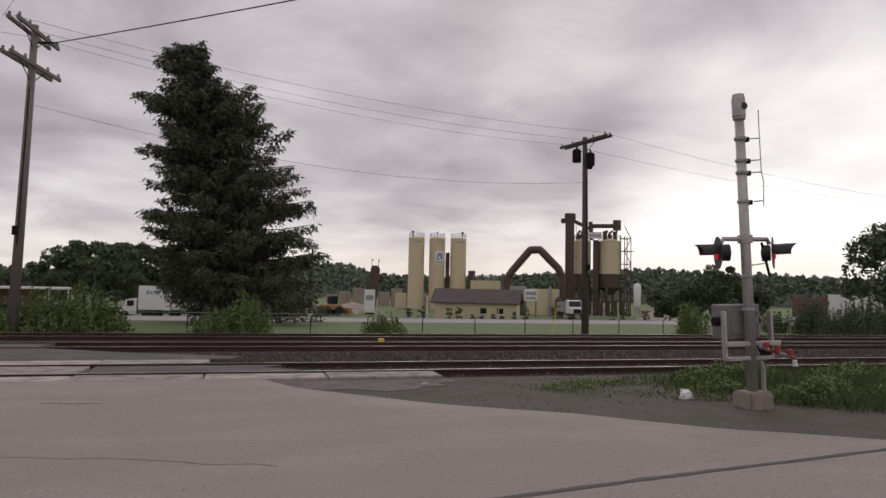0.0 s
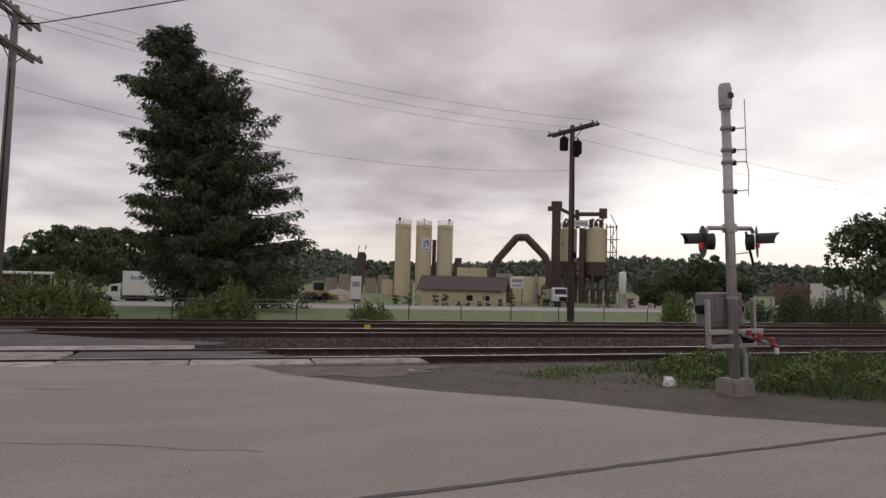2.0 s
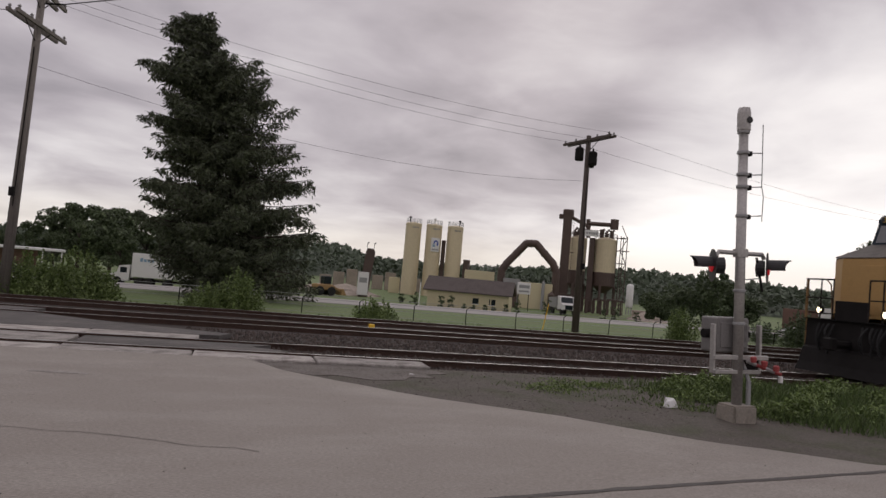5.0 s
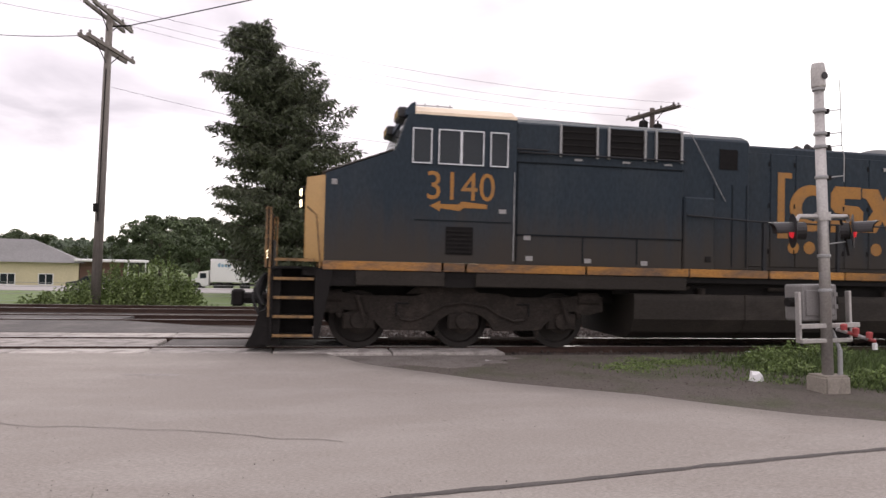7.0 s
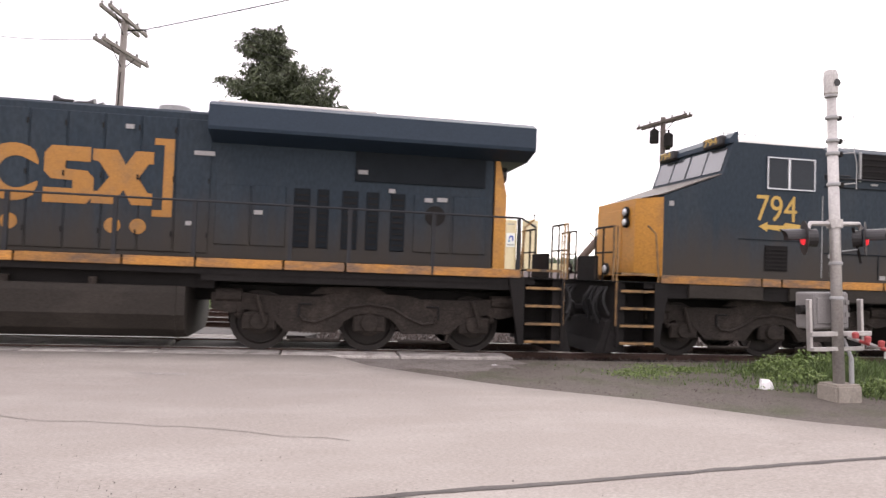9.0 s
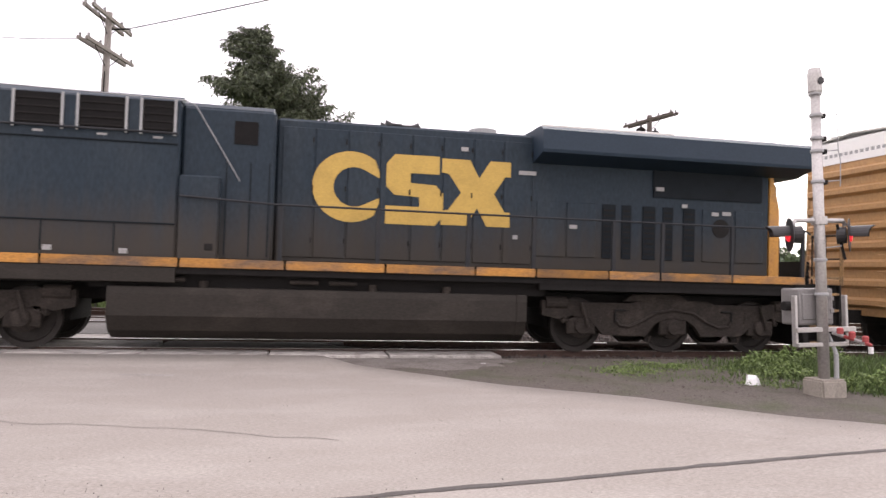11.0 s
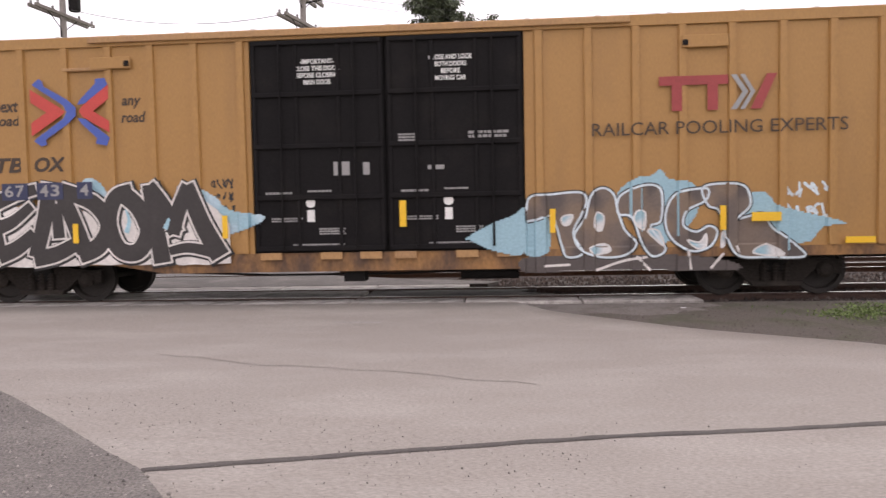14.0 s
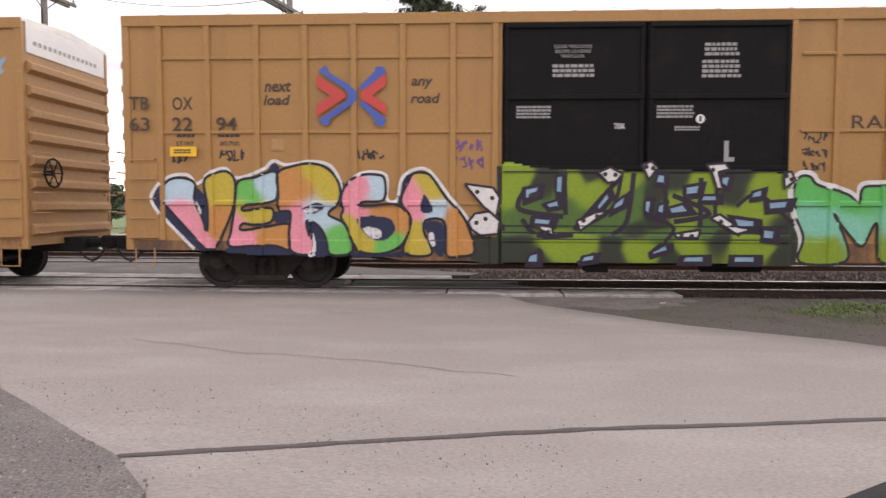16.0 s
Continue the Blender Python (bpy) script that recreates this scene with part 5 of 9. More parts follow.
def piece_grey(c):
    """Smoke-grey letters with a thin white rim over a pale blue cloud."""
    paint(c, "painted_cloud", [(10.9, 1.13), (11.22, 1.32), (11.48, 1.44), (11.82, 1.56), (11.99, 1.67), (12.0, 0.88), (11.52, 0.88), (11.0, 1.1)], {"sky": [(10.9, 1.13)]}, relief_a, 0.005, label="sprayed pale blue cloud")
    paint(c, "painted_cloud", [(12.03, 1.5), (12.44, 1.5), (12.42, 0.87), (11.99, 0.85)], {"sky": [(12.03, 1.5)]}, relief_a, 0.005, label="sprayed pale blue cloud")
    paint(c, "painted_cloud", [(13.68, 1.92), (14.01, 2.18), (14.26, 2.21), (14.42, 2.32), (14.56, 2.16), (14.77, 2.11), (15.03, 2.02), (15.06, 1.5), (14.5, 1.0), (13.8, 1.5)], {"sky": [(13.68, 1.92)]}, relief_a, 0.005, label="sprayed pale blue cloud")
    paint(c, "painted_cloud", [(15.97, 1.84), (16.26, 1.87), (16.46, 1.64), (16.76, 1.55), (17.25, 1.42), (17.65, 1.29), (17.25, 1.24), (17.06, 1.0), (16.81, 0.95), (16.56, 0.85), (15.91, 1.4)], {"sky": [(15.97, 1.84)]}, relief_a, 0.005, label="sprayed pale blue cloud")
    paint(c, "painted_cloud", [(11.96, 0.76), (12.76, 0.79), (14.29, 0.8), (15.46, 0.7), (15.81, 0.51), (14.29, 0.51), (12.75, 0.51), (11.98, 0.51)], {"slate": [(11.96, 0.76)]}, relief_a, 0.005, label="dark grey sprayed foot")
    smoke_letter(c, [(12.03, 1.57), (12.1, 1.87), (12.47, 1.91), (12.99, 1.94), (13.11, 1.8), (13.03, 1.55), (12.87, 1.2), (13.04, 0.84), (12.76, 0.77), (12.66, 0.99), (12.5, 1.5), (12.21, 1.46), (12.04, 1.44)])
    smoke_letter(c, [(12.89, 1.16), (13.08, 1.47), (13.19, 1.87), (13.4, 2.01), (13.6, 1.89), (13.67, 1.6), (13.79, 1.25), (13.99, 1.0), (13.79, 0.79), (13.38, 0.76), (13.02, 0.89)])
    smoke_letter(c, [(13.7, 1.84), (14.01, 2.01), (14.31, 2.04), (14.45, 1.89), (14.43, 1.4), (14.25, 1.29), (14.51, 0.9), (14.29, 0.76), (14.09, 1.0), (13.91, 1.47), (13.68, 1.54)])
    smoke_letter(c, [(14.53, 1.59), (14.71, 1.88), (15.12, 1.96), (15.27, 1.93), (15.21, 1.74), (14.87, 1.56), (14.82, 1.3), (15.06, 1.19), (15.27, 1.29), (15.42, 1.19), (15.31, 0.94), (15.0, 0.84), (14.7, 0.99), (14.53, 1.25)])
    smoke_letter(c, [(15.17, 1.98), (15.62, 2.04), (15.92, 1.96), (15.99, 1.64), (15.77, 1.41), (16.21, 1.49), (16.37, 1.24), (16.76, 0.94), (16.92, 0.72), (16.31, 0.72), (15.81, 0.74), (15.61, 0.99), (15.46, 1.54), (15.26, 1.66)])
    for pts in ([(12.67, 1.5), (12.87, 1.53), (12.8, 1.36), (12.69, 1.36)], [(13.28, 1.56), (13.42, 1.5), (13.38, 1.24), (13.25, 1.3)], [(13.16, 0.93), (13.43, 1.0), (13.54, 0.87), (13.27, 0.81)], [(14.0, 1.58), (14.16, 1.55), (14.13, 1.24), (13.95, 1.4)], [(14.19, 1.22), (14.39, 1.22), (14.48, 0.94)], [(14.88, 1.05), (15.11, 1.0), (15.22, 1.16), (15.22, 0.94), (15.06, 0.89)], [(16.03, 0.8), (16.26, 0.95), (16.56, 0.78), (16.41, 0.74)], [(15.51, 1.19), (15.56, 1.0), (15.48, 0.9)]):
        paint(c, "painted_cut", pts, {"sky": pts[:1], "white": pts[2:3]}, relief_a, 0.012, 0.02)
        line(c, pts, 0.03, SPRAY["white"], relief_a, 0.018, True, 3)
    for pts in ([(12.34, 0.61), (12.81, 0.63)], [(13.27, 0.52), (13.78, 0.69), (14.19, 0.75)], [(13.99, 0.77), (14.24, 0.51)], [(14.9, 0.85), (14.96, 0.51)], [(15.3, 0.53), (15.53, 0.8)], [(15.81, 0.75), (15.74, 0.93)]):
        line(c, pts, 0.045, SPRAY["silver"], relief_a, 0.016)


def smoke_letter(c, outline):
    r = outline
    paint(c, "painted_letter", outline, {"taupe": r[::3], "dun": r[1::4], "slate": r[2::5]}, relief_a, 0.010, label="smoke-grey sprayed letter with a white rim")
    line(c, outline, 0.085, SPRAY["soot"], relief_a, 0.007, True)
    line(c, outline, 0.04, SPRAY["pale"], relief_a, 0.014, True)



def boxcar_a():
    c = boxcar_body("A", "mustard yellow boxcar with black doors, covered in black and silver graffiti")
    put_text(c, "next", 1.92, 3.70, 0.27, LETTER_BROWN, 0.50, shear=0.2, offset=0.006)
    put_text(c, "load", 1.95, 3.44, 0.27, LETTER_BROWN, 0.50, shear=0.2, offset=0.006)
    put_text(c, "any", 4.47, 3.70, 0.27, LETTER_BROWN, 0.38, shear=0.2, offset=0.006)
    put_text(c, "road", 4.45, 3.44, 0.27, LETTER_BROWN, 0.48, shear=0.2, offset=0.006)
    cross_logo(c, 2.70, 4.24, 3.06, 4.28, -1.515)
    put_text(c, "TB", 1.88, 2.55, 0.37, LETTER_BROWN, 0.60, shear=0.22, offset=0.012)
    put_text(c, "OX", 2.69, 2.55, 0.37, LETTER_BROWN, 0.64, shear=0.22, offset=0.012)
    bm = B()
    box(bm, 3.36, 4.26, -1.53, -1.46, 4.42, 4.48, 0.01)
    part("hatch_rail", bm, YELLOW_END, c)
    for x in (3.9, 14.8):
        bm = B()
        box(bm, x, x + 0.8, -1.54, -1.515, 4.44, 4.66, 0.012)
        part("hatch_panel", bm, YELLOW, c)
        bm = B()
        box(bm, x + (0.68 if x < 9 else 0.0), x + (0.78 if x < 9 else 0.1), -1.565, -1.54, 4.48, 4.58, 0.012)
        part("hatch_latch", bm, DARKMETAL, c, "dark hatch latch")
    yard_tag(c, 0.08, 3.35, 0.68, 4, 0.26, seed=5)
    yard_tag(c, 1.0, 2.55, 0.42, 1, 0.3, seed=9)
    yard_tag(c, 6.15, 2.15, 0.5, 3, 0.2, seed=12)
    # the front half's piece: blue halo, white edge, black body, silver cuts
    for pts in ([(0.10, 1.05), (0.14, 1.6), (0.30, 1.95), (0.75, 1.85), (0.8, 1.0)], [(3.5, 2.1), (3.72, 2.42), (4.0, 2.3), (4.1, 2.0)], [(5.8, 2.15), (6.2, 2.02), (6.5, 1.75), (7.2, 1.62), (6.9, 1.42), (6.4, 1.3), (5.9, 1.5)]):
        paint(c, "painted_cloud", pts, {"sky": pts[::2], "ice": pts[1::2]}, relief_a, 0.005, label="sprayed pale blue cloud")
    plates("painted_shadow", [lumps(0.42, 6.5, 0.74, 1.86, 26, 4, 0.10)], SPRAY["silver"], c, -1.516, label="silver fill behind the letters")
    brushed(c, [
        [(0.20, 0.30, [(1.42, 2.12), (1.02, 2.10), (0.56, 1.84), (0.48, 1.52), (0.90, 1.54), (1.42, 1.62), (1.74, 1.38), (1.58, 1.06), (1.0, 0.96), (0.16, 0.86)])],
        [(0.30, 0.30, [(1.66, 2.30), (1.80, 1.75), (1.92, 0.98)]), (0.26, 0.16, [(1.92, 1.98), (2.30, 2.12), (2.72, 2.22)]), (0.24, 0.14, [(1.94, 1.50), (2.25, 1.62), (2.62, 1.90)]),
         (0.28, 0.22, [(1.94, 0.96), (2.30, 1.10), (2.66, 1.36)])],
        [(0.28, 0.26, [(3.02, 2.30), (2.90, 1.70), (2.68, 0.94)]), (0.28, 0.22, [(2.66, 0.90), (3.10, 0.98), (3.55, 1.20)]), (0.14, 0.20, [(2.86, 1.5), (3.10, 1.86), (3.16, 1.3)])],
        [(0.24, 0.30, [(3.18, 2.24), (3.42, 1.7), (3.66, 1.02)]), (0.26, 0.30, [(3.26, 2.18), (3.86, 1.94), (4.14, 1.52), (3.94, 1.12), (3.56, 0.96)])],
        [(0.26, 0.30, [(4.62, 2.14), (4.30, 2.02), (4.16, 1.55), (4.34, 1.06), (4.70, 1.0), (4.92, 1.38), (4.74, 1.84), (4.42, 2.12)])],
        [(0.24, 0.30, [(4.98, 2.24), (5.06, 1.6), (5.18, 0.80)]), (0.26, 0.26, [(4.96, 2.22), (5.24, 1.84), (5.46, 1.36)]), (0.24, 0.26, [(5.40, 1.34), (5.56, 1.84), (5.74, 2.20)]),
         (0.26, 0.34, [(5.70, 2.22), (5.98, 1.5), (6.30, 0.90)]), (0.12, 0.18, [(5.34, 1.0), (5.7, 1.06), (6.2, 0.96)])],
    ], -1.5185, [(SPRAY["black"], 0.085, 0.02, -0.015), (SPRAY["silver"], 0.055, 0, 0), (SPRAY["soot"], 0.018, 0, 0)])
    brushed(c, [[(0.10, 0.03, [(4.50, 1.36), (4.56, 1.6), (4.50, 1.80)])], [(0.05, 0.10, [(5.34, 1.62), (5.26, 1.42)])], [(0.08, 0.03, [(1.1, 1.22), (1.42, 1.30)])]], -1.5355, [(SPRAY["sky"], 0, 0, 0)])
    for i, (ch, x) in enumerate((("6", 1.47), ("6", 2.12), ("7", 2.34), ("4", 2.82), ("3", 3.04), ("4", 3.62))):
        bm = B()
        box(bm, x - 0.06, x + 0.24, -1.5375, -1.532, 2.02, 2.34)
        part("number_patch", bm, SPRAY["navy"], c)
        put_text(c, ch, x, 2.08, 0.30, STENCIL, 0.17, y=-1.539, offset=0.006)
    piece_grey(c)
    put_text(c, "RAILCAR POOLING EXPERTS", 13.22, 2.93, 0.33, LETTER_BROWN, 4.42, y=-1.514)
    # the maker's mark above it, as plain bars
    def bar(x0, x1, z0, z1):
        return [(x0, z0), (x1, z0), (x1, z1), (x0, z1)]
    plates("company_mark", [bar(14.4, 15.6, 3.79, 3.95), bar(14.62, 14.80, 3.34, 3.79), bar(15.24, 15.42, 3.34, 3.79),
                            [(15.98, 3.34), (16.16, 3.34), (16.43, 3.95), (16.26, 3.95)]], MAROON, c, -1.514, label="red bars of a company mark")
    plates("company_mark", [[(15.64, 3.34), (15.74, 3.34), (15.94, 3.645), (15.74, 3.95), (15.64, 3.95), (15.84, 3.645)], [(15.80, 3.34), (15.88, 3.34), (16.06, 3.645), (15.88, 3.95), (15.80, 3.95), (15.98, 3.645)]],
           GREYPAINT, c, -1.516)
    yard_tag(c, 18.2, 4.0, 0.7, 1, 0.45, seed=21, material=SPRAY["steel"])
    yard_tag(c, 16.55, 1.75, 0.9, 2, 0.3, seed=22, material=SPRAY["pale"])
    # stencils on the doors
    Yd = -1.494
    for k, (words, x) in enumerate((("-IMPORTANT-\nCLOSE THIS DOOR\nBEFORE CLOSING\nMAIN DOOR", 8.24), ("CLOSE AND LOCK\nBOTH DOORS\nBEFORE\nMOVING CAR", 10.7))):
        for j, w_ in enumerate(words.split("\n")):
            wd = 0.057 * len(w_)
            put_text(c, w_, x - wd / 2, 4.40 - j * 0.125, 0.12, LETTER_WHITE, wd, y=Yd - 0.012, offset=0.003)
    for a in (7.0, 9.55):
        bars(c, a + 0.2, 2.02, 0.5, 1, 0.04, Yd); bars(c, a + 1.0, 2.05, 0.45, 1, 0.035, Yd)
        bars(c, a + 0.3, 1.55, 0.6, 2, 0.03, Yd); bars(c, a + 1.2, 1.35, 0.5, 3, 0.03, Yd); bars(c, a + 0.7, 1.06, 1.0, 1, 0.03, Yd)
    bars(c, 11.0, 3.05, 0.75, 2, 0.05, Yd); bars(c, 9.72, 3.05, 0.32, 4, 0.035, Yd)
    each_box("placard", [(8.5, 8.8, Yd - 0.004, Yd, 2.35, 2.6), (9.05, 9.17, Yd - 0.004, Yd, 2.35, 2.58), (10.25, 10.55, Yd - 0.004, Yd, 2.42, 2.5)], STENCIL, c)
    for x in (8.05, 10.62):
        bm = B()
        lathe(bm, [(0, -0.003), (0.09, -0.003), (0.09, 0.003), (0, 0.003)], 16, pose(x, Yd - 0.003, 1.85, 90))
        box(bm, x - 0.07, x + 0.07, Yd - 0.004, Yd, 1.5, 1.72)
        part("placard", bm, LETTER_WHITE, c)
    bm = B()
    box(bm, 9.72, 9.84, -1.57, -1.55, 1.38, 1.86)
    part("reflector", bm, SAFETY, c)
    for x, z0, z1 in ((0.72, 1.22, 2.08), (3.5, 1.18, 1.55), (6.42, 1.22, 1.65), (12.5, 1.22, 1.65), (15.5, 1.22, 1.65)):
        bm = B()
        box(bm, x - 0.05, x + 0.05, -1.55, -1.53, z0, z1)
        part("reflector", bm, SAFETY, c, "yellow reflective strip")
    each_box("data_plate", [(1.05, 1.62, -1.55, -1.53, 0.78, 0.98), (16.0, 16.5, -1.55, -1.53, 1.36, 1.52), (17.6, 18.1, -1.55, -1.53, 0.95, 1.06)], SAFETY, c)
    return c


def boxcar_b():
    c = boxcar_body("B", "mustard yellow ribbed boxcar with black doors and bright lettered graffiti")
    put_text(c, "TB", 0.13, 3.34, 0.33, LETTER_BROWN, 0.38, y=-1.52, offset=0.003)
    put_text(c, "OX", 0.93, 3.34, 0.33, LETTER_BROWN, 0.38, offset=0.003)
    for ch, x in (("63", 0.13), ("22", 0.93), ("94", 1.76)):
        put_text(c, ch, x, 2.95, 0.35, LETTER_BROWN, 0.38, y=-1.52 if x < 0.5 else -1.5, offset=0.003)
    put_text(c, "next", 2.66, 3.66, 0.25, LETTER_BROWN, 0.50, shear=0.2, offset=0.006)
    put_text(c, "load", 2.64, 3.42, 0.25, LETTER_BROWN, 0.50, shear=0.2, offset=0.006)
    put_text(c, "any", 5.37, 3.70, 0.25, LETTER_BROWN, 0.40, shear=0.2, offset=0.006)
    put_text(c, "road", 5.36, 3.44, 0.25, LETTER_BROWN, 0.54, shear=0.2, offset=0.006)
    cross_logo(c, 3.64, 4.92, 3.06, 4.10, -1.515)
    put_text(c, "RAI", 13.2, 2.95, 0.35, LETTER_BROWN, 0.62)
    yard_tag(c, 0.9, 2.35, 0.35, 1, 0.18, seed=31)
    yard_tag(c, 1.8, 2.4, 0.5, 1, 0.22, seed=32)
    yard_tag(c, 4.3, 2.4, 0.65, 1, 0.22, seed=33)
    yard_tag(c, 6.1, 2.55, 0.7, 2, 0.26, seed=34, material=SPRAY["purple"])
    yard_tag(c, 12.35, 2.7, 0.45, 3, 0.2, seed=35)
    bars(c, 1.0, 2.84, 0.40, 1, 0.05, -1.468, LETTER_BROWN); bars(c, 1.78, 2.84, 0.42, 1, 0.05, -1.468, LETTER_BROWN)
    bm = B()
    box(bm, 0.9, 1.4, -1.55, -1.53, 2.48, 2.66)
    plate = part("data_plate", bm, SAFETY, c, "yellow data plate")
    bars(plate, 0.98, 2.58, 0.34, 2, 0.03, -1.551, LETTER_BROWN)
    bm = B()
    box(bm, 2.78, 3.02, -1.475, -1.462, 2.58, 2.80, 0.004)
    box(bm, 2.80, 3.00, -1.480, -1.470, 2.60, 2.78, 0.004)
    part("inspection_panel", bm, YELLOW_END, c)
    put_text(c, "LT WT", 1.0, 2.68, 0.12, LETTER_BROWN, 0.32)
    put_text(c, "80700", 1.82, 2.68, 0.12, LETTER_BROWN, 0.36)
    piece_pastel(c)
    piece_green(c)
    door_ridge_shade(c)
    piece_aqua(c)
    Yd = -1.494
    for j, words in enumerate(("CLOSE THIS DOOR", "BEFORE CLOSING", "MAIN DOOR")):
        put_text(c, words, 8.28 - 0.0225 * len(words), 4.40 - j * 0.085, 0.085, STENCIL, 0.045 * len(words), y=Yd - 0.004)
    bars(c, 7.92, 4.06, 0.74, 3, 0.056, Yd); bars(c, 10.60, 4.42, 0.62, 3, 0.056, Yd); bars(c, 10.56, 4.12, 0.68, 4, 0.056, Yd)
    bars(c, 7.28, 3.34, 0.62, 4, 0.04, Yd); bars(c, 9.78, 3.34, 0.66, 4, 0.04, Yd); bars(c, 10.1, 2.98, 0.44, 2, 0.03, Yd)
    bm = B()
    lathe(bm, [(0, -0.003), (0.08, -0.003), (0.08, 0.003), (0, 0.003)], 18, pose(10.55, Yd - 0.003, 3.14, 90))
    dial = part("round_mark", bm, LETTER_WHITE, c, "white round inspection mark")
    plates("round_mark_bar", [[(10.53, 3.09), (10.57, 3.09), (10.57, 3.19), (10.53, 3.19)]], SIGNALBLACK, dial, Yd - 0.006, 0.002)
    put_text(c, "70K", 9.03, 2.96, 0.15, LETTER_WHITE, 0.2, y=Yd)
    plates("stencil", [[(10.98, 2.38), (11.16, 2.38), (11.16, 2.46), (11.06, 2.46), (11.06, 2.75), (10.98, 2.75)]], GREYPAINT, c, Yd)
    return c


car_a = boxcar_a()
car_b = boxcar_b()

# ---- locomotives ----
def loco_truck(parent, xc):
    """A three-axle truck: deep side frames with dipped equalisers, springs, dampers, wheels."""
    t = empty("truck", pose(xc, 0, 0), parent)
    half = [(0.0, 1.08), (0.75, 1.06), (0.95, 1.0), (1.9, 1.0), (2.3, 1.04), (2.85, 1.02), (2.85, 0.74), (2.5, 0.66), (2.25, 0.74), (1.85, 0.68), (1.55, 0.36), (0.62, 0.34), (0.46, 0.56), (0.26, 0.68), (0.0, 0.72)]
    side = half + [(-x, z) for x, z in half[-2:0:-1]]
    for s in (-1, 1):
        y = s * 1.12
        bm = B()
        prism(bm, side, y - 0.07, y + 0.07)
        part("side_frame", bm, TRUCKMETAL, t, "grimy cast side frame")
        bm = B()
        rib = [(-1.28, 0.66), (-1.22, 0.56), (-1.0, 0.53), (-0.72, 0.64), (-0.42, 0.82), (0, 0.88), (0.42, 0.82), (0.72, 0.64), (1.0, 0.53), (1.22, 0.56), (1.28, 0.66)]
        for (a, b), (c, d) in zip(rib, rib[1:]):
            tube(bm, (a, y + s * 0.075, b), (c, y + s * 0.075, d), 0.035, seg=6)
        part("frame_rib", bm, TRUCKMETAL, t)
        for k in (-1.3, 1.3):
            bm = B()
            box(bm, k - 0.02, k + 0.02, y + s * 0.085 - 0.02, y + s * 0.085 + 0.02, 0.62, 0.86, 0.006)
            box(bm, min(k, k * 0.82), max(k, k * 0.82), y + s * 0.085 - 0.02, y + s * 0.085 + 0.02, 0.84, 0.88, 0.006)
            part("bracket", bm, DARKMETAL, t)
        bm = B()
        prism(bm, [(-1.1, 1.04), (-0.9, 1.18), (0.1, 1.20), (0.3, 1.08)], y - 0.05, y + 0.05)
        part("brake_beam", bm, TRUCKMETAL, t)
        for k in (-2.0, 0.0, 2.0):
            bm = B()
            lathe(bm, [(0.0, -0.1), (0.24, -0.1), (0.25, 0.02), (0.17, 0.06), (0.15, 0.12), (0.0, 0.13)], 16, pose(k, y, 0.53, 90 if s < 0 else -90))
            box(bm, k - 0.30, k + 0.30, y - 0.06, y + 0.06, 0.36, 0.68, 0.03)
            part("axle_box", bm, TRUCKMETAL, t)
            bm = B()
            for q in (-0.36, 0.36):
                if abs(k) > 1:
                    for j in range(4):
                        tube(bm, (k + q, y, 0.62 + j * 0.07), (k + q, y, 0.655 + j * 0.07), 0.085, seg=10)
                    tube(bm, (k + q, y, 0.58), (k + q, y, 0.9), 0.055, seg=8)
            if abs(k) > 1:
                tube(bm, (k + 0.1, y + s * 0.14, 0.50), (k - 0.05, y + s * 0.14, 1.0), 0.04, seg=8)
                part("spring", bm, TRUCKMETAL, t)
            else:
                bm.free()
        for k in (-2.55, 2.55):
            bm = B()
            tube(bm, (k - 0.22, y, 0.98), (k + 0.22, y, 0.98), 0.13, seg=12)
            tube(bm, (k - 0.3, y, 0.98), (k + 0.3, y, 0.98), 0.05, seg=8)
            part("brake_cylinder", bm, TRUCKMETAL, t)
        for k in (-1.0, 1.0):
            bm = B()
            pipe(bm, [(k - 0.45, y + s * 0.05, 0.20), (k + 0.45, y + s * 0.05, 0.20), (k + 0.5, y + s * 0.05, 0.34)], 0.03, 6)
            part("sand_pipe", bm, TRUCKMETAL, t)
    bm = B()
    box(bm, -2.6, 2.6, -0.62, 0.62, 0.45, 1.15)
    part("bolster", bm, DARKMETAL, t)
    for k in (-2.0, 0.0, 2.0):
        wheelset(t, k, 0.53)
    return t


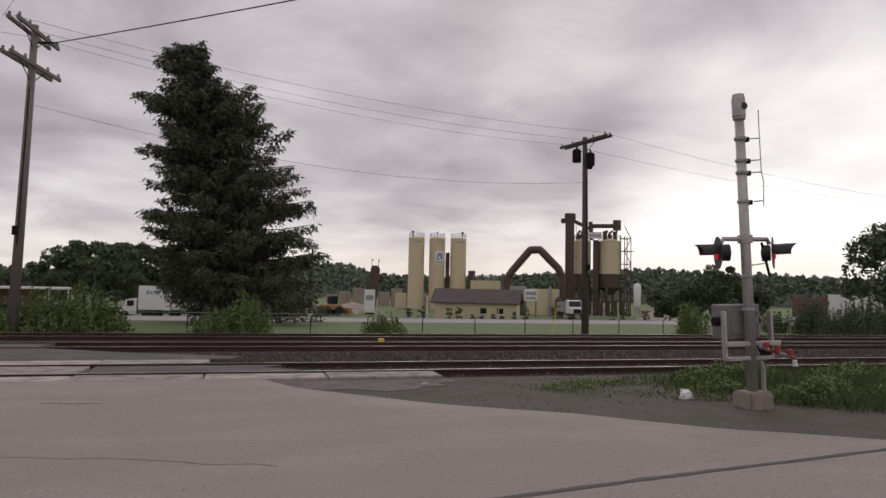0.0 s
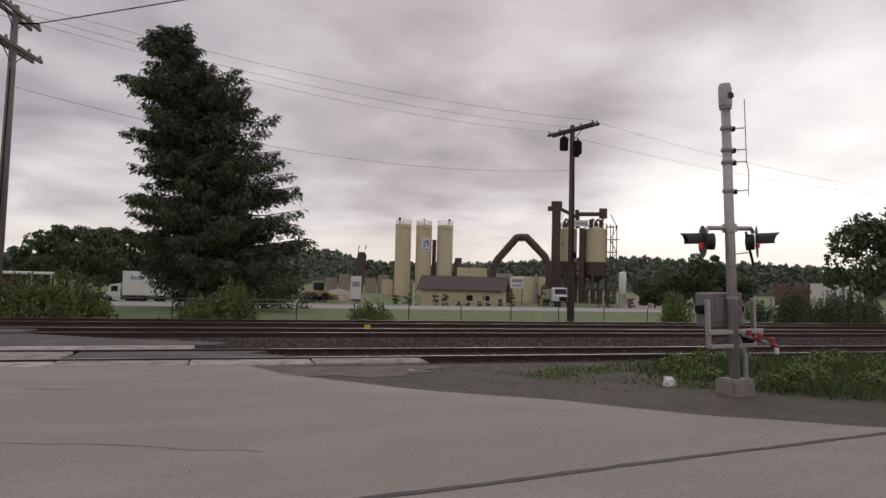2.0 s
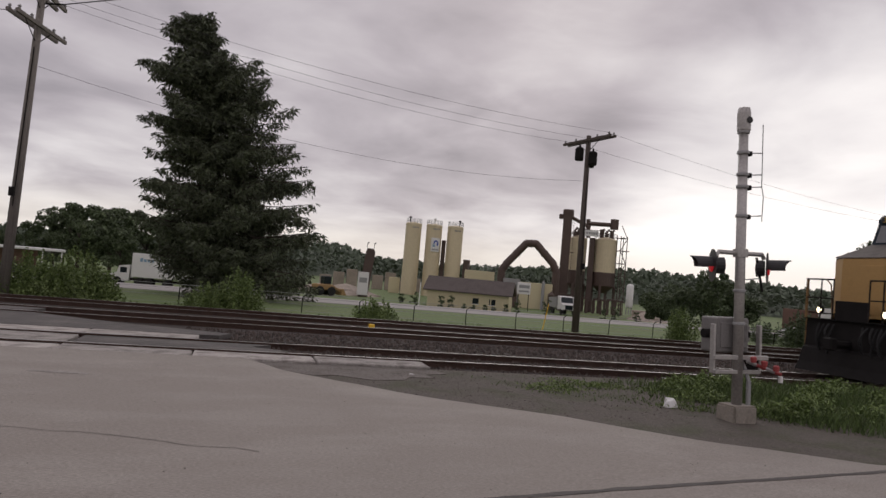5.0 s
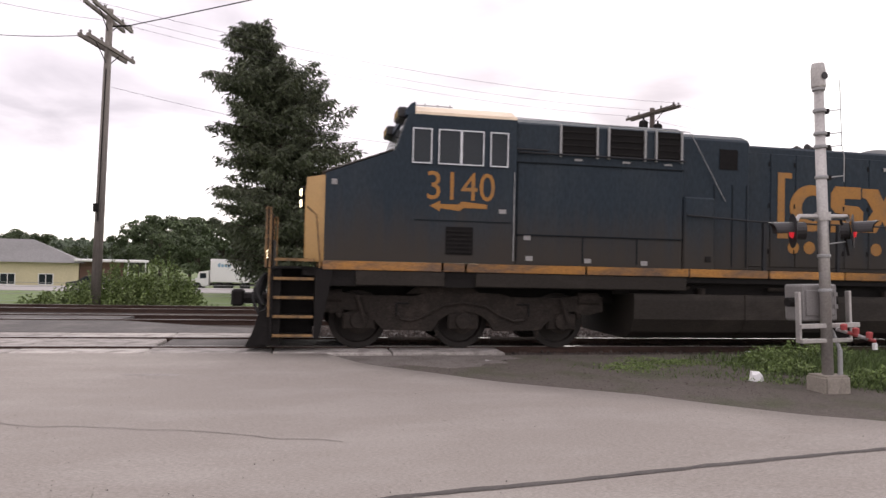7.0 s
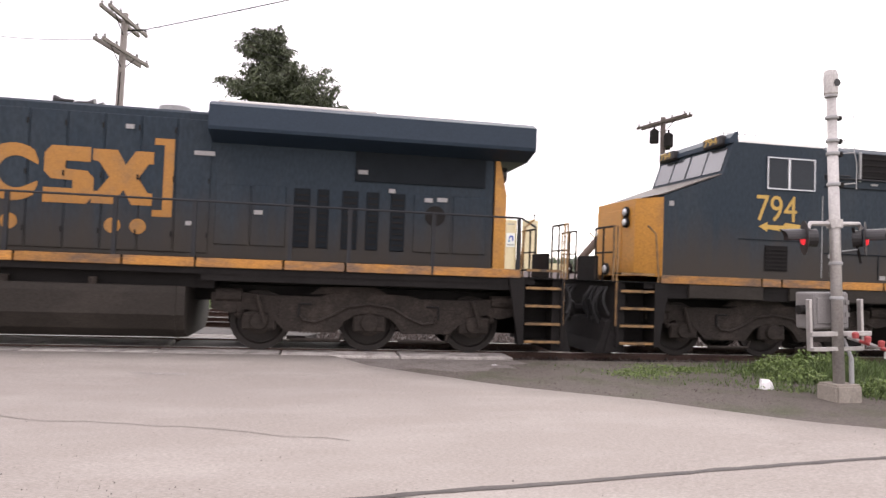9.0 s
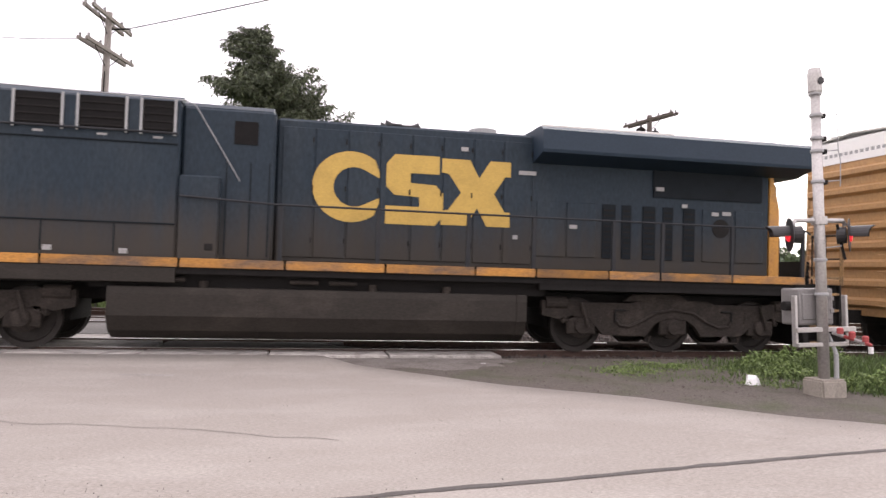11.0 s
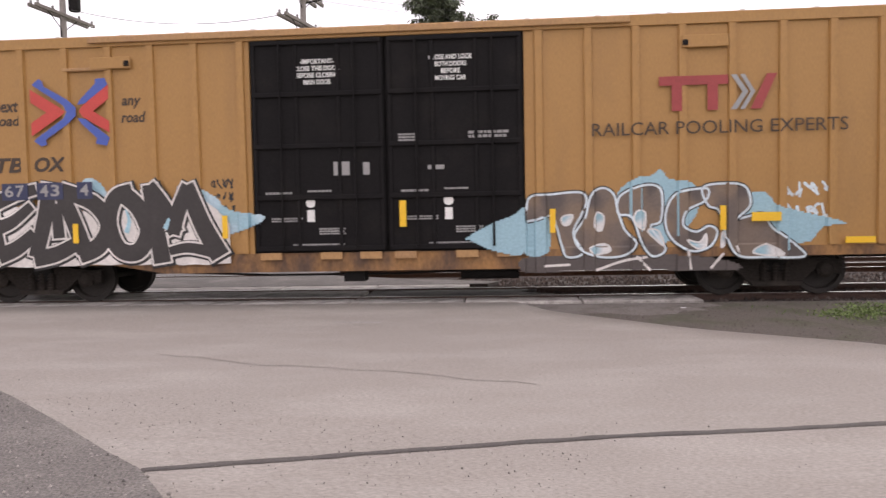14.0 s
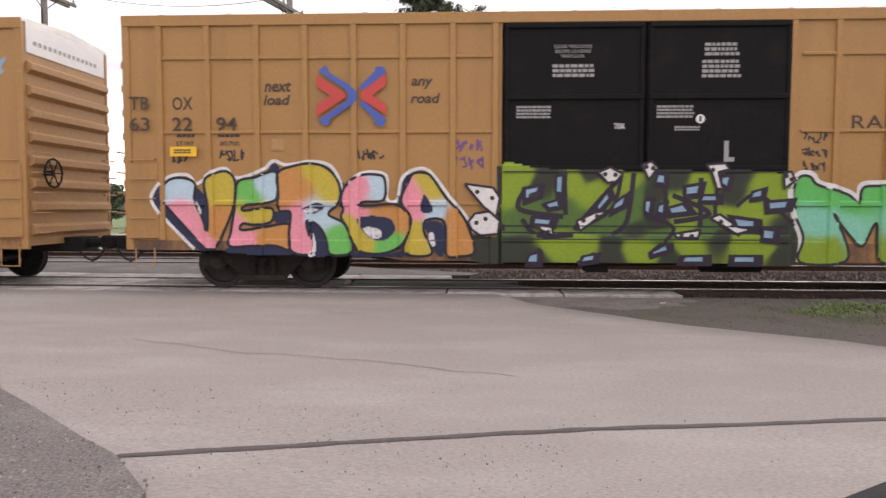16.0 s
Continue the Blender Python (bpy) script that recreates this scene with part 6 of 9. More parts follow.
def steps(root, x0, x1, facing):
    """A stair of five treads in the corner, with side plates and yellow nosings."""
    for s in (-1, 1):
        st = empty("steps", pose(0, 0, 0), root)
        y0, y1 = (-1.5, -1.05) if s < 0 else (1.05, 1.5)
        for k in range(5):
            z = 0.26 + k * 0.34
            bm = B()
            box(bm, x0, x1, y0, y1, z, z + 0.035)
            tr = part("tread", bm, DARKMETAL, st)
            bm = B()
            yy = y0 if s < 0 else y1
            box(bm, x0, x1, yy - 0.012 if s < 0 else yy, yy if s < 0 else yy + 0.012, z - 0.01, z + 0.04)
            part("nosing", bm, DULLTAN, tr, "worn yellow step edge")
        each_box("side_plate", [(x, x + 0.04, y0, y1, 0.20, 1.48) for x in (x0 - 0.06, x1 + 0.02)], DARKMETAL, st)
        bm = B()
        wide0, wide1 = (x1 + 0.02, x1 + 0.34) if facing < 0 else (x0 - 0.34, x0 - 0.02)
        prism(bm, [(wide0, 1.48), (wide1, 1.48), (wide1 if facing > 0 else wide0 + 0.1, 0.22), (wide0 if facing < 0 else wide1 - 0.1, 0.22)], y0, y0 + 0.04 if s < 0 else y1)
        part("wing_plate", bm, DARKMETAL, st)
        bm = B()
        box(bm, x0, x1, y0 + 0.42 if s < 0 else y0, y1 if s < 0 else y0 + 0.03, 0.2, 1.5)
        part("riser", bm, DARKMETAL, st)


def plain_mark(root, x0, z0, w, h, y, material):
    """The railway's mark on the hood as three plain shapes: an open ring, a stepped block and a cross."""
    def arc(cx, cz, rx, rz, a0, a1, n):
        return [(cx + rx * math.cos(radians(a0 + (a1 - a0) * i / n)), cz + rz * math.sin(radians(a0 + (a1 - a0) * i / n))) for i in range(n + 1)]
    a = w * 0.34
    ring = arc(x0 + a * 0.55, z0 + h / 2, a * 0.55, h / 2, 52, 308, 22) + [(x0 + a * 0.96, z0 + h * 0.28), (x0 + a * 0.96, z0 + h * 0.36)] + arc(x0 + a * 0.6, z0 + h / 2, a * 0.30, h * 0.28, 300, 60, 14) + [(x0 + a * 0.96, z0 + h * 0.64), (x0 + a * 0.96, z0 + h * 0.72)]
    b0 = x0 + w * 0.36

    def Q(*p):
        return [(b0 + u * w * 0.29, z0 + v * h) for u, v in p]
    block = Q((0.0, 0.0), (0.86, 0.0), (1.0, 0.14), (1.0, 0.46), (0.86, 0.58), (0.42, 0.60), (0.42, 0.74), (0.92, 0.74), (0.92, 1.0), (0.14, 1.0), (0.0, 0.86), (0.0, 0.54), (0.14, 0.42), (0.58, 0.40), (0.58, 0.26), (0.0, 0.26))
    c0 = x0 + w * 0.64

    def R(*p):
        return [(c0 + u * w * 0.36, z0 + v * h) for u, v in p]
    cross = R((0.0, 0.98), (0.40, 0.98), (0.54, 0.72), (0.70, 0.98), (1.0, 0.98), (1.0, 0.76), (0.92, 0.76), (0.76, 0.50), (0.92, 0.24), (1.0, 0.24), (1.0, 0.02), (0.66, 0.02), (0.52, 0.28), (0.36, 0.02), (0.0, 0.02), (0.0, 0.22), (0.10, 0.24), (0.28, 0.50), (0.10, 0.76), (0.0, 0.78))
    for poly in (ring, block, cross):
        plates("company_mark", [poly], material, root, y, 0.004, "yellow company mark")


def locomotive(number, lead, label):
    root = tagged(empty("locomotive"), label, "locomotive", "locomotives of the train")
    # frame
    bm = B()
    box(bm, 1.0, 21.3, -1.46, 1.46, 1.36, 1.47)
    box(bm, 0.9, 21.4, -0.45, 0.45, 0.85, 1.36)
    box(bm, 1.35, 7.3, -1.44, -1.38, 1.18, 1.36)
    box(bm, 15.2, 21.0, -1.44, -1.38, 1.24, 1.36)
    part("underframe", bm, DARKMETAL, root)
    bm = B()
    box(bm, 0.30, 21.85, -1.50, 1.50, 1.47, 1.485)
    part("walkway", bm, GRILLE, root)
    cuts = [1.32, 3.55, 4.0, 6.4, 8.6, 10.4, 12.2, 13.9, 15.1, 16.6, 17.7, 19.3, 21.0]
    for a, b in zip(cuts, cuts[1:]):
        for s in (-1, 1):
            bm = B()
            box(bm, a + 0.02, b - 0.02, s * 1.505 - 0.018, s * 1.505 + 0.018, 1.475, 1.635, 0.006)
            part("sill_stripe", bm, STRIPE, root, "worn yellow frame stripe")
    for a, b in ((1.95, 3.6), (4.2, 8.55)):
        bm = B()
        box(bm, a, b, -1.50, -1.44, 1.20, 1.47, 0.01)
        part("skirt", bm, TANK, root)
    # cab and nose
    cabside = [(1.36, 1.64), (1.36, 3.22), (2.62, 3.70), (2.86, 4.40), (4.95, 4.40), (4.95, 1.64)]
    bm = B()
    prism(bm, cabside, -1.5, 1.5)
    cab = part("cab", bm, NAVY, root, "dark navy cab with dusty lower panels")
    bm = B()
    prism(bm, [(1.36, -1.5), (1.02, -0.95), (1.02, 0.95), (1.36, 1.5)], 1.60, 3.05, "xy")
    prism(bm, [(1.365, -1.5), (1.365, 1.5), (1.03, 0.95), (1.03, -0.95)], 3.05, 3.19, "xy")
    part("nose", bm, NOSETAN if lead else LOCOYELLOW, root, "faded yellow nose")
    bm = B()
    box(bm, 1.005, 1.02, -0.35, 0.35, 1.7, 3.0, 0.006)
    part("nose_door", bm, NOSETAN if lead else LOCOYELLOW, root)
    bm = B()
    prism(bm, [(1.33, 3.235), (2.60, 3.715), (2.60, 3.735), (1.30, 3.245)], -1.49, 1.49)
    part("nose_roof", bm, NOSEGREY, root, "grey weathered nose top")
    # windscreen, number boards, roof
    d = Vector((0.24, 0, 0.70)).normalized()
    for y0, y1 in ((-1.38, -0.72), (-0.66, -0.04), (0.04, 0.66), (0.72, 1.38)):
        bm = B()
        p, q = (2.66, 3.80), (2.83, 4.31)
        prism(bm, [(p[0] - 0.02, p[1]), (q[0] - 0.02, q[1]), (q[0] - 0.005, q[1]), (p[0] - 0.005, p[1])], y0, y1)
        part("windscreen", bm, SCREEN, cab, "windscreen pane reflecting the pale sky")
    # roof top in a pale colour that stands for reflected sun
    bm = B()
    prism(bm, [(-1.5, 4.38), (-1.46, 4.46), (-1.05, 4.64), (1.05, 4.64), (1.46, 4.46), (1.5, 4.38)], 2.98, 4.95, "yz")
    part("cab_roof", bm, PALEROOF if lead else ROOFMETAL, root, "cab roof coloured pale for the sun's reflection")
    bm = B()
    prism(bm, [(2.80, 4.38), (2.98, 4.38), (2.98, 4.636), (2.90, 4.60), (2.80, 4.48)], -1.46, 1.46)
    part("roof_brow", bm, NAVYTOP, root, "dark brow over the windscreen")
    for s in (-1, 1):
        bm = B()
        box(bm, 2.68, 2.86, s * 0.95 - 0.33, s * 0.95 + 0.33, 4.36, 4.57, 0.03)
        nb = part("number_board", bm, SIGNALBLACK, root, "black number board")
        tx = text("lettering", number, 0.22, LETTER_PALE, nb, pose(2.674, s * 0.95 + 0.25, 4.385, 0, 0, -90), width=0.48)
    bm = B()
    for x in (3.0, 3.25, 3.5, 3.75):
        tube(bm, (x, -0.9, 4.64), (x, -0.9, 4.74), 0.012, seg=6)
    tube(bm, (3.0, -0.9, 4.70), (3.8, -0.9, 4.70), 0.012, seg=6)
    box(bm, 4.05, 4.30, -0.5, -0.2, 4.64, 4.76, 0.03)
    box(bm, 3.2, 3.6, 0.1, 0.6, 4.64, 4.72, 0.03)
    part("roof_antenna", bm, GREYPAINT, root)
    # side windows
    for a, b in ((2.93, 3.30), (3.42, 3.86), (3.86, 4.30), (4.42, 4.78)) if lead else ((3.62, 4.12), (4.12, 4.72)):
        bm = B()
        box(bm, a, b, -1.512, -1.502, 3.48, 4.14)
        w = part("window", bm, PANE, cab, "dark cab window")
        t = 0.022
        bm = B()
        for q in ((a, a + t, 3.48, 4.14), (b - t, b, 3.48, 4.14), (a, b, 3.48, 3.48 + t), (a, b, 4.14 - t, 4.14)):
            box(bm, q[0], q[1], -1.53, -1.508, q[2], q[3])
        part("window_frame", bm, FRAMEWHITE, w, "bright aluminium frame")
    bm = B()
    box(bm, 3.6, 4.12, -1.515, -1.5, 1.80, 2.32)
    part("vent", bm, GRILLE, root, "dark louvred vent")
    for k in range(6):
        bm = B()
        box(bm, 3.62, 4.10, -1.53, -1.512, 1.84 + k * 0.078, 1.87 + k * 0.078)
        part("slat", bm, DARKMETAL, root)
    bm = B()
    box(bm, 3.0, 4.85, -1.512, -1.5, 2.42, 2.44)
    part("panel_seam", bm, NAVYDARK, cab)
    bm = B()
    box(bm, 4.91, 4.925, -1.51, -1.5, 1.7, 3.4)
    part("panel_seam", bm, GREYPAINT, cab)
    nx = 3.23 if lead else 3.40
    text("lettering", number, 0.76, LETTER_YELLOW if lead else LETTER_PALE, cab, pose(nx, -1.504, 2.82), width=1.30 if lead else 0.92, offset=0.0, label="yellow cab number")
    plates("arrow_stripe", [[(nx + 0.05, 2.70), (nx + 0.25, 2.80), (nx + 0.25, 2.74), (nx + 0.60, 2.74), (nx + 0.66, 2.80), (nx + 1.15, 2.76), (nx + 1.15, 2.68), (nx + 0.70, 2.68), (nx + 0.62, 2.62), (nx + 0.25, 2.66), (nx + 0.25, 2.60)]],
           LETTER_YELLOW if lead else LETTER_PALE, cab, -1.504, 0.004, "yellow lightning stripe")
    each_box("placard", [(1.47, 1.57, -1.508, -1.5, 3.02, 3.12), (4.62, 4.76, -1.508, -1.5, 2.60, 2.68)], STENCIL, cab)
    # cabinets behind the cab: a full-width one with three openings high up, a low box, and a narrower one
    bm = B()
    box(bm, 4.95, 8.52, -1.40, 1.40, 1.60, 4.40, 0.04)
    prism(bm, [(-1.36, 4.40), (-1.1, 4.52), (1.1, 4.52), (1.36, 4.40)], 4.95, 8.52, "yz")
    aux = part("equipment_cabinet", bm, NAVY, root, "navy equipment cabinet with dusty lower half")
    bm = B()
    box(bm, 8.525, 10.15, -1.22, 1.22, 1.60, 4.36, 0.05)
    prism(bm, [(-1.18, 4.36), (-0.95, 4.47), (0.95, 4.47), (1.18, 4.36)], 8.525, 10.1, "yz")
    mid_cab = part("equipment_cabinet", bm, NAVY, root, "narrower navy cabinet before the engine hood")
    bm = B()
    box(bm, 8.53, 9.22, -1.41, -1.20, 1.60, 3.10, 0.03)
    low = part("tool_box", bm, NAVY, root, "low navy box on the walkway")
    bm = B()
    box(bm, 9.0, 9.14, -1.425, -1.40, 1.78, 1.90, 0.01)
    part("latch", bm, DARKMETAL, low)
    for z in (2.22, 3.62):
        bm = B()
        box(bm, 4.98, 8.50, -1.425, -1.40, z - 0.012, z + 0.012, 0.004)
        part("panel_seam", bm, NAVYDARK, aux)
    bm = B()
    pipe(bm, [(4.95, -1.46, 4.46), (8.6, -1.45, 4.40), (8.75, -1.30, 4.36), (9.55, -1.26, 3.05)], 0.009, 6)
    part("sloping_rail", bm, GREYPAINT, aux, "grey sloping pipe rail")
    for a, b in ((5.86, 6.62), (6.86, 7.64), (7.88, 8.44)):
        bm = B()
        box(bm, a, b, -1.415, -1.395, 3.80, 4.37)
        o = part("intake", bm, GRILLE, aux, "dark intake screen")
        each_box("intake_post", [(x, x + 0.04, -1.45, -1.41, 3.76, 4.39) for x in (a - 0.02, b - 0.02)], GREYPAINT, o)
        for k in range(4):
            bm = B()
            box(bm, a, b, -1.43, -1.412, 3.86 + k * 0.13, 3.89 + k * 0.13)
            part("slat", bm, DARKMETAL, o)
        bm = B()
        box(bm, (a + b) / 2 - 0.08, (a + b) / 2 + 0.08, -1.412, -1.40, 3.70, 3.74)
        part("placard", bm, STENCIL, aux)
    bm = B()
    box(bm, 9.42, 9.84, -1.235, -1.22, 3.72, 4.14)
    part("vent", bm, GRILLE, mid_cab, "dark square vent")
    for x in (5.0, 6.35, 7.5):
        bm = B()
        box(bm, x, x + 0.02, -1.412, -1.40, 1.7, 2.2 if x > 6 else 3.6)
        part("panel_seam", bm, NAVYDARK, aux)
    for x in (9.3, 9.72, 10.05):
        bm = B()
        box(bm, x, x + 0.02, -1.232, -1.22, 1.7, 3.4)
        part("panel_seam", bm, NAVYDARK, mid_cab)
    each_box("placard", [(x, x + 0.14, -1.412, -1.40, z, z + 0.09) for x, z in ((5.2, 1.72), (6.4, 1.70), (7.6, 1.68), (5.15, 2.12))], STENCIL, aux)
    pts = [(5.0, -1.46, 3.80), (8.5, -1.46, 3.80)]
    bm = B()
    pipe(bm, pts, 0.02, 6)
    pipe(bm, [(4.95, -1.46, 3.86), (5.6, -1.46, 3.86)], 0.02, 6)
    part("grab_rail", bm, RAILDARK, aux)
    # engine hood, door by door
    bm = B()
    box(bm, 10.15, 20.62, -0.86, 0.86, 1.60, 4.34, 0.05)
    hood = part("engine_hood", bm, NAVY, root, "navy engine hood")
    x = 10.25
    for i, w in enumerate([0.62] * 8):
        bm = B()
        box(bm, x + 0.012, x + w - 0.012, -0.882, -0.855, 1.72, 4.18, 0.012)
        dr = part("hood_door", bm, NAVY, hood)
        each_box("latch", [(x + w - 0.05, x + w - 0.02, -0.90, -0.88, z, z + 0.10) for z in (2.0, 3.0, 3.9)], DARKMETAL, dr)
        x += w
    for x, w, dark in ((16.72, 0.30, 1), (17.15, 0.22, 1), (17.62, 0.30, 1), (18.08, 0.24, 1), (18.55, 0.28, 1), (15.3, 0.62, 0), (15.95, 0.62, 0), (19.0, 0.72, 0), (19.78, 0.66, 0)):
        bm = B()
        box(bm, x, x + w, -0.884, -0.855, 1.90, 3.02, 0.01)
        dr = part("hood_door", bm, NAVYDARK if dark else NAVY, hood, "dark louvred door" if dark else "")
        if dark:
            for k in range(9):
                bm = B()
                box(bm, x + 0.03, x + w - 0.03, -0.895, -0.88, 2.0 + k * 0.11, 2.03 + k * 0.11)
                part("slat", bm, DARKMETAL, dr)
    bm = B()
    box(bm, 17.85, 20.4, -0.90, -0.84, 3.22, 3.86)
    part("radiator_screen", bm, NAVYDARK, hood, "black radiator intake screen")
    bm = B()
    lathe(bm, [(0.0, 0), (0.2, 0), (0.2, 0.01), (0, 0.01)], 18, pose(19.42, -0.89, 2.62, 90))
    part("roundel", bm, DARKMETAL, hood)
    each_box("placard", [(x, x + w, -0.91, -0.90, z, z + 0.08) for x, z, w in ((19.2, 2.88, 0.16), (19.45, 2.90, 0.2), (14.9, 3.52, 0.36), (13.7, 3.92, 0.14), (14.8, 2.22, 0.1), (16.0, 2.48, 0.16), (17.9, 3.35, 0.18), (18.5, 3.02, 0.12))], STENCIL, hood)
    Yl = -0.886
    if lead:
        plain_mark(root, 11.35, 2.52, 2.85, 1.02, Yl, LETTER_YELLOW)
        for x0, sg in ((11.05, 1), (14.55, -1)):
            plates("company_mark", [[(x0, 2.35), (x0 + sg * 0.34, 2.35), (x0 + sg * 0.34, 2.47), (x0 + sg * 0.17, 2.47), (x0 + sg * 0.17, 3.66), (x0 + sg * 0.34, 3.66), (x0 + sg * 0.34, 3.78), (x0, 3.78)][::sg]], LETTER_YELLOW, root, Yl, 0.004)
        for x in (11.45, 11.85, 13.55, 13.98):
            bm = B()
            lathe(bm, [(0, 0), (0.14, 0), (0.14, 0.004), (0, 0.004)], 18, pose(x, Yl, 2.16, 90))
            part("company_mark", bm, LETTER_YELLOW, root)
    else:
        plain_mark(root, 10.83, 2.42, 3.9, 1.36, Yl, LETTER_PALE)
    # radiator wings
    bm = B()
    prism(bm, [(-0.88, 3.78), (-1.44, 3.92), (-1.46, 3.98), (-1.46, 4.36), (-1.25, 4.46), (1.25, 4.46), (1.46, 4.36), (1.46, 3.98), (1.44, 3.92), (0.88, 3.78)], 15.2, 21.25, "yz")
    part("radiator_wing", bm, NAVYTOP, root, "overhanging navy radiator housing")
    bm = B()
    box(bm, 15.3, 18.2, -1.1, 1.1, 4.46, 4.54, 0.02)
    box(bm, 18.3, 20.6, -1.15, 1.15, 4.46, 4.50, 0.02)
    part("radiator_grid", bm, ROOFMETAL, root, "bare metal roof grids")
    bm = B()
    prism(bm, [(20.62, 1.62), (20.86, 1.62), (20.86, 3.1), (20.70, 3.80), (20.62, 3.80)], -0.86, 0.86)
    part("hood_end", bm, LOCOYELLOW, root, "yellow rear end of the hood")
    bm = B()
    lathe(bm, [(0, 0), (0.16, 0), (0.16, 0.12), (0, 0.14)], 14, pose(20.78, -0.55, 3.55, 0, 90))
    part("rear_lamp", bm, SIGNALBLACK, root)
    # roof fittings
    bm = B()
    box(bm, 12.55, 12.65, -0.35, 0.35, 4.34, 4.42)
    for y, l in ((-0.25, 0.34), (0.0, 0.42), (0.25, 0.3)):
        lathe(bm, [(0.03, 0), (0.035, l * 0.6), (0.10, l)], 10, pose(12.6, y, 4.48, 0, -90))
        lathe(bm, [(0.03, 0), (0.035, l * 0.6), (0.10, l)], 10, pose(12.6, y + 0.1, 4.48, 0, 90))
    part("horn", bm, SIGNALBLACK, root, "black multi-chime air horn")
    bm = B()
    lathe(bm, [(0.30, 0), (0.30, 0.20), (0.24, 0.22), (0.20, 0.1)], 16, pose(14.35, 0, 4.34))
    part("exhaust_stack", bm, GREYPAINT, root)
    # tank
    bm = B()
    prism(bm, [(-1.44, 1.12), (-1.46, 1.0), (-1.46, 0.62), (-1.32, 0.36), (-1.05, 0.20), (1.05, 0.20), (1.32, 0.36), (1.46, 0.62), (1.46, 1.0), (1.44, 1.12)], 7.45, 14.95, "yz")
    tank = part("fuel_tank", bm, TANK, root, "dusty grey-brown fuel tank")
    for x in (9.9, 14.75):
        bm = B()
        prism(bm, [(-1.455, 1.13), (-1.475, 1.0), (-1.475, 0.61), (-1.33, 0.345), (-1.05, 0.19), (-1.05, 0.3), (-1.4, 0.7), (-1.4, 1.13)], x, x + 0.05, "yz")
        part("tank_strap", bm, TANK, tank)
    for x in (9.0, 12.0, 13.4):
        bm = B()
        tube(bm, (x, -1.3, 1.1), (x, -1.3, 1.24), 0.08, seg=10)
        part("filler_cap", bm, TRUCKMETAL, tank)
    for x in (8.2, 10.5, 11.2):
        bm = B()
        tube(bm, (x, -1.35, 1.25), (x + 0.5, -1.35, 1.25), 0.04, seg=8)
        part("filler_pipe", bm, TRUCKMETAL, tank)
    bm = B()
    box(bm, 7.1, 15.4, -1.2, 1.2, 1.1, 1.36)
    part("air_reservoir", bm, DARKMETAL, root)
    for x in (4.05, 18.2):
        loco_truck(root, x)
    steps(root, 0.50, 1.20, -1)
    steps(root, 21.12, 21.82, 1)
    # plough, end platforms, couplers
    for end in (0, 1):
        def X(v):
            return v if end == 0 else 22.3 - v
        bm = B()
        prism(bm, [(X(0.22), 0.10), (X(0.62), 0.10), (X(0.62), 1.46), (X(0.42), 1.46), (X(0.36), 0.6)], -1.42, 1.42)
        if end == 0:
            prism(bm, [(X(0.02), 0.06), (X(0.40), 0.06), (X(0.40), 0.75), (X(0.26), 0.68), (X(0.14), 0.3)], -1.38, 1.38)
        part("pilot", bm, DARKMETAL, root, "black snow plough pilot")
        bm = B()
        tube(bm, (X(0.4), 0, 0.86), (X(-0.15), 0, 0.86), 0.11, seg=8)
        a, b = sorted((X(-0.12), X(-0.36)))
        box(bm, a, b, -0.15, 0.15, 0.70, 1.03, 0.04)
        part("coupler", bm, DARKMETAL, root)
        for i, y in enumerate((-1.25, -1.12, -0.98, -0.86, -0.72, -0.58, -0.44, 0.44, 0.6, 0.76, 0.92)):
            bm = B()
            out, drop = 0.10 + 0.05 * (i % 3), 0.09 + 0.025 * (i % 4)
            pts = [(X(0.32 - out * math.sin(math.pi * k / 6)), y + 0.02 * k * (1 if i % 2 else -1), 1.36 - drop * k) for k in range(7)]
            pipe(bm, pts, 0.028, 6)
            part("hose", bm, RUBBER, root)
        # end rails
        for y in (-1.45, -0.95, -0.55, 0.55, 0.95, 1.45):
            bm = B()
            pipe(bm, [(X(0.35), y, 1.48), (X(0.35), y, 2.56)], 0.022, 6)
            part("stanchion", bm, DULLTAN if abs(y) > 1.2 else TRUCKMETAL, root)
        for y0, y1 in ((-1.45, -0.55), (0.55, 1.45)):
            for hz, rr in ((2.56, 0.022), (2.05, 0.018)):
                bm = B()
                pipe(bm, [(X(0.35), y0, hz), (X(0.35), y1, hz)], rr, 6)
                part("end_rail", bm, TRUCKMETAL, root)
        for y in (-1.47, 1.47):
            bm = B()
            pipe(bm, [(X(1.28), y, 0.6), (X(1.30), y, 1.6), (X(1.22), y, 2.45), (X(1.05), y, 2.6)], 0.02, 6)
            pipe(bm, [(X(0.42), y, 0.6), (X(0.42), y, 2.56), (X(0.35), y, 2.56)], 0.02, 6)
            part("grab_rail", bm, DULLTAN, root, "dull tan stair rail")
        bm = B()
        box(bm, min(X(0.38), X(0.44)), max(X(0.38), X(0.44)), -0.5, 0.5, 1.48, 2.0)
        part("drop_step", bm, DARKMETAL, root)
    # handrails along the hood
    for s in (-1, 1):
        bm = B()
        pipe(bm, [(8.56, s * 1.46, 2.72), (10.2, s * 1.46, 2.64), (21.0, s * 1.46, 2.62), (21.3, s * 1.46, 2.45)], 0.02, 6)
        part("handrail", bm, RAILDARK, root)
        for x in (10.3, 12.05, 13.75, 15.05, 16.7, 17.75, 19.3, 20.95):
            bm = B()
            box(bm, x - 0.035, x + 0.035, s * 1.48 - 0.03, s * 1.48 + 0.03, 1.48, 2.62)
            part("stanchion", bm, RAILDARK, root)
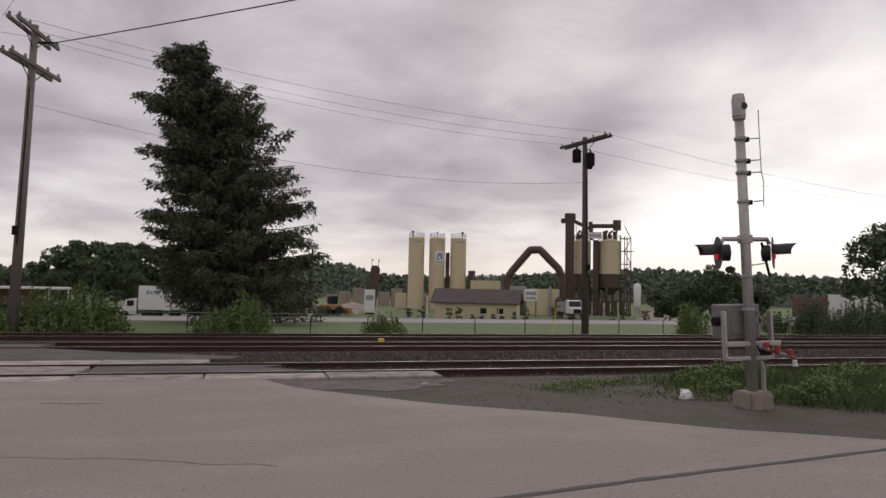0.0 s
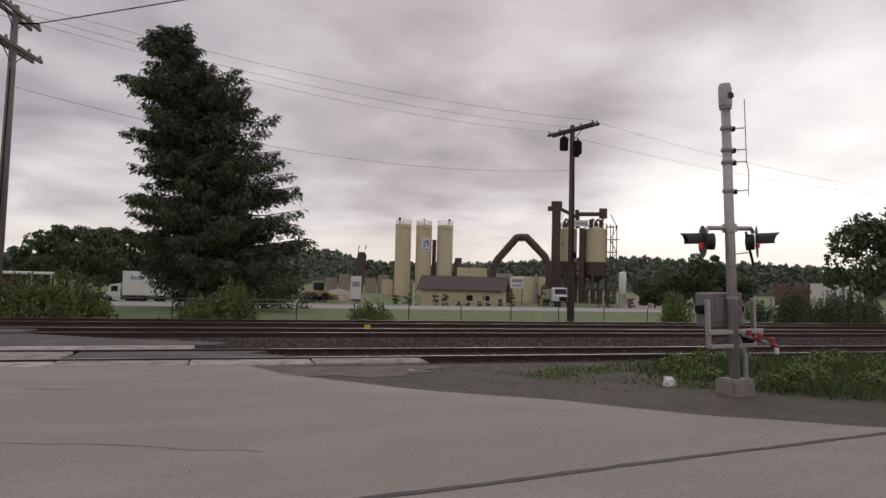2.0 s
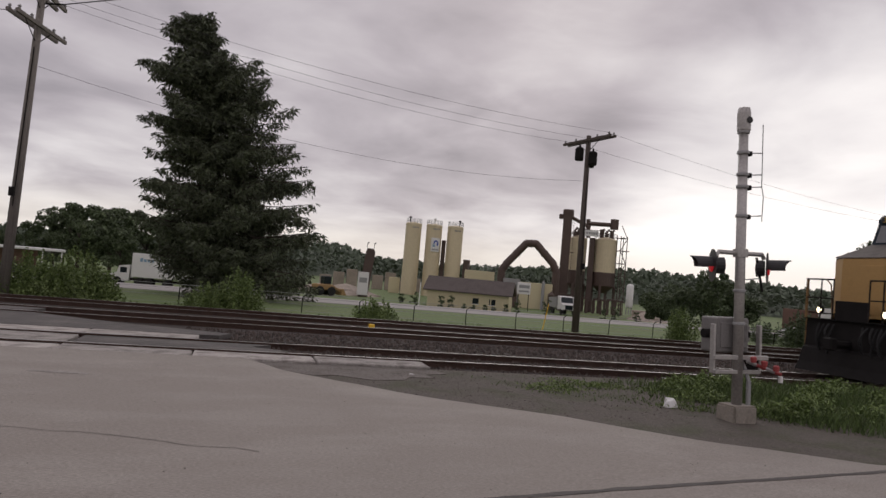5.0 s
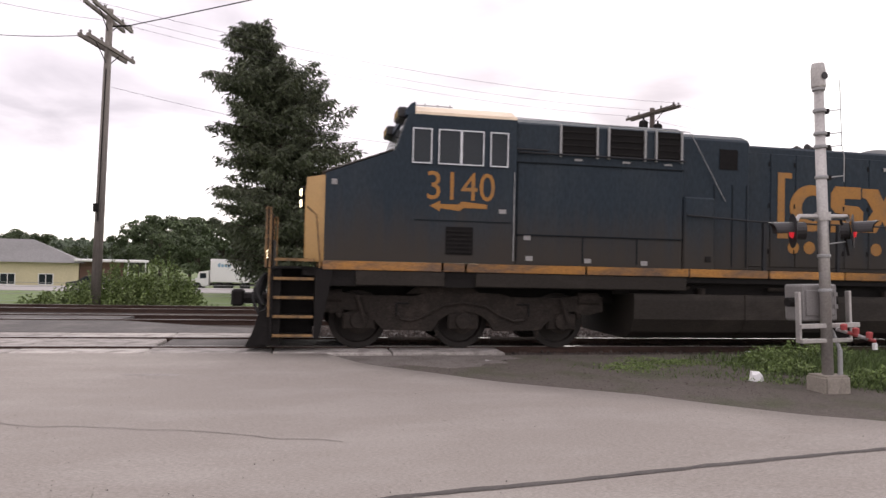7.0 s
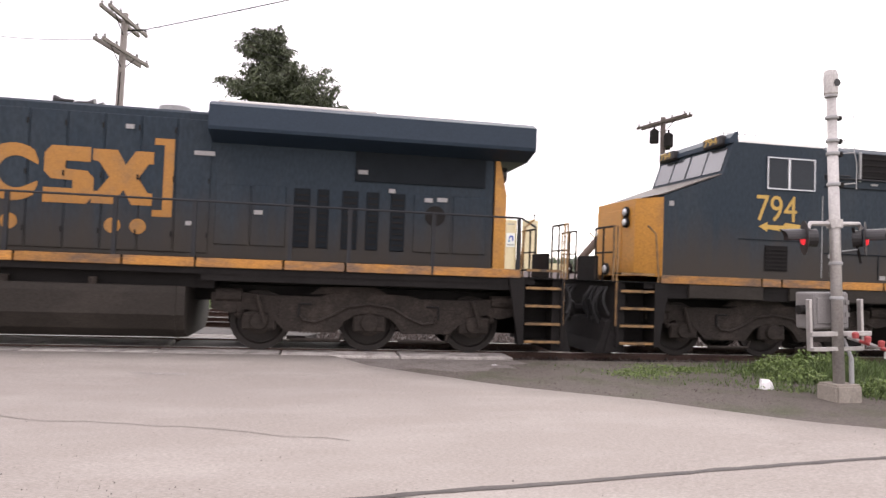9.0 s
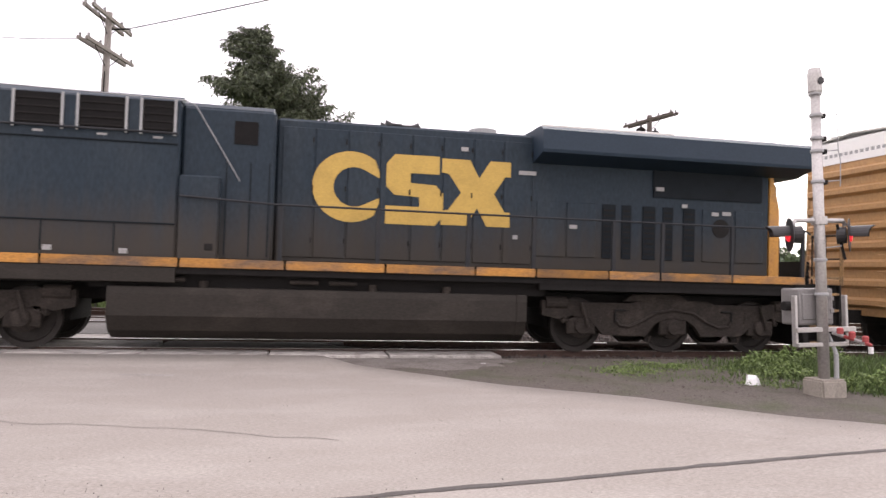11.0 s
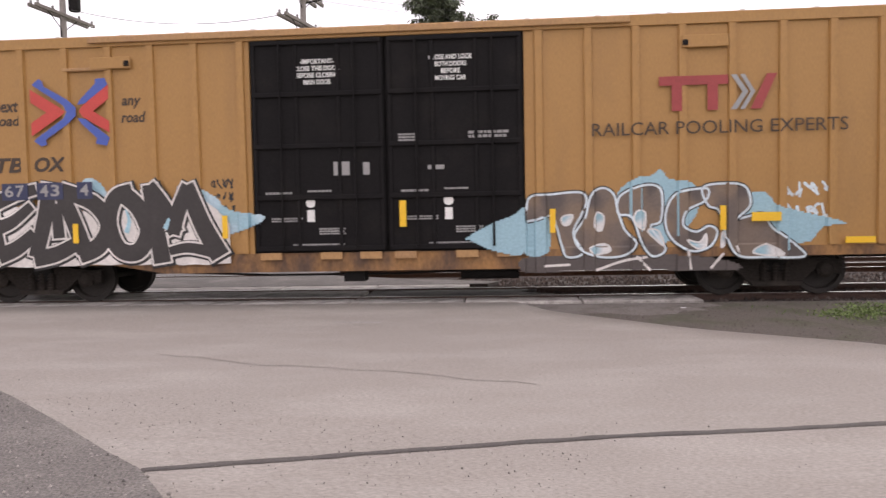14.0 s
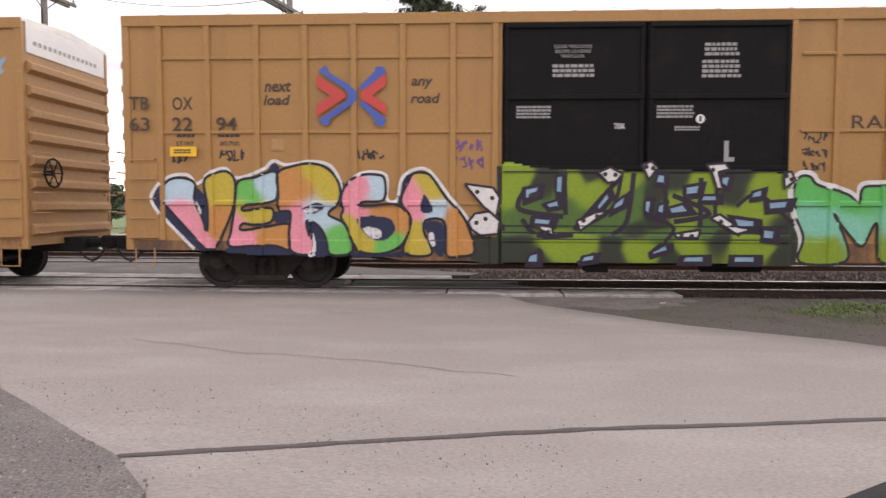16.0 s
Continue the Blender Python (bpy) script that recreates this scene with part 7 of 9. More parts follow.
    # headlights: high on the nose, and the ditch lights
    glow = LAMP if lead else FRAMEWHITE
    for y, z, r, xx in ((-0.62, 2.72, 0.085, 1.0), (-0.62, 2.93, 0.085, 1.0), (-1.0, 1.72, 0.09, 0.42), (1.0, 1.72, 0.09, 0.42)):
        bm = B()
        lathe(bm, [(0, 0), (r * 1.35, 0), (r * 1.35, 0.06), (0, 0.06)], 14, pose(xx, y, z, 0, -90))
        hl = part("headlight", bm, DARKMETAL, root)
        bm = B()
        lathe(bm, [(0, 0.05), (r, 0.05), (r * 0.7, 0.085), (0, 0.095)], 14, pose(xx, y, z, 0, -90))
        part("lens", bm, glow, hl, "lit headlight lens" if lead else "")
    return root


loco_1 = locomotive("3140", True, "navy and yellow diesel locomotive with lit headlights leading the train")
loco_2 = locomotive("794", False, "navy and yellow diesel locomotive coupled second in the train")

# ---- trees and plants ----
def at(az, d, z=None):
    """The place d metres off, az degrees to the left of straight across the tracks."""
    x, y = -d * math.sin(radians(az)), d * math.cos(radians(az))
    return (x, y, ground_z(y) if z is None else z)


def up(el, d):
    return EYE[2] + d * math.tan(radians(el))


def spruce():
    """An old drooping spruce: leaning trunk, tiers of limbs, hanging needle sprays; wider on one side."""
    r = np.random.default_rng(11)
    bx, by, bz = at(0.4, 42)
    root = tagged(empty("spruce_tree", pose(bx, by, bz)), "tall dark green spruce with drooping ragged branches", "tree")
    H = up(18.3, 42) - bz
    tipx = at(4.4, 42)[0] - bx
    bm = B()
    n = 10
    for i in range(n):
        f0, f1 = i / n, (i + 1) / n
        tube(bm, (tipx * f0 ** 1.3, 0, H * f0 * 0.985), (tipx * f1 ** 1.3, 0, H * f1 * 0.985), 0.30 * (1 - f0) + 0.03, 0.30 * (1 - f1) + 0.03, 9)
    part("trunk", bm, BARK, root, "grey-brown trunk")
    el = [-2.4, -0.5, 1.3, 3.1, 4.8, 6.2, 7.5, 9.2, 11.4, 13.5, 14.6, 15.4, 16.2, 17.1, 18.3]
    right = [-7.2, -6.1, -5.3, -5.4, -5.5, -4.9, -4.2, -3.3, -2.0, -1.4, 0.4, 3.3, 3.1, 3.0, 3.4]
    left = [4.6, 5.4, 6.2, 6.4, 6.9, 6.1, 6.0, 6.1, 6.4, 6.4, 6.6, 6.6, 7.0, 6.8, 5.2]
    P = []
    count = 410
    # a few limbs stand out far beyond the rest: (height, direction, reach)
    far = ((0.80, 178, 3.7), (0.805, 183, 3.2), (0.625, 178, 3.9), (0.62, 184, 3.4), (0.92, 182, 1.6))
    for i in range(count + len(far)):
        f = 0.05 + 0.95 * ((min(i, count - 1) + r.uniform(0, 1)) / count) ** 0.92
        if i >= count:
            f = far[i - count][0]
        e = math.degrees(math.atan2(bz + H * f - EYE[2], 42))
        tx = tipx * f ** 1.3
        rr = at(np.interp(e, el, right), 42)[0] - bx - tx
        ll = at(np.interp(e, el, left), 42)[0] - bx - tx
        a = r.uniform(0, 2 * math.pi) if i < count else radians(far[i - count][1])
        c, s = math.cos(a), math.sin(a)
        reach = (rr if c > 0 else -ll) * abs(c) + (rr - ll) / 2 * abs(s)
        reach *= r.uniform(0.45, 0.9) if r.random() > 0.25 else r.uniform(0.88, 1.0)
        reach = max(0.15, reach) if i < count else far[i - count][2]
        p0 = Vector((tx, 0, H * f))
        lift = r.uniform(-0.42, 0.10) + 0.22 * f
        pts = []
        for k in range(7):
            u = k / 6
            pts.append(p0 + Vector((c * reach * u, s * reach * u, reach * (lift * u + 0.17 * u * u * (1 if lift < 0 else 0.3)))))
        limb = B()
        for k in range(0, 6, 2):
            tube(limb, pts[k], pts[min(6, k + 2)], 0.05 * (1 - k / 7) + 0.008, 0.05 * (1 - (k + 2) / 7) + 0.006, 4, False)
        part("limb", limb, BARK, root)
        side = np.array([-s, c, 0])
        # the sprays hang along the limb and its side twigs, and thin out to a pointed tip
        m = int(30 + 85 * reach)
        u = 0.08 + 0.95 * r.uniform(0, 1, m) ** 0.75
        k = np.clip((u * 6).astype(int), 0, 5)
        line_ = np.array(pts)
        q = line_[k] + (line_[k + 1] - line_[k]) * (u * 6 - k)[:, None]
        tw = np.round(r.normal(0, 1.2, m)) / 1.2
        q += side * (tw * (0.05 + 0.17 * reach * np.clip(1.04 - u, 0, 1) ** 0.8) + r.normal(0, 0.035, m))[:, None]
        q += r.normal(0, 0.04, (m, 3))
        q[:, 2] -= np.abs(r.normal(0, 0.44 - 0.22 * f, m)) * (1.15 - 0.6 * u)
        P.append(q)
    P = np.concatenate(P)
    n = len(P)
    # each spray is a narrow hanging blade
    d = r.normal(size=(n, 3)) * [1, 1, 0.45] + [0, 0, -0.8]
    d /= np.linalg.norm(d, axis=1)[:, None]
    q = np.cross(d, r.normal(size=(n, 3))); q /= np.linalg.norm(q, axis=1)[:, None]
    L_ = r.uniform(0.18, 0.46, (n, 1)); W = r.uniform(0.025, 0.052, (n, 1))
    v = np.stack([P, P + d * L_ * 0.5 + q * W, P + d * L_, P + d * L_ * 0.5 - q * W], 1).reshape(-1, 3)
    crown = cards("crown", v, np.arange(n * 4).reshape(n, 4), NEEDLE, root, "dark green needle sprays")
    return root


spruce()


def leafy(name, height, spread, seed, n, leaf, material, trunk=True, foot=0.25, lean=0.0):
    """A broad-leaved tree or bush: trunk, limbs, and leaves gathered in uneven clumps. Built at the origin."""
    r = np.random.default_rng(seed)
    root = empty(name)
    if trunk:
        bm = B()
        top = Vector((lean, 0, height * 0.55))
        tube(bm, (0, 0, -0.3), top * 0.5, 0.03 * height, 0.02 * height, 8)
        tube(bm, top * 0.5, top, 0.02 * height, 0.012 * height, 8)
        for k in range(7):
            a = r.uniform(0, 6.28)
            s = Vector((lean * 0.5, 0, height * r.uniform(0.22, 0.5)))
            tube(bm, s, s + Vector((math.cos(a) * spread * 0.6, math.sin(a) * spread * 0.6, height * 0.3)), 0.009 * height, 0.003 * height, 5)
        part("trunk", bm, BARK, root)
    k = int(16 + 3 * spread)
    c = np.stack([r.normal(0, spread * 0.45, k), r.normal(0, spread * 0.45, k), height * (foot + (1 - foot) * r.uniform(0.05, 0.92, k))], 1)
    lim = np.sqrt(np.clip(1 - ((c[:, 2] / height - 0.45) / 0.62) ** 2, 0.12, 1)) * spread
    rad = np.hypot(c[:, 0], c[:, 1]); c[:, :2] *= np.minimum(1, lim / np.maximum(rad, 1e-3))[:, None]
    size = spread * r.uniform(0.22, 0.42, k)
    which = r.integers(0, k, n)
    g = r.normal(size=(n, 3)); g /= np.linalg.norm(g, axis=1)[:, None]
    p = c[which] + g * (size[which] * r.uniform(0.55, 1.05, n) ** 0.6)[:, None] * [1, 1, 0.8]
    p[:, 2] = np.maximum(p[:, 2], 0.05)
    v, f = quads(p, leaf, r)
    cards("crown" if trunk else "foliage", v, f, material, root)
    return root


def plant(master, m, label, category, group=""):
    return tagged(copy_thing(master, m), label, category, group)


tree_a = tagged(leafy("broadleaf_tree", 9.5, 3.6, 1, 5200, 0.26, LEAF), "dark green broad-leaved tree in the far tree line", "tree", "tree line behind the street")
tree_b = tagged(leafy("broadleaf_tree", 8.5, 3.0, 2, 4600, 0.24, LEAF), "dark green broad-leaved tree in the far tree line", "tree", "tree line behind the street")
tree_c = tagged(leafy("broadleaf_tree", 11, 2.8, 3, 4600, 0.26, LEAF, lean=0.5), "tall narrow dark green tree in the far tree line", "tree", "tree line behind the street")
rt = random.Random(4)
spots = [(5.0, 128, 1.0), (6.4, 122, 1.02), (7.8, 130, 1.05), (8.9, 118, 0.94), (9.9, 126, 1.08), (11.0, 124, 1.02), (12.0, 132, 0.95), (13.0, 120, 0.72), (14.0, 128, 0.8), (2.8, 125, 0.95), (0.5, 128, 0.9), (-2, 126, 0.85),
         (10.4, 112, 0.72), (8.2, 110, 0.75), (12.6, 110, 0.6), (15.4, 140, 0.62), (17.2, 142, 0.66), (19.0, 140, 0.82), (20.6, 138, 0.85), (22.2, 140, 0.9), (24, 136, 0.9), (26, 140, 0.95), (28.5, 138, 0.95), (31, 140, 1.0), (34, 136, 1.0)]
first_use = {0: True, 1: True, 2: True}
for i, (az, d, s) in enumerate(spots):
    k = i % 3
    src = (tree_a, tree_b, tree_c)[k]
    m = pose(*at(az, d), 0, 0, rt.uniform(0, 360)) @ Matrix.Scale(s * (1.0 if k != 2 else 0.85) * (1.16 if az < 12.5 else 1.0), 4)
    if first_use[k]:
        src.matrix_basis = m
        first_use[k] = False
    else:
        o = copy_thing(src, m)
        o.matrix_basis = m
for az, d, h, sp, seed, lab in ((-49.3, 58, 7.2, 3.6, 21, "loose-crowned pale green tree by the far grass"), (-53.5, 60, 7.6, 4.0, 22, "loose-crowned pale green tree by the far grass"),
                                (-38.4, 88, 6.8, 2.2, 23, "dark rounded tree beside the far street"), (-36.3, 92, 5.0, 3.2, 24, "dark rounded tree beside the far street"),
                                (-40.4, 95, 4.8, 3.0, 25, "dark rounded tree beside the far street"), (-34.6, 98, 4.2, 2.6, 26, "dark rounded tree beside the far street")):
    t_ = leafy("broadleaf_tree", h, sp, seed, 5200, 0.2, LEAF)
    t_.matrix_basis = pose(*at(az, d))
    tagged(t_, lab, "tree")
def weeds(name, h, sp, seed, stems, material=None, leaf=0.052, dome=True):
    """A stand of leafy stems, uneven in height; built at the origin."""
    r = np.random.default_rng(seed)
    root = empty(name)
    P, stalks = [], B()
    for i in range(stems):
        a, q = r.uniform(0, 6.28), sp * math.sqrt(r.uniform(0, 1))
        x, y = q * math.cos(a), q * math.sin(a) * 0.7
        top = h * (1 - 0.55 * (q / sp) ** 2 if dome else 1) * r.uniform(0.6, 1.12)
        lx, ly = r.normal(0, 0.10 * h, 2)
        m = int(16 + 40 * top)
        u = r.uniform(0.08, 1, m)
        w = 0.16 * (1.1 - u)
        P.append(np.stack([x + lx * u + r.normal(0, 1, m) * w, y + ly * u + r.normal(0, 1, m) * w, top * u], 1))
        if i % 4 == 0:
            tube(stalks, (x, y, 0), (x + lx, y + ly, top), 0.012, 0.004, 4, False)
    if h > 0.6:
        part("stem", stalks, WEED, root)["kind"] = "stuff"
    else:
        stalks.free()
    P = np.concatenate(P)
    v, f = quads(P, leaf, r, 0.2)
    cards("foliage", v, f, material or WEED, root)
    return root


for az, d, h, sp, seed, n, lab in ((13.9, 27.5, 1.75, 1.5, 31, 150, "tall leafy green weeds along the track"), (11.2, 27.6, 2.05, 1.35, 32, 150, "tall leafy green weeds along the track"), (9.3, 27.6, 1.35, 0.75, 33, 70, "tall leafy green weeds along the track"),
                                   (16.2, 27.6, 1.25, 1.3, 34, 110, "tall leafy green weeds along the track"), (1.6, 28, 1.25, 0.9, 35, 80, "rounded green bush by the fence"), (-0.6, 28, 1.75, 0.95, 36, 110, "rounded green bush by the fence"),
                                   (-11.6, 29, 1.1, 0.9, 37, 90, "small green bush on the grass"), (-36.2, 36, 1.7, 0.8, 38, 90, "small green bush on the grass"), (-44.6, 42, 2.1, 1.2, 39, 130, "clipped dark hedge bush on the grass"),
                                   (-42.0, 44, 1.4, 0.8, 40, 80, "clipped dark hedge bush on the grass"), (-48.0, 44, 2.2, 2.2, 41, 220, "clipped dark hedge bush on the grass"), (18.6, 27.8, 0.7, 1.0, 42, 60, "tall leafy green weeds along the track")):
    b_ = weeds("bush", h, sp, seed, n, LEAF if "dark" in lab else WEED)
    b_.matrix_basis = pose(*at(az, d))
    tagged(b_, lab, "bush")
# low weeds on the near verge
rv = random.Random(77)
for i in range(34):
    x = 5.3 + 10.0 * (i / 34) ** 0.9 + rv.uniform(-0.3, 0.3)
    y = rv.uniform(max(8.6, 10.4 - 0.5 * (x - 5.3)), 11.9)
    hh = rv.uniform(0.08, 0.16) if x < 7.7 else rv.uniform(0.25, 0.45)
    b_ = weeds("weed", hh, rv.uniform(0.3, 0.6), 200 + i, int(22 if x < 7.7 else 60), WEED, 0.022 if x < 7.7 else 0.032)
    b_.matrix_basis = pose(x, y, -0.10)
    tagged(b_, "low broad-leaved green weeds on the dirt verge", "weed", "weeds along the verge")


def woods():
    """The wooded ridge on the skyline: a low bank and the crowns on it."""
    r = np.random.default_rng(8)
    az = [-70, -56, -50, -45.6, -40, -36, -33.6, -30, -24, -19, -14, -11, -8.4, -6.5, -5, -2, 4, 14, 24, 40, 60]
    el = [1.3, 1.3, 1.3, 1.5, 1.75, 1.9, 2.05, 1.9, 1.5, 1.2, 1.1, 1.25, 2.0, 2.05, 1.8, 1.4, 1.2, 1.0, 1.1, 1.3, 1.4]
    n = 42000
    a = r.uniform(-70, 60, n)
    d = r.uniform(330, 420, n)
    top = np.interp(a, az, el) + 0.10 * np.sin(a * 7.0) + 0.07 * np.sin(a * 17.3 + 1)
    e = -0.55 + (top + 0.55) * (1 - r.uniform(0, 1, n) ** 1.6)
    p = np.stack([-d * np.sin(np.radians(a)), d * np.cos(np.radians(a)), EYE[2] + d * np.tan(np.radians(e))], 1)
    v, f = quads(p, 1.25, r, aspect=1.4)
    o = tagged(cards("far_woods", v, f, HAZEWOOD), "wooded ridge on the skyline, its green paled for haze", "woods", kind="stuff")
    bm, last = B(), None
    for i in range(131):
        aa = -70 + i
        t_ = np.interp(aa, az, el) - 0.25
        q = [bm.verts.new(at(aa, dd, zz)) for dd, zz in ((335, -2.5), (425, EYE[2] + 425 * math.tan(radians(t_))), (520, -2.5))]
        if last:
            bm.faces.new((last[0], q[0], q[1], last[1])); bm.faces.new((last[1], q[1], q[2], last[2]))
        last = q
    tagged(part("wooded_bank", bm, HAZEWOOD), "wooded slope under the ridge, its green paled for haze", "backdrop", kind="structure")


woods()


def blades(name, n, zone, h0, h1, w, label, seed):
    """Grass blades: narrow leaning triangles inside the zone's test."""
    r = np.random.default_rng(seed)
    p = zone(r, n)
    n = len(p)
    a = r.uniform(0, 6.28, n)
    h = r.uniform(h0, h1, n) * p[:, 3]
    side = np.stack([np.cos(a), np.sin(a), np.zeros(n)], 1) * w * r.uniform(0.6, 1.4, (n, 1))
    tip = p[:, :3] + np.stack([r.normal(0, 0.35, n) * h, r.normal(0, 0.35, n) * h, h], 1)
    mid = p[:, :3] * 0.45 + tip * 0.55 + [0, 0, 0.0]
    mid[:, 2] += h * 0.12
    v = np.stack([p[:, :3] - side, p[:, :3] + side, mid + side * 0.8, tip, mid - side * 0.8], 1).reshape(-1, 3)
    return tagged(cards(name, v, np.arange(n * 5).reshape(n, 5), BLADE), label, "grass", kind="stuff")


def verge(r, n):
    x, y = r.uniform(4.2, 20, n), r.uniform(7.2, 12.4, n)
    edge = np.interp(x, [4.2, 5.5, 7.6, 9, 13, 20], [10.9, 10.0, 8.9, 7.6, 7.0, 7.0])
    dens = np.clip((x - 4.2) / 4.5, 0.05, 1) * np.clip((y - edge) / 0.5, 0, 1) * np.clip((12.5 - y) / 0.7, 0.15, 1)
    patch = np.sin(x * 2.1 + np.sin(y * 2.0)) * np.sin(y * 2.7) * 0.5 + 0.6
    ok = r.uniform(0, 1, n) < dens * np.where(x > 7.9, 1, np.clip(patch, 0, 1))
    tall = np.clip((x - 6.2) / 3.0, 0.22, 1)
    return np.stack([x, y, np.full(n, -0.095), tall], 1)[ok]


blades("verge_grass", 30000, verge, 0.08, 0.30, 0.009, "rough green grass and weeds on the verge", 51)


def lawn(r, n):
    x, y = r.uniform(-9, 32, n), r.uniform(26.0, 30, n)
    return np.stack([x, y, np.array([ground_z(v) for v in y]), np.ones(n)], 1)


blades("lawn_grass", 5000, lawn, 0.06, 0.2, 0.02, "green grass blades along the ballast edge", 52)


# ---- crossing signal ----
def signal():
    base = Vector((7.46, 8.72, -0.10))
    root = tagged(empty("crossing_signal", pose(*base, -1.3, -1.9, 0)), "grey railway crossing signal mast with black hooded red lamps", "crossing signal")
    bm = B()
    prism(bm, [(-0.21, -0.21), (0.21, -0.21), (0.21, 0.21), (-0.21, 0.21)], -0.2, 0.26, "xy")
    bmesh.ops.bevel(bm, geom=list(bm.edges), offset=0.03, segments=2, affect="EDGES")
    part("concrete_base", bm, CONCRETE_BLOCK, root, "stained concrete footing")
    bm = B()
    tube(bm, (0, 0, 0.2), (0, 0, 4.45), 0.078, 0.07, 16)
    part("mast", bm, GALV, root, "galvanised steel mast", True)
    bm = B()
    lathe(bm, [(0.085, 4.42), (0.10, 4.46), (0.10, 4.72), (0.085, 4.80), (0.02, 4.82)], 18)
    part("mast_cap", bm, GALV, root, "grey bell housing on the mast top")
    bm = B()
    lathe(bm, [(0.0, 0), (0.05, 0), (0.055, 0.01), (0.0, 0.012)], 14, pose(0.02, -0.10, 4.60, 90))
    part("bell_port", bm, SIGNALBLACK, root)
    for z in (4.40, 4.08, 3.74, 3.55, 3.10, 2.52, 1.95, 1.45):
        bm = B()
        lathe(bm, [(0.085, z), (0.092, z + 0.01), (0.092, z + 0.04), (0.085, z + 0.05)], 16)
        part("clamp_band", bm, GREYPAINT, root)
    bm = B()
    for z in (4.10, 3.76, 3.57, 3.12, 2.15):
        pipe(bm, [(0.07, -0.02, z), (0.35, -0.02, z + 0.03)], 0.009, 6)
    pipe(bm, [(0.345, -0.02, 4.58), (0.345, -0.02, 3.6), (0.38, -0.02, 3.45), (0.36, -0.02, 3.06)], 0.008, 6)
    part("antenna_bracket", bm, GREYPAINT, root, "thin wire bracket")
    each_box("clamp_bolt", [(0.07, 0.13, -0.05, 0.02, z - 0.04, z + 0.03) for z in (4.10, 3.76, 3.57, 3.12)], DARKMETAL, root)
    # lamp arm and two pairs of hooded lamps, back to back
    bm = B()
    pipe(bm, [(-0.44, 0, 2.48), (-0.40, 0, 2.55), (0.40, 0, 2.55), (0.44, 0, 2.48)], 0.035, 8)
    tube(bm, (0, 0, 2.49), (0, 0, 2.61), 0.11, seg=12)
    part("lamp_arm", bm, GALV, root)
    for sx in (-1, 1):
        for face in ((66.0,) if sx < 0 else (-136.0,)):
            m = pose(sx * 0.43, 0, 2.34, 0, 0, face)
            bm = B()
            lathe(bm, [(0.0, 0), (0.24, 0.0), (0.25, 0.012), (0.0, 0.014)], 24, m @ pose(0, 0.05, 0, -90))
            lamp = part("lamp", bm, SIGNALBLACK, root, "black round target disc")
            bm = B()
            lathe(bm, [(0.12, -0.02), (0.13, 0.10), (0.0, 0.12)], 16, m @ pose(0, 0.0, 0, 90))
            part("housing", bm, SIGNALBLACK, lamp)
            bm = B()
            lathe(bm, [(0.0, 0.0), (0.105, 0.0), (0.09, 0.025), (0.0, 0.04)], 18, m @ pose(0, 0.066, 0, -90))
            part("lens", bm, LENS, lamp, "red lens")
            bm = B()
            for k in range(12):
                a0, a1 = radians(-10 + 200 * k / 12), radians(-10 + 200 * (k + 1) / 12)
                for t0 in (0.135, 0.125):
                    q = [m @ Vector((math.cos(a) * t0, yy, math.sin(a) * t0)) for a, yy in ((a0, 0.06), (a1, 0.06), (a1, 0.40 - 0.1 * abs(math.cos(a1))), (a0, 0.40 - 0.1 * abs(math.cos(a0))))]
                    bm.faces.new([bm.verts.new(c) for c in q])
            part("hood", bm, SIGNALBLACK, lamp, "black lamp hood")
    bm = B()
    tube(bm, (0.30, 0, 2.5), (0.42, 0, 1.98), 0.02, seg=6)
    part("conduit", bm, DARKMETAL, root)
    # gate machine, its frame and the stub of the arm
    bm = B()
    box(bm, -0.28, 0.30, 0.12, 0.52, 1.02, 1.56, 0.03, 2)
    g = part("gate_machine", bm, CASE, root, "grey steel gate mechanism case")
    bm = B()
    box(bm, -0.24, 0.26, 0.10, 0.12, 1.10, 1.48, 0.01)
    for z in (1.2, 1.38):
        box(bm, 0.22, 0.28, 0.085, 0.11, z, z + 0.06)
    part("case_door", bm, CASE, g)
    for x0, x1 in ((-0.28, -0.40), (0.30, 0.42)):
        bm = B()
        tube(bm, (x0, 0.3, 1.3), (x1, 0.3, 1.3), 0.07, seg=12)
        part("axle_stub", bm, DARKMETAL, g)
    for sx in (-1, 1):
        bm = B()
        box(bm, sx * 0.42 - 0.022, sx * 0.42 + 0.022, 0.0, 0.09, 0.72, 1.46, 0.008)
        part("gate_arm_side", bm, GALV, root, "pale steel gate bracket")
    bm = B()
    box(bm, -0.46, 0.52, -0.06, 0.0, 0.93, 1.00, 0.008)
    part("gate_crossbar", bm, GALV, root)
    bm = B()
    box(bm, -0.45, 0.36, -0.06, 0.0, 0.72, 0.78, 0.008)
    part("gate_crossbar", bm, GALV, root)
    bm = B()
    box(bm, 0.05, 0.42, 0.02, 0.10, 0.78, 0.98, 0.01)
    part("counterweight", bm, DARKMETAL, root)
    for k, (a, b, mm) in enumerate(((0.08, 0.22, STENCIL), (0.22, 0.36, MAROON), (0.36, 0.50, STENCIL), (0.50, 0.60, MAROON))):
        bm = B()
        p, q = Vector((a, -0.08 - a * 0.25, 0.95 - a * 0.35)), Vector((b, -0.08 - b * 0.25, 0.95 - b * 0.35))
        tube(bm, p, q, 0.026, seg=8)
        part("gate_stripe", bm, mm, root, "striped gate arm stub")
    for a in (0.14, 0.30, 0.48):
        bm = B()
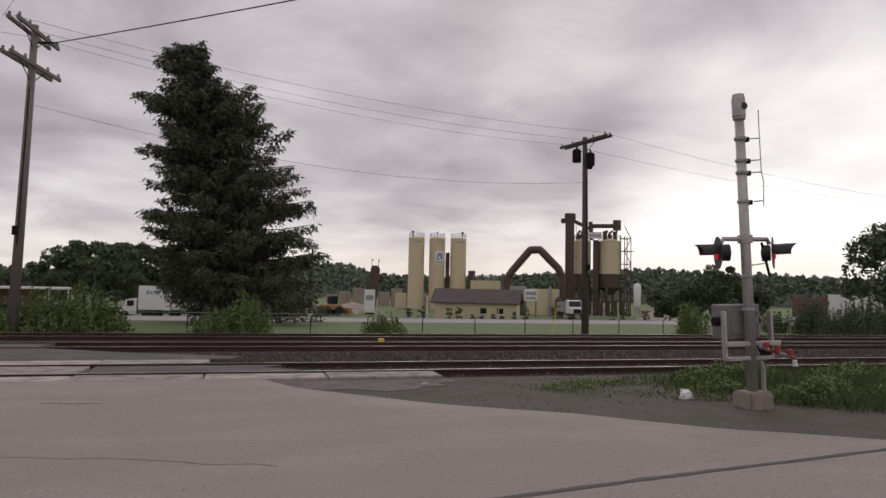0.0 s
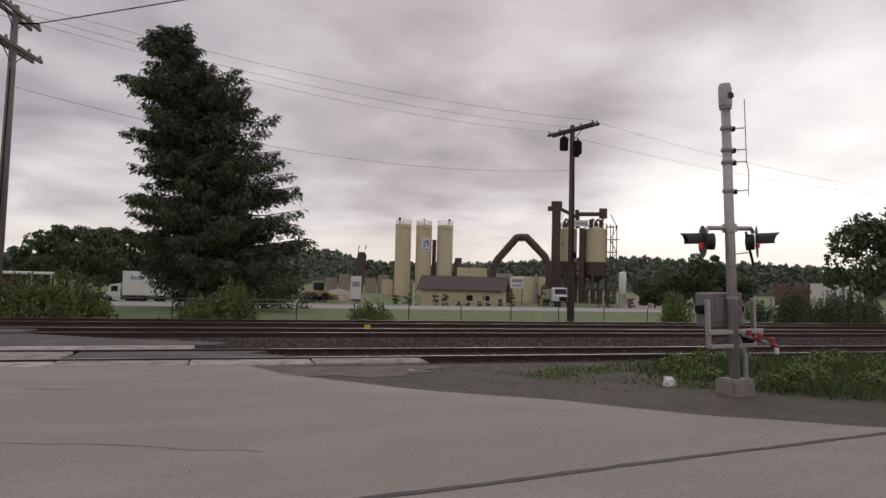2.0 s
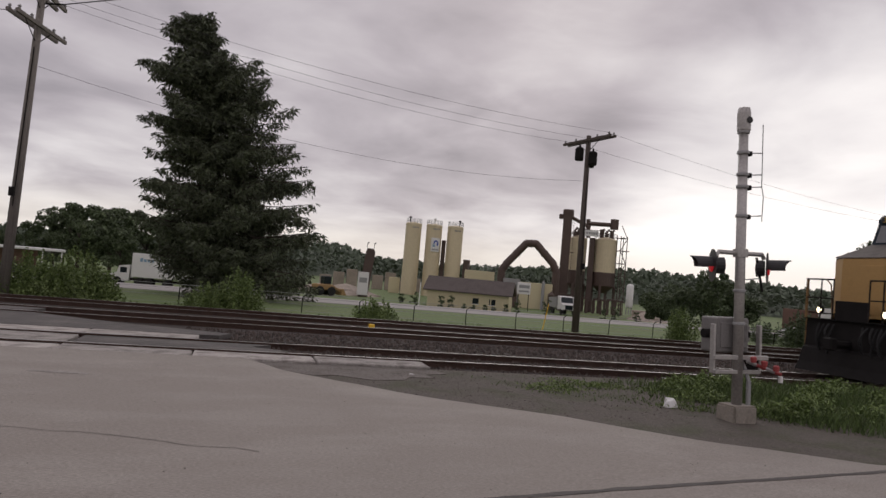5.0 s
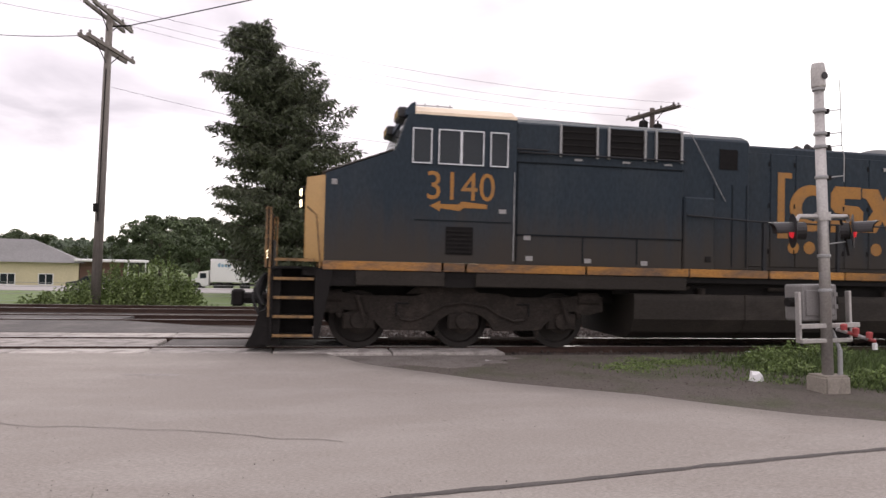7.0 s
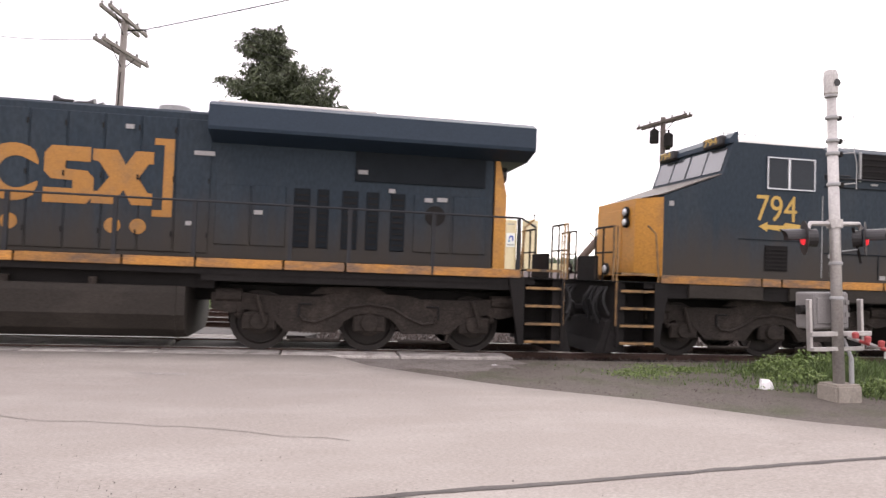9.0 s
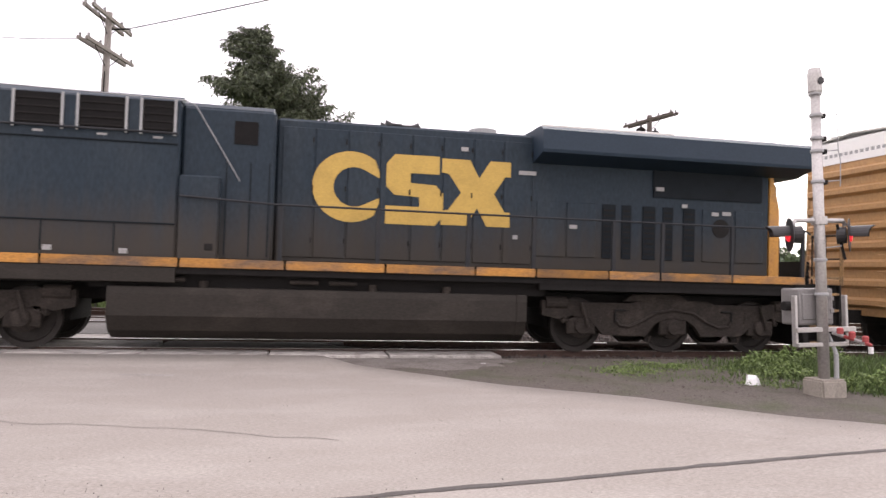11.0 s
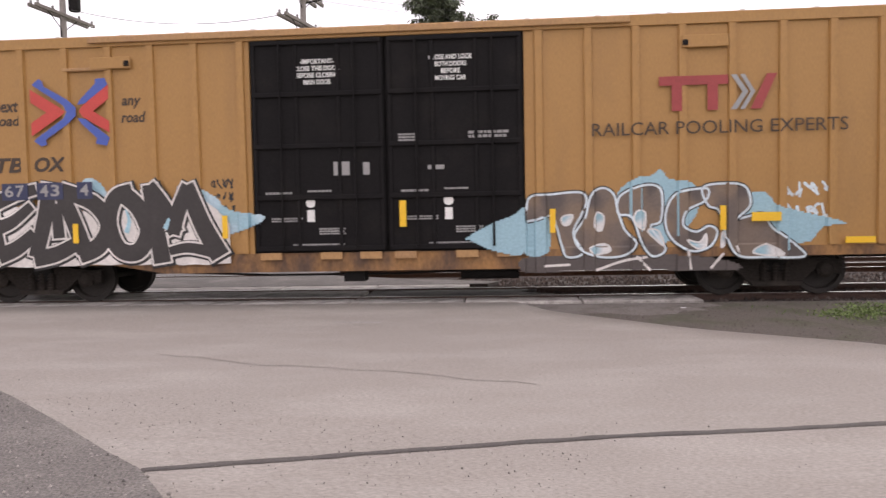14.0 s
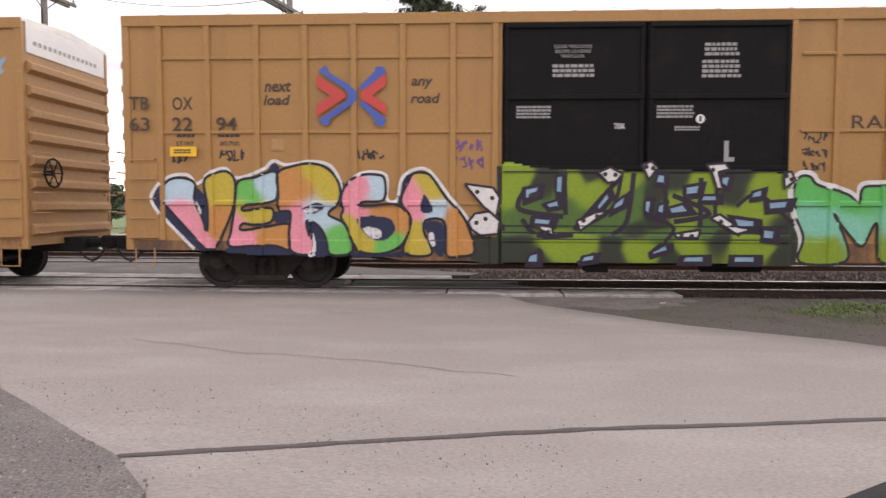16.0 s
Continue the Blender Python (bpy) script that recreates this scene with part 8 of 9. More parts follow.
        lathe(bm, [(0.042, 0), (0.048, 0.07), (0.028, 0.09), (0, 0.09)], 12, pose(a, -0.14 - a * 0.25, 0.96 - a * 0.35))
        part("gate_lamp", bm, MAROON, root, "small red gate lamp")
    bm = B()
    lathe(bm, [(0.035, 0), (0.035, 0.09), (0, 0.10)], 12, pose(0.60, -0.22, 0.62))
    part("tip_lamp", bm, WHITEPAINT, root)
    bm = B()
    tube(bm, (0.16, -0.05, -0.05), (0.17, -0.05, 0.62), 0.035, seg=10)
    tube(bm, (0.17, -0.05, 0.62), (0.10, 0.1, 1.05), 0.03, seg=8)
    part("conduit", bm, GREYPAINT, root)


signal()
bm = B()
r_ = random.Random(6)
pts = [(0.15 * math.cos(a) * r_.uniform(0.6, 1.1), 0.10 * math.sin(a) * r_.uniform(0.6, 1.1)) for a in (6.283 * i / 9 for i in range(9))]
low, high = [bm.verts.new((x, y, 0)) for x, y in pts], [bm.verts.new((x * 0.6 + r_.uniform(-0.03, 0.03), y * 0.6, 0.11 + r_.uniform(-0.04, 0.06))) for x, y in pts]
for i in range(9):
    bm.faces.new((low[i], low[(i + 1) % 9], high[(i + 1) % 9], high[i]))
bm.faces.new(high)
litter = tagged(part("litter", bm, PLASTICWHITE), "crumpled white plastic bag on the dirt verge", "litter")
litter.location = (6.95, 9.65, -0.085)
bm = B()
box(bm, -0.09, 0.09, -0.06, 0.06, 0, 0.16, 0.01)
mk = tagged(part("track_marker", bm, SAFETY), "small faded yellow marker block on the ballast", "marker")
mk.location = (4.35, 21.6, -0.135)
for x, y in ((9.2, 13.05), (3.2, 11.9)):
    bm = B()
    box(bm, -0.05, 0.05, -0.02, 0.02, 0, 0.015, 0.006)
    o = tagged(part("litter", bm, PLASTICWHITE), "small pale scrap lying on the stones", "litter", "scraps along the track")
    o.location = (x, y, -0.085)


# ---- poles and wires ----
def insulator(bm, p):
    lathe(bm, [(0.03, 0), (0.06, 0.03), (0.03, 0.06), (0.06, 0.09), (0.03, 0.14)], 8, Matrix.Translation(p))


def utility_pole(place, top, arms, material, label, radius=0.16, cans=0, lean=(0, 0)):
    """arms: rows of (height, half length, direction in degrees, pair)."""
    x, y, z = place
    root = tagged(empty("utility_pole", pose(x, y, z)), label, "utility pole", "poles along the tracks")
    h = top - z
    bm = B()
    tube(bm, (0, 0, -0.3), (lean[0], lean[1], h), radius, radius * 0.62, 12)
    part("pole", bm, material, root, smooth=True)
    for hz, half, ang, pair in arms:
        c, s = math.cos(radians(ang)), math.sin(radians(ang))
        zz = hz - z
        o = Vector((lean[0] * zz / h, lean[1] * zz / h, zz))
        for k in ((-1, 1) if pair else (1,)):
            bm = B()
            off = Vector((-s, c, 0)) * 0.15 * k
            p, q = o + off - Vector((c, s, 0)) * half, o + off + Vector((c, s, 0)) * half
            t_ = Vector((-s, c, 0)) * 0.045
            vs = [bm.verts.new(e + sg * t_ + Vector((0, 0, dz))) for e in (p, q) for sg in (-1, 1) for dz in (-0.06, 0.06)]
            for fidx in ((0, 1, 3, 2), (4, 6, 7, 5), (0, 4, 5, 1), (2, 3, 7, 6), (0, 2, 6, 4), (1, 5, 7, 3)):
                bm.faces.new([vs[i] for i in fidx])
            arm = part("crossarm", bm, material, root, "timber crossarm")
            for u in (-0.92, -0.45, 0.45, 0.92):
                bm = B()
                insulator(bm, o + off + Vector((c, s, 0)) * half * u + Vector((0, 0, 0.06)))
                part("insulator", bm, CERAMIC, arm)
        for sg in (-1, 1):
            bm = B()
            tube(bm, o + Vector((c, s, 0)) * half * 0.5 * sg, o + Vector((0, 0, -0.6)), 0.018, seg=5)
            part("brace", bm, DARKMETAL, root)
    for k in range(cans):
        a = radians(40 + 360 * k / max(1, cans))
        bm = B()
        zt = h - 1.55 + 0.25 * (k % 2)
        lathe(bm, [(0.0, 0), (0.2, 0.0), (0.22, 0.05), (0.22, 0.6), (0.16, 0.68), (0.05, 0.7), (0.04, 0.85), (0.0, 0.85)], 12, pose(0.42 * math.cos(a) + lean[0] * zt / h, 0.42 * math.sin(a), zt))
        part("transformer", bm, DARKMETAL, root, "dark transformer can")
    bm = B()
    tube(bm, (lean[0] * 0.3, -radius * 1.05, h * 0.3), (lean[0] * 0.8, -radius * 0.8, h * 0.8), 0.02, seg=5)
    box(bm, -0.08, 0.08, -radius - 0.16, -radius, h * 0.33, h * 0.33 + 0.3)
    part("ground_wire", bm, DARKMETAL, root)
    return root


npole = at(15.45, 27)
ntop = up(17.96, 27)
fpole = at(-28.05, 35.6, -0.62)
ftop = up(12.68, 35.6)
pole3 = at(32.4, 31)
p3top = up(17.7, 31)
near_pole = utility_pole(npole, ntop, [(ntop - 0.28, 1.55, 81, True), (ntop - 1.42, 1.6, 77, True)], POLE, "weathered wooden utility pole with double crossarms behind the bushes", 0.18, 0, (0.17, 0))
utility_pole(fpole, ftop, [(ftop - 0.25, 1.85, -79, True)], POLEDARK, "dark wooden utility pole with transformers beyond the tracks", 0.19, 3, (-0.10, 0))
utility_pole(pole3, p3top, [(p3top - 0.30, 1.6, 84, False), (p3top - 1.8, 1.6, 84, True)], POLE, "wooden utility pole with two crossarms beyond the tracks", 0.17, 1)


def wire(a, b, sag, r=0.012, label="thin black overhead wire"):
    bm = B()
    a, b = Vector(a), Vector(b)
    pts = [a.lerp(b, k / 16) - Vector((0, 0, sag * 4 * (k / 16) * (1 - k / 16))) for k in range(17)]
    pipe(bm, pts, r, 5)
    return tagged(part("overhead_wire", bm, WIRE), label, "cable", "overhead wires")


bm = B()
tube(bm, (0.17, 0, ntop - npole[2] - 0.62), (0.87, -0.02, ntop - npole[2] - 0.52), 0.03, seg=8)
part("cable_bracket", bm, DARKMETAL, near_pole)
N, F, P3 = Vector((npole[0] + 0.17, npole[1], ntop)), Vector((fpole[0] - 0.10, fpole[1], ftop)), Vector((pole3[0], pole3[1], p3top))
wire(N + Vector((0.68, -0.02, -0.52)), (19.7, 0.5, 9.0), 0.25, 0.020, "thick black overhead cable")
wire(N + Vector((-0.6, -1.2, -0.2)), (14, -22, 11.0), 0.5, 0.006)
for k, (u, dz) in enumerate(((-1.1, -0.15), (0.1, -0.15), (1.1, -0.15), (0.2, -2.7))):
    wire(N + Vector((u * 0.29, u * 1.1, dz)), F + Vector((-u * 0.18, u * 1.5, -0.08)) if dz > -1 else F + Vector((0.0, 0.12, -2.3)), 0.55 if dz > -1 else 0.9, 0.006)
wire(N + Vector((-0.5, -0.6, -1.15)), P3 + Vector((0.6, -0.4, -1.7)), 0.45, 0.014)
wire(N + Vector((0.4, 0.9, -0.15)), P3 + Vector((0.7, -0.5, -0.25)), 0.3, 0.007)
for u in (-1.0, 1.0):
    wire(F + Vector((-u * 0.2, u * 1.6, -0.08)), at(-60, 70, 8.5), 1.2, 0.006)


# ---- fence ----
def fence():
    root = tagged(empty("wire_fence"), "low chain-link fence with angled post tops along the grass", "fence")
    bm = B()
    tube(bm, (0, 0, 0), (0, 0, 0.72), 0.022, seg=6)
    tube(bm, (0, 0, 0.72), (0.16, -0.07, 0.88), 0.016, seg=6)
    first = None
    z = ground_z(31.5)
    for i in range(24):
        m = pose(-12.5 + i * 2.6, 31.5, z - 0.02)
        if first is None:
            first = part("post", bm, DARKMETAL, root)
            first.matrix_basis = m
        else:
            share("post", first, root, m)
    for h in (0.70, 0.4, 0.1, 0.87):
        bm = B()
        tube(bm, (-12.5, 31.5 - (0.06 if h > 0.8 else 0), z + h), (47.5, 31.5 - (0.06 if h > 0.8 else 0), z + h), 0.006 if h < 0.6 else 0.009, seg=4)
        part("wire", bm, GREYPAINT, root)


fence()
bm = B()
tube(bm, (0, 0, 0), (0.25, 0, 1.35), 0.022, seg=6)
o = tagged(part("guy_marker", bm, SAFETY), "slanting yellow guy-wire guard beside the pole", "guy marker")
o.location = at(-25.4, 34)

# ---- the asphalt plant across the street ----
def ladder(bm, x, y, z0, z1):
    for s in (-0.25, 0.25):
        tube(bm, (x + s, y, z0), (x + s, y, z1), 0.03, seg=4)
    k = z0
    while k < z1:
        tube(bm, (x - 0.25, y, k), (x + 0.25, y, k), 0.02, seg=4)
        k += 0.5


def railing(bm, cx, cy, z, r, n=14):
    pts = [(cx + r * math.cos(2 * math.pi * i / n), cy + r * math.sin(2 * math.pi * i / n)) for i in range(n + 1)]
    for (a, b), (c, d) in zip(pts, pts[1:]):
        tube(bm, (a, b, z + 1.0), (c, d, z + 1.0), 0.035, seg=4)
        tube(bm, (a, b, z + 0.5), (c, d, z + 0.5), 0.03, seg=4)
        tube(bm, (a, b, z), (a, b, z + 1.0), 0.035, seg=4)


for i, az in enumerate((-14.12, -15.84, -17.6)):
    x, y, z = at(az, 150)
    h = up(4.42, 150) - z
    silo = tagged(empty("silo", pose(x, y, z)), "tall cream cylindrical storage silo with a railed top" if i != 1 else "tall cream silo with a round blue emblem", "silo", "three silos of the plant")
    bm = B()
    lathe(bm, [(1.72, 0), (1.72, h - 0.5), (1.76, h - 0.45), (1.76, h - 0.2), (1.6, h), (0.2, h + 0.25)], 32)
    part("shell", bm, CREAM, silo, smooth=False)
    for k in range(5):
        bm = B()
        lathe(bm, [(1.72, h * (k + 1) / 6), (1.735, h * (k + 1) / 6 + 0.02), (1.735, h * (k + 1) / 6 + 0.08), (1.72, h * (k + 1) / 6 + 0.1)], 32)
        part("band", bm, CREAM, silo)
    bm = B()
    railing(bm, 0, 0, h - 0.1, 1.65)
    part("railing", bm, GREYPAINT, silo)
    bm = B()
    lathe(bm, [(0.12, h + 0.2), (0.12, h + 1.0), (0.3, h + 1.1), (0.3, h + 1.35), (0, h + 1.4)], 10, pose(-0.9 if i == 0 else (0.9 if i == 2 else 0), 0, 0))
    part("vent_cap", bm, DARKMETAL if i != 1 else WHITEPAINT, silo)
    bars_ = [[(-0.7 + 0.3 * k, h - 1.15), (-0.5 + 0.3 * k, h - 1.15), (-0.5 + 0.3 * k, h - 0.85), (-0.7 + 0.3 * k, h - 0.85)] for k in range(5)]
    plates("stencil", bars_, GREYPAINT, silo, -1.78, 0.02)
    if i == 1:
        bm = B()
        box(bm, -0.95, 0.95, -1.80, -1.70, h - 5.9, h - 2.9, 0.02)
        sg = part("sign_panel", bm, WHITEPAINT, silo, "white sign panel")
        bm = B()
        for k in range(10):
            a0, a1 = radians(-60 + 25 * k), radians(-60 + 25 * (k + 1))
            prism(bm, [(0.1 + 0.55 * math.cos(a0), h - 4.1 + 0.7 * math.sin(a0)), (0.1 + 0.55 * math.cos(a1), h - 4.1 + 0.7 * math.sin(a1)), (0.1 + 0.25 * math.cos(a1), h - 4.1 + 0.35 * math.sin(a1)), (0.1 + 0.25 * math.cos(a0), h - 4.1 + 0.35 * math.sin(a0))], -1.84, -1.81)
        part("emblem", bm, BLUE, sg, "blue open ring")
        plates("emblem", [[(-0.6, h - 4.9), (-0.1, h - 4.9), (-0.1, h - 4.4), (-0.6, h - 4.3)]], SPRAY["steel"], sg, -1.81, 0.03)
        plates("stencil", [[(-0.7 + 0.36 * k, h - 5.6), (-0.42 + 0.36 * k, h - 5.6), (-0.42 + 0.36 * k, h - 5.25), (-0.7 + 0.36 * k, h - 5.25)] for k in range(4)], GREYPAINT, sg, -1.81, 0.03)


def beam(name, az, d, z0, z1, w, depth, material, label, category, extra=None):
    x, y, _ = at(az, d)
    root = tagged(empty(name, pose(x, y, z0, 0, 0, az)), label, category)
    bm = B()
    box(bm, -w / 2, w / 2, -depth / 2, depth / 2, 0, z1 - z0, 0.05)
    part("body", bm, material, root)
    if extra:
        extra(root, z1 - z0)
    return root


beam("drag_conveyor", -16.72, 151, -2.4, up(3.2, 151), 0.9, 1.4, BRONZE, "dark brown vertical conveyor between the silos", "conveyor")
beam("drag_conveyor", -18.75, 150, -2.4, up(1.75, 150), 1.5, 1.5, BRONZE, "dark brown bin beside the silos", "conveyor")
beam("tank_wall", -19.9, 140, -2.4, up(0.95, 140), 6.0, 3.0, CREAMWALL, "cream low plant building behind the office", "building")
beam("tank_wall", -12.9, 152, -2.4, up(-0.2, 152), 2.4, 2.0, CREAMWALL, "small cream shed beside the silos", "building")


def skip_conveyor():
    x, y, z = at(-10.4, 112)
    h = up(2.0, 112) - z
    root = tagged(empty("loading_tower", pose(x, y, z, 0, 0, -10)), "dark tapering loading tower with a white sign board", "tower")
    bm = B()
    prism(bm, [(-0.75, 0), (0.75, 0), (1.45, h * 0.93), (1.1, h), (0.1, h), (-0.05, h * 0.93)], -0.8, 0.8)
    part("body", bm, BRONZE, root)
    bm = B()
    box(bm, -0.95, 0.75, -0.95, -0.85, 0.3, 4.0, 0.03)
    part("sign_board", bm, WHITEPAINT, root, "white sign board")
    plates("stencil", [[(-0.7, 2.3), (0.5, 2.3), (0.5, 3.1), (-0.7, 3.1)]], GREYPAINT, root, -0.95, 0.02)
    bm = B()
    for s in (0.1, 1.2):
        tube(bm, (s, 0, h), (s, 0, h + 0.9), 0.05, seg=5)
        tube(bm, (s, 0, h + 0.9), (s + 0.25, 0, h + 0.9), 0.1, seg=5)
    part("lamp_post", bm, DARKMETAL, root)


skip_conveyor()


def office():
    """The long low cream building with a brown gabled roof."""
    d = 100
    a, b = Vector(at(-15.75, d)), Vector(at(-22.5, d * 0.985))
    n = b - a
    L_ = math.hypot(n.x, n.y)
    root = tagged(empty("plant_office", pose(a.x, a.y, -2.42, 0, 0, math.degrees(math.atan2(n.y, n.x)))), "long low cream building with a brown shingle roof", "building")
    eave, ridge, wd = 2.5, 4.3, 7.0
    for y0, y1 in ((0, 0.25), (wd - 0.25, wd)):
        bm = B()
        box(bm, 0.25, L_ - 0.25, y0, y1, 0, eave)
        part("wall", bm, CREAMWALL, root)
    for x0, x1 in ((0, 0.25), (L_ - 0.25, L_)):
        bm = B()
        prism(bm, [(0, 0), (wd, 0), (wd, eave), (wd / 2, ridge - 0.1), (0, eave)], x0, x1, "yz")
        part("gable_wall", bm, CREAMWALL, root)
    for s in (0, 1):
        bm = B()
        p = [(-0.4, eave - 0.2), (wd / 2, ridge), (wd / 2, ridge + 0.12), (-0.4, eave - 0.06)]
        if s:
            p = [(wd - q[0], q[1]) for q in p]
        prism(bm, p, -0.7, L_ + 0.5, "yz")
        part("roof", bm, SHINGLE, root, "brown shingle roof slope")
    for k in range(7):
        bm = B()
        box(bm, 0.9 + k * 1.65, 1.05 + k * 1.65, -0.04, 0.0, 0, eave - 0.1)
        part("pilaster", bm, CREAMWALL, root)
    for x in (6.6, 9.0):
        bm = B()
        box(bm, x, x + 0.9, -0.03, 0.02, 0.9, 1.7)
        w = part("window", bm, PANE, root)
        bm = B()
        box(bm, x - 0.08, x + 0.98, -0.07, -0.03, 0.80, 0.9)
        part("sill", bm, WHITEPAINT, w)
    return root


office()
for i, (az, h) in enumerate(((-16.9, 1.7), (-17.7, 1.9), (-18.9, 0.8), (-19.6, 0.7), (-20.6, 0.9), (-21.3, 0.7), (-22.3, 1.3), (-23.2, 2.2), (-14.7, 2.0), (-13.6, 1.8), (-25.6, 2.6), (-30.2, 1.8), (-31.2, 2.3), (-32.8, 1.7))):
    s_ = leafy("shrub", h * 0.95, 0.15 + 0.2 * h, 60 + i, 600, 0.10, LEAF, trunk=False, foot=0.0)
    s_.matrix_basis = pose(*at(az, 96.5))
    tagged(s_, "small dark shrub in front of the plant", "shrub", "shrubs before the plant")


def duct():
    d = 132
    root = tagged(empty("exhaust_duct"), "dark brown bent exhaust duct over the plant", "duct")
    pts = [Vector(at(az, d, up(el, d))) for az, el in ((-21.7, -1.0), (-21.7, 1.15), (-22.05, 1.75), (-23.55, 3.55), (-24.35, 3.58), (-25.85, 2.05), (-26.15, 1.4), (-26.15, -1.0))]
    bm = B()
    for a, b in zip(pts, pts[1:]):
        tube(bm, a - (b - a).normalized() * 0.2, b + (b - a).normalized() * 0.2, 0.72, seg=14)
    part("pipe", bm, BRONZE, root)
    for a, b in zip(pts[1:], pts[2:]):
        bm = B()
        m = a.lerp(b, 0.5)
        u = (b - a).normalized() * 0.08
        tube(bm, m - u, m + u, 0.82, seg=14)
        part("flange", bm, BRONZE, root)


duct()


def bins():
    d = 140
    for i, (az, w) in enumerate(((-27.75, 3.4), (-29.95, 4.4))):
        x, y, z = at(az, d)
        root = tagged(empty("storage_bin", pose(x, y, z)), "cream round bin with a brown cone on steel legs", "bin", "storage bins of the plant")
        zt, zc, zb = up(4.35, d) - z, up(1.65, d) - z, up(0.5, d) - z
        bm = B()
        lathe(bm, [(w / 2, zc), (w / 2, zt - 0.2), (w / 2 * 0.9, zt), (0.3, zt + 0.5)], 28)
        part("shell", bm, CREAM, root)
        bm = B()
        lathe(bm, [(0.5, zb - 1.2), (w / 2 * 0.92, zb), (w / 2 + 0.03, zb + 0.2), (w / 2 + 0.03, zc), (w / 2, zc + 0.03)], 28)
        part("cone", bm, BRONZE, root, "brown lower skirt")
        for k in range(4):
            a = radians(45 + 90 * k)
            bm = B()
            box(bm, math.cos(a) * w / 2 - 0.2, math.cos(a) * w / 2 + 0.2, math.sin(a) * w / 2 - 0.2, math.sin(a) * w / 2 + 0.2, 0, zb + 0.3)
            part("leg", bm, BRONZE, root)
        bm = B()
        railing(bm, 0, 0, zt, w / 2)
        part("railing", bm, BRONZE, root)
        bm = B()
        for q in range(3):
            box(bm, -w * 0.3 + q * w * 0.25, -w * 0.3 + q * w * 0.25 + 0.5, -0.4, 0.4, zt + 0.2, zt + 1.2 + 0.7 * ((q + i) % 2))
            tube(bm, (-w * 0.3 + q * w * 0.25, 0, zt + 1.2), (-w * 0.1 + q * w * 0.25, 0.3, zt + 2.0), 0.22, seg=8)
        part("top_machinery", bm, BRONZE, root, "brown hoppers and pipes on top")
    beam("drag_conveyor", -28.85, 139, -2.4, up(4.4, 139), 1.1, 1.4, BRONZE, "dark brown conveyor between the bins", "conveyor")

    def head(root, h):
        bm = B()
        box(bm, -1.0, 1.1, -0.8, 0.8, h - 0.5, h + 0.9, 0.2)
        box(bm, -1.7, -0.8, -0.5, 0.5, h - 1.0, h - 0.1, 0.1)
        tube(bm, (-1.3, 0, h - 0.9), (-1.3, 0, h - 0.2), 0.35, seg=8)
        part("head", bm, BRONZE, root)
        bm = B()
        ladder(bm, 1.0, -0.6, 0, h - 0.5)
        for k in range(4):
            box(bm, 0.7, 1.6, -0.9, 0.2, h * (k + 1) / 5, h * (k + 1) / 5 + 0.08)
        part("ladder", bm, BRONZE, root)
    beam("bucket_elevator", -26.75, 136, -2.4, up(6.2, 136), 1.7, 1.6, BRONZE, "tall dark brown bucket elevator", "elevator", head)
    d2 = 138
    root = tagged(empty("top_conveyor"), "brown conveyor gallery across the bin tops", "conveyor")
    bm = B()
    tube(bm, at(-27.0, d2, up(6.0, d2)), at(-28.6, d2, up(5.2, d2)), 0.35, seg=8)
    tube(bm, at(-28.4, d2, up(5.55, d2)), at(-30.6, d2, up(5.55, d2)), 0.42, seg=8)
    tube(bm, at(-30.5, d2, up(5.2, d2)), at(-30.5, d2, up(6.0, d2)), 0.8, seg=8)
    tube(bm, at(-28.5, d2, up(4.4, d2)), at(-28.4, d2, up(5.9, d2)), 0.4, seg=8)
    part("pipe", bm, BRONZE, root)
    bm = B()
    for k in range(12):
        a0, a1 = Vector(at(-28.2 - 0.2 * k, d2 - 1, up(5.0, d2))), Vector(at(-28.4 - 0.2 * k, d2 - 1, up(5.0, d2)))
        tube(bm, a0, a1, 0.05, seg=4)
        tube(bm, a0, a0 - Vector((0, 0, 1.2)), 0.04, seg=4)
    part("railing", bm, BRONZE, root)
    x, y, z = at(-28.75, 136.5, up(4.55, 136))
    bm = B()
    box(bm, -1.5, 1.5, -0.1, 0.1, 0, 1.15, 0.03)
    sg = tagged(part("plant_sign", bm, WHITEPAINT), "white sign board high on the plant", "sign")
    sg.location = (x, y, z)
    plates("stencil", [[(-1.2 + 0.5 * k, 0.35), (-0.85 + 0.5 * k, 0.35), (-0.85 + 0.5 * k, 0.8), (-1.2 + 0.5 * k, 0.8)] for k in range(5)], GREYPAINT, sg, -0.1, 0.03)
    # stair tower on the bins' flank
    x, y, z = at(-31.2, 139)
    root = tagged(empty("stair_tower", pose(x, y, z)), "open steel stair tower beside the bins", "stairs")
    h = up(4.7, 139) - z
    for sx in (-0.7, 0.7):
        for sy in (-0.7, 0.7):
            bm = B()
            tube(bm, (sx, sy, 0), (sx, sy, h), 0.09, seg=5)
            part("post", bm, BRONZE, root)
    for k in range(7):
        bm = B()
        box(bm, -0.8, 0.8 + 0.5 * (k % 2), -0.8, 0.8, h * k / 6.2, h * k / 6.2 + 0.12)
        s = 1 if k % 2 else -1
        tube(bm, (-0.7 * s, -0.7, h * k / 6.2), (0.7 * s, -0.7, h * (k + 1) / 6.2), 0.08, seg=5)
        part("landing", bm, BRONZE, root)


bins()


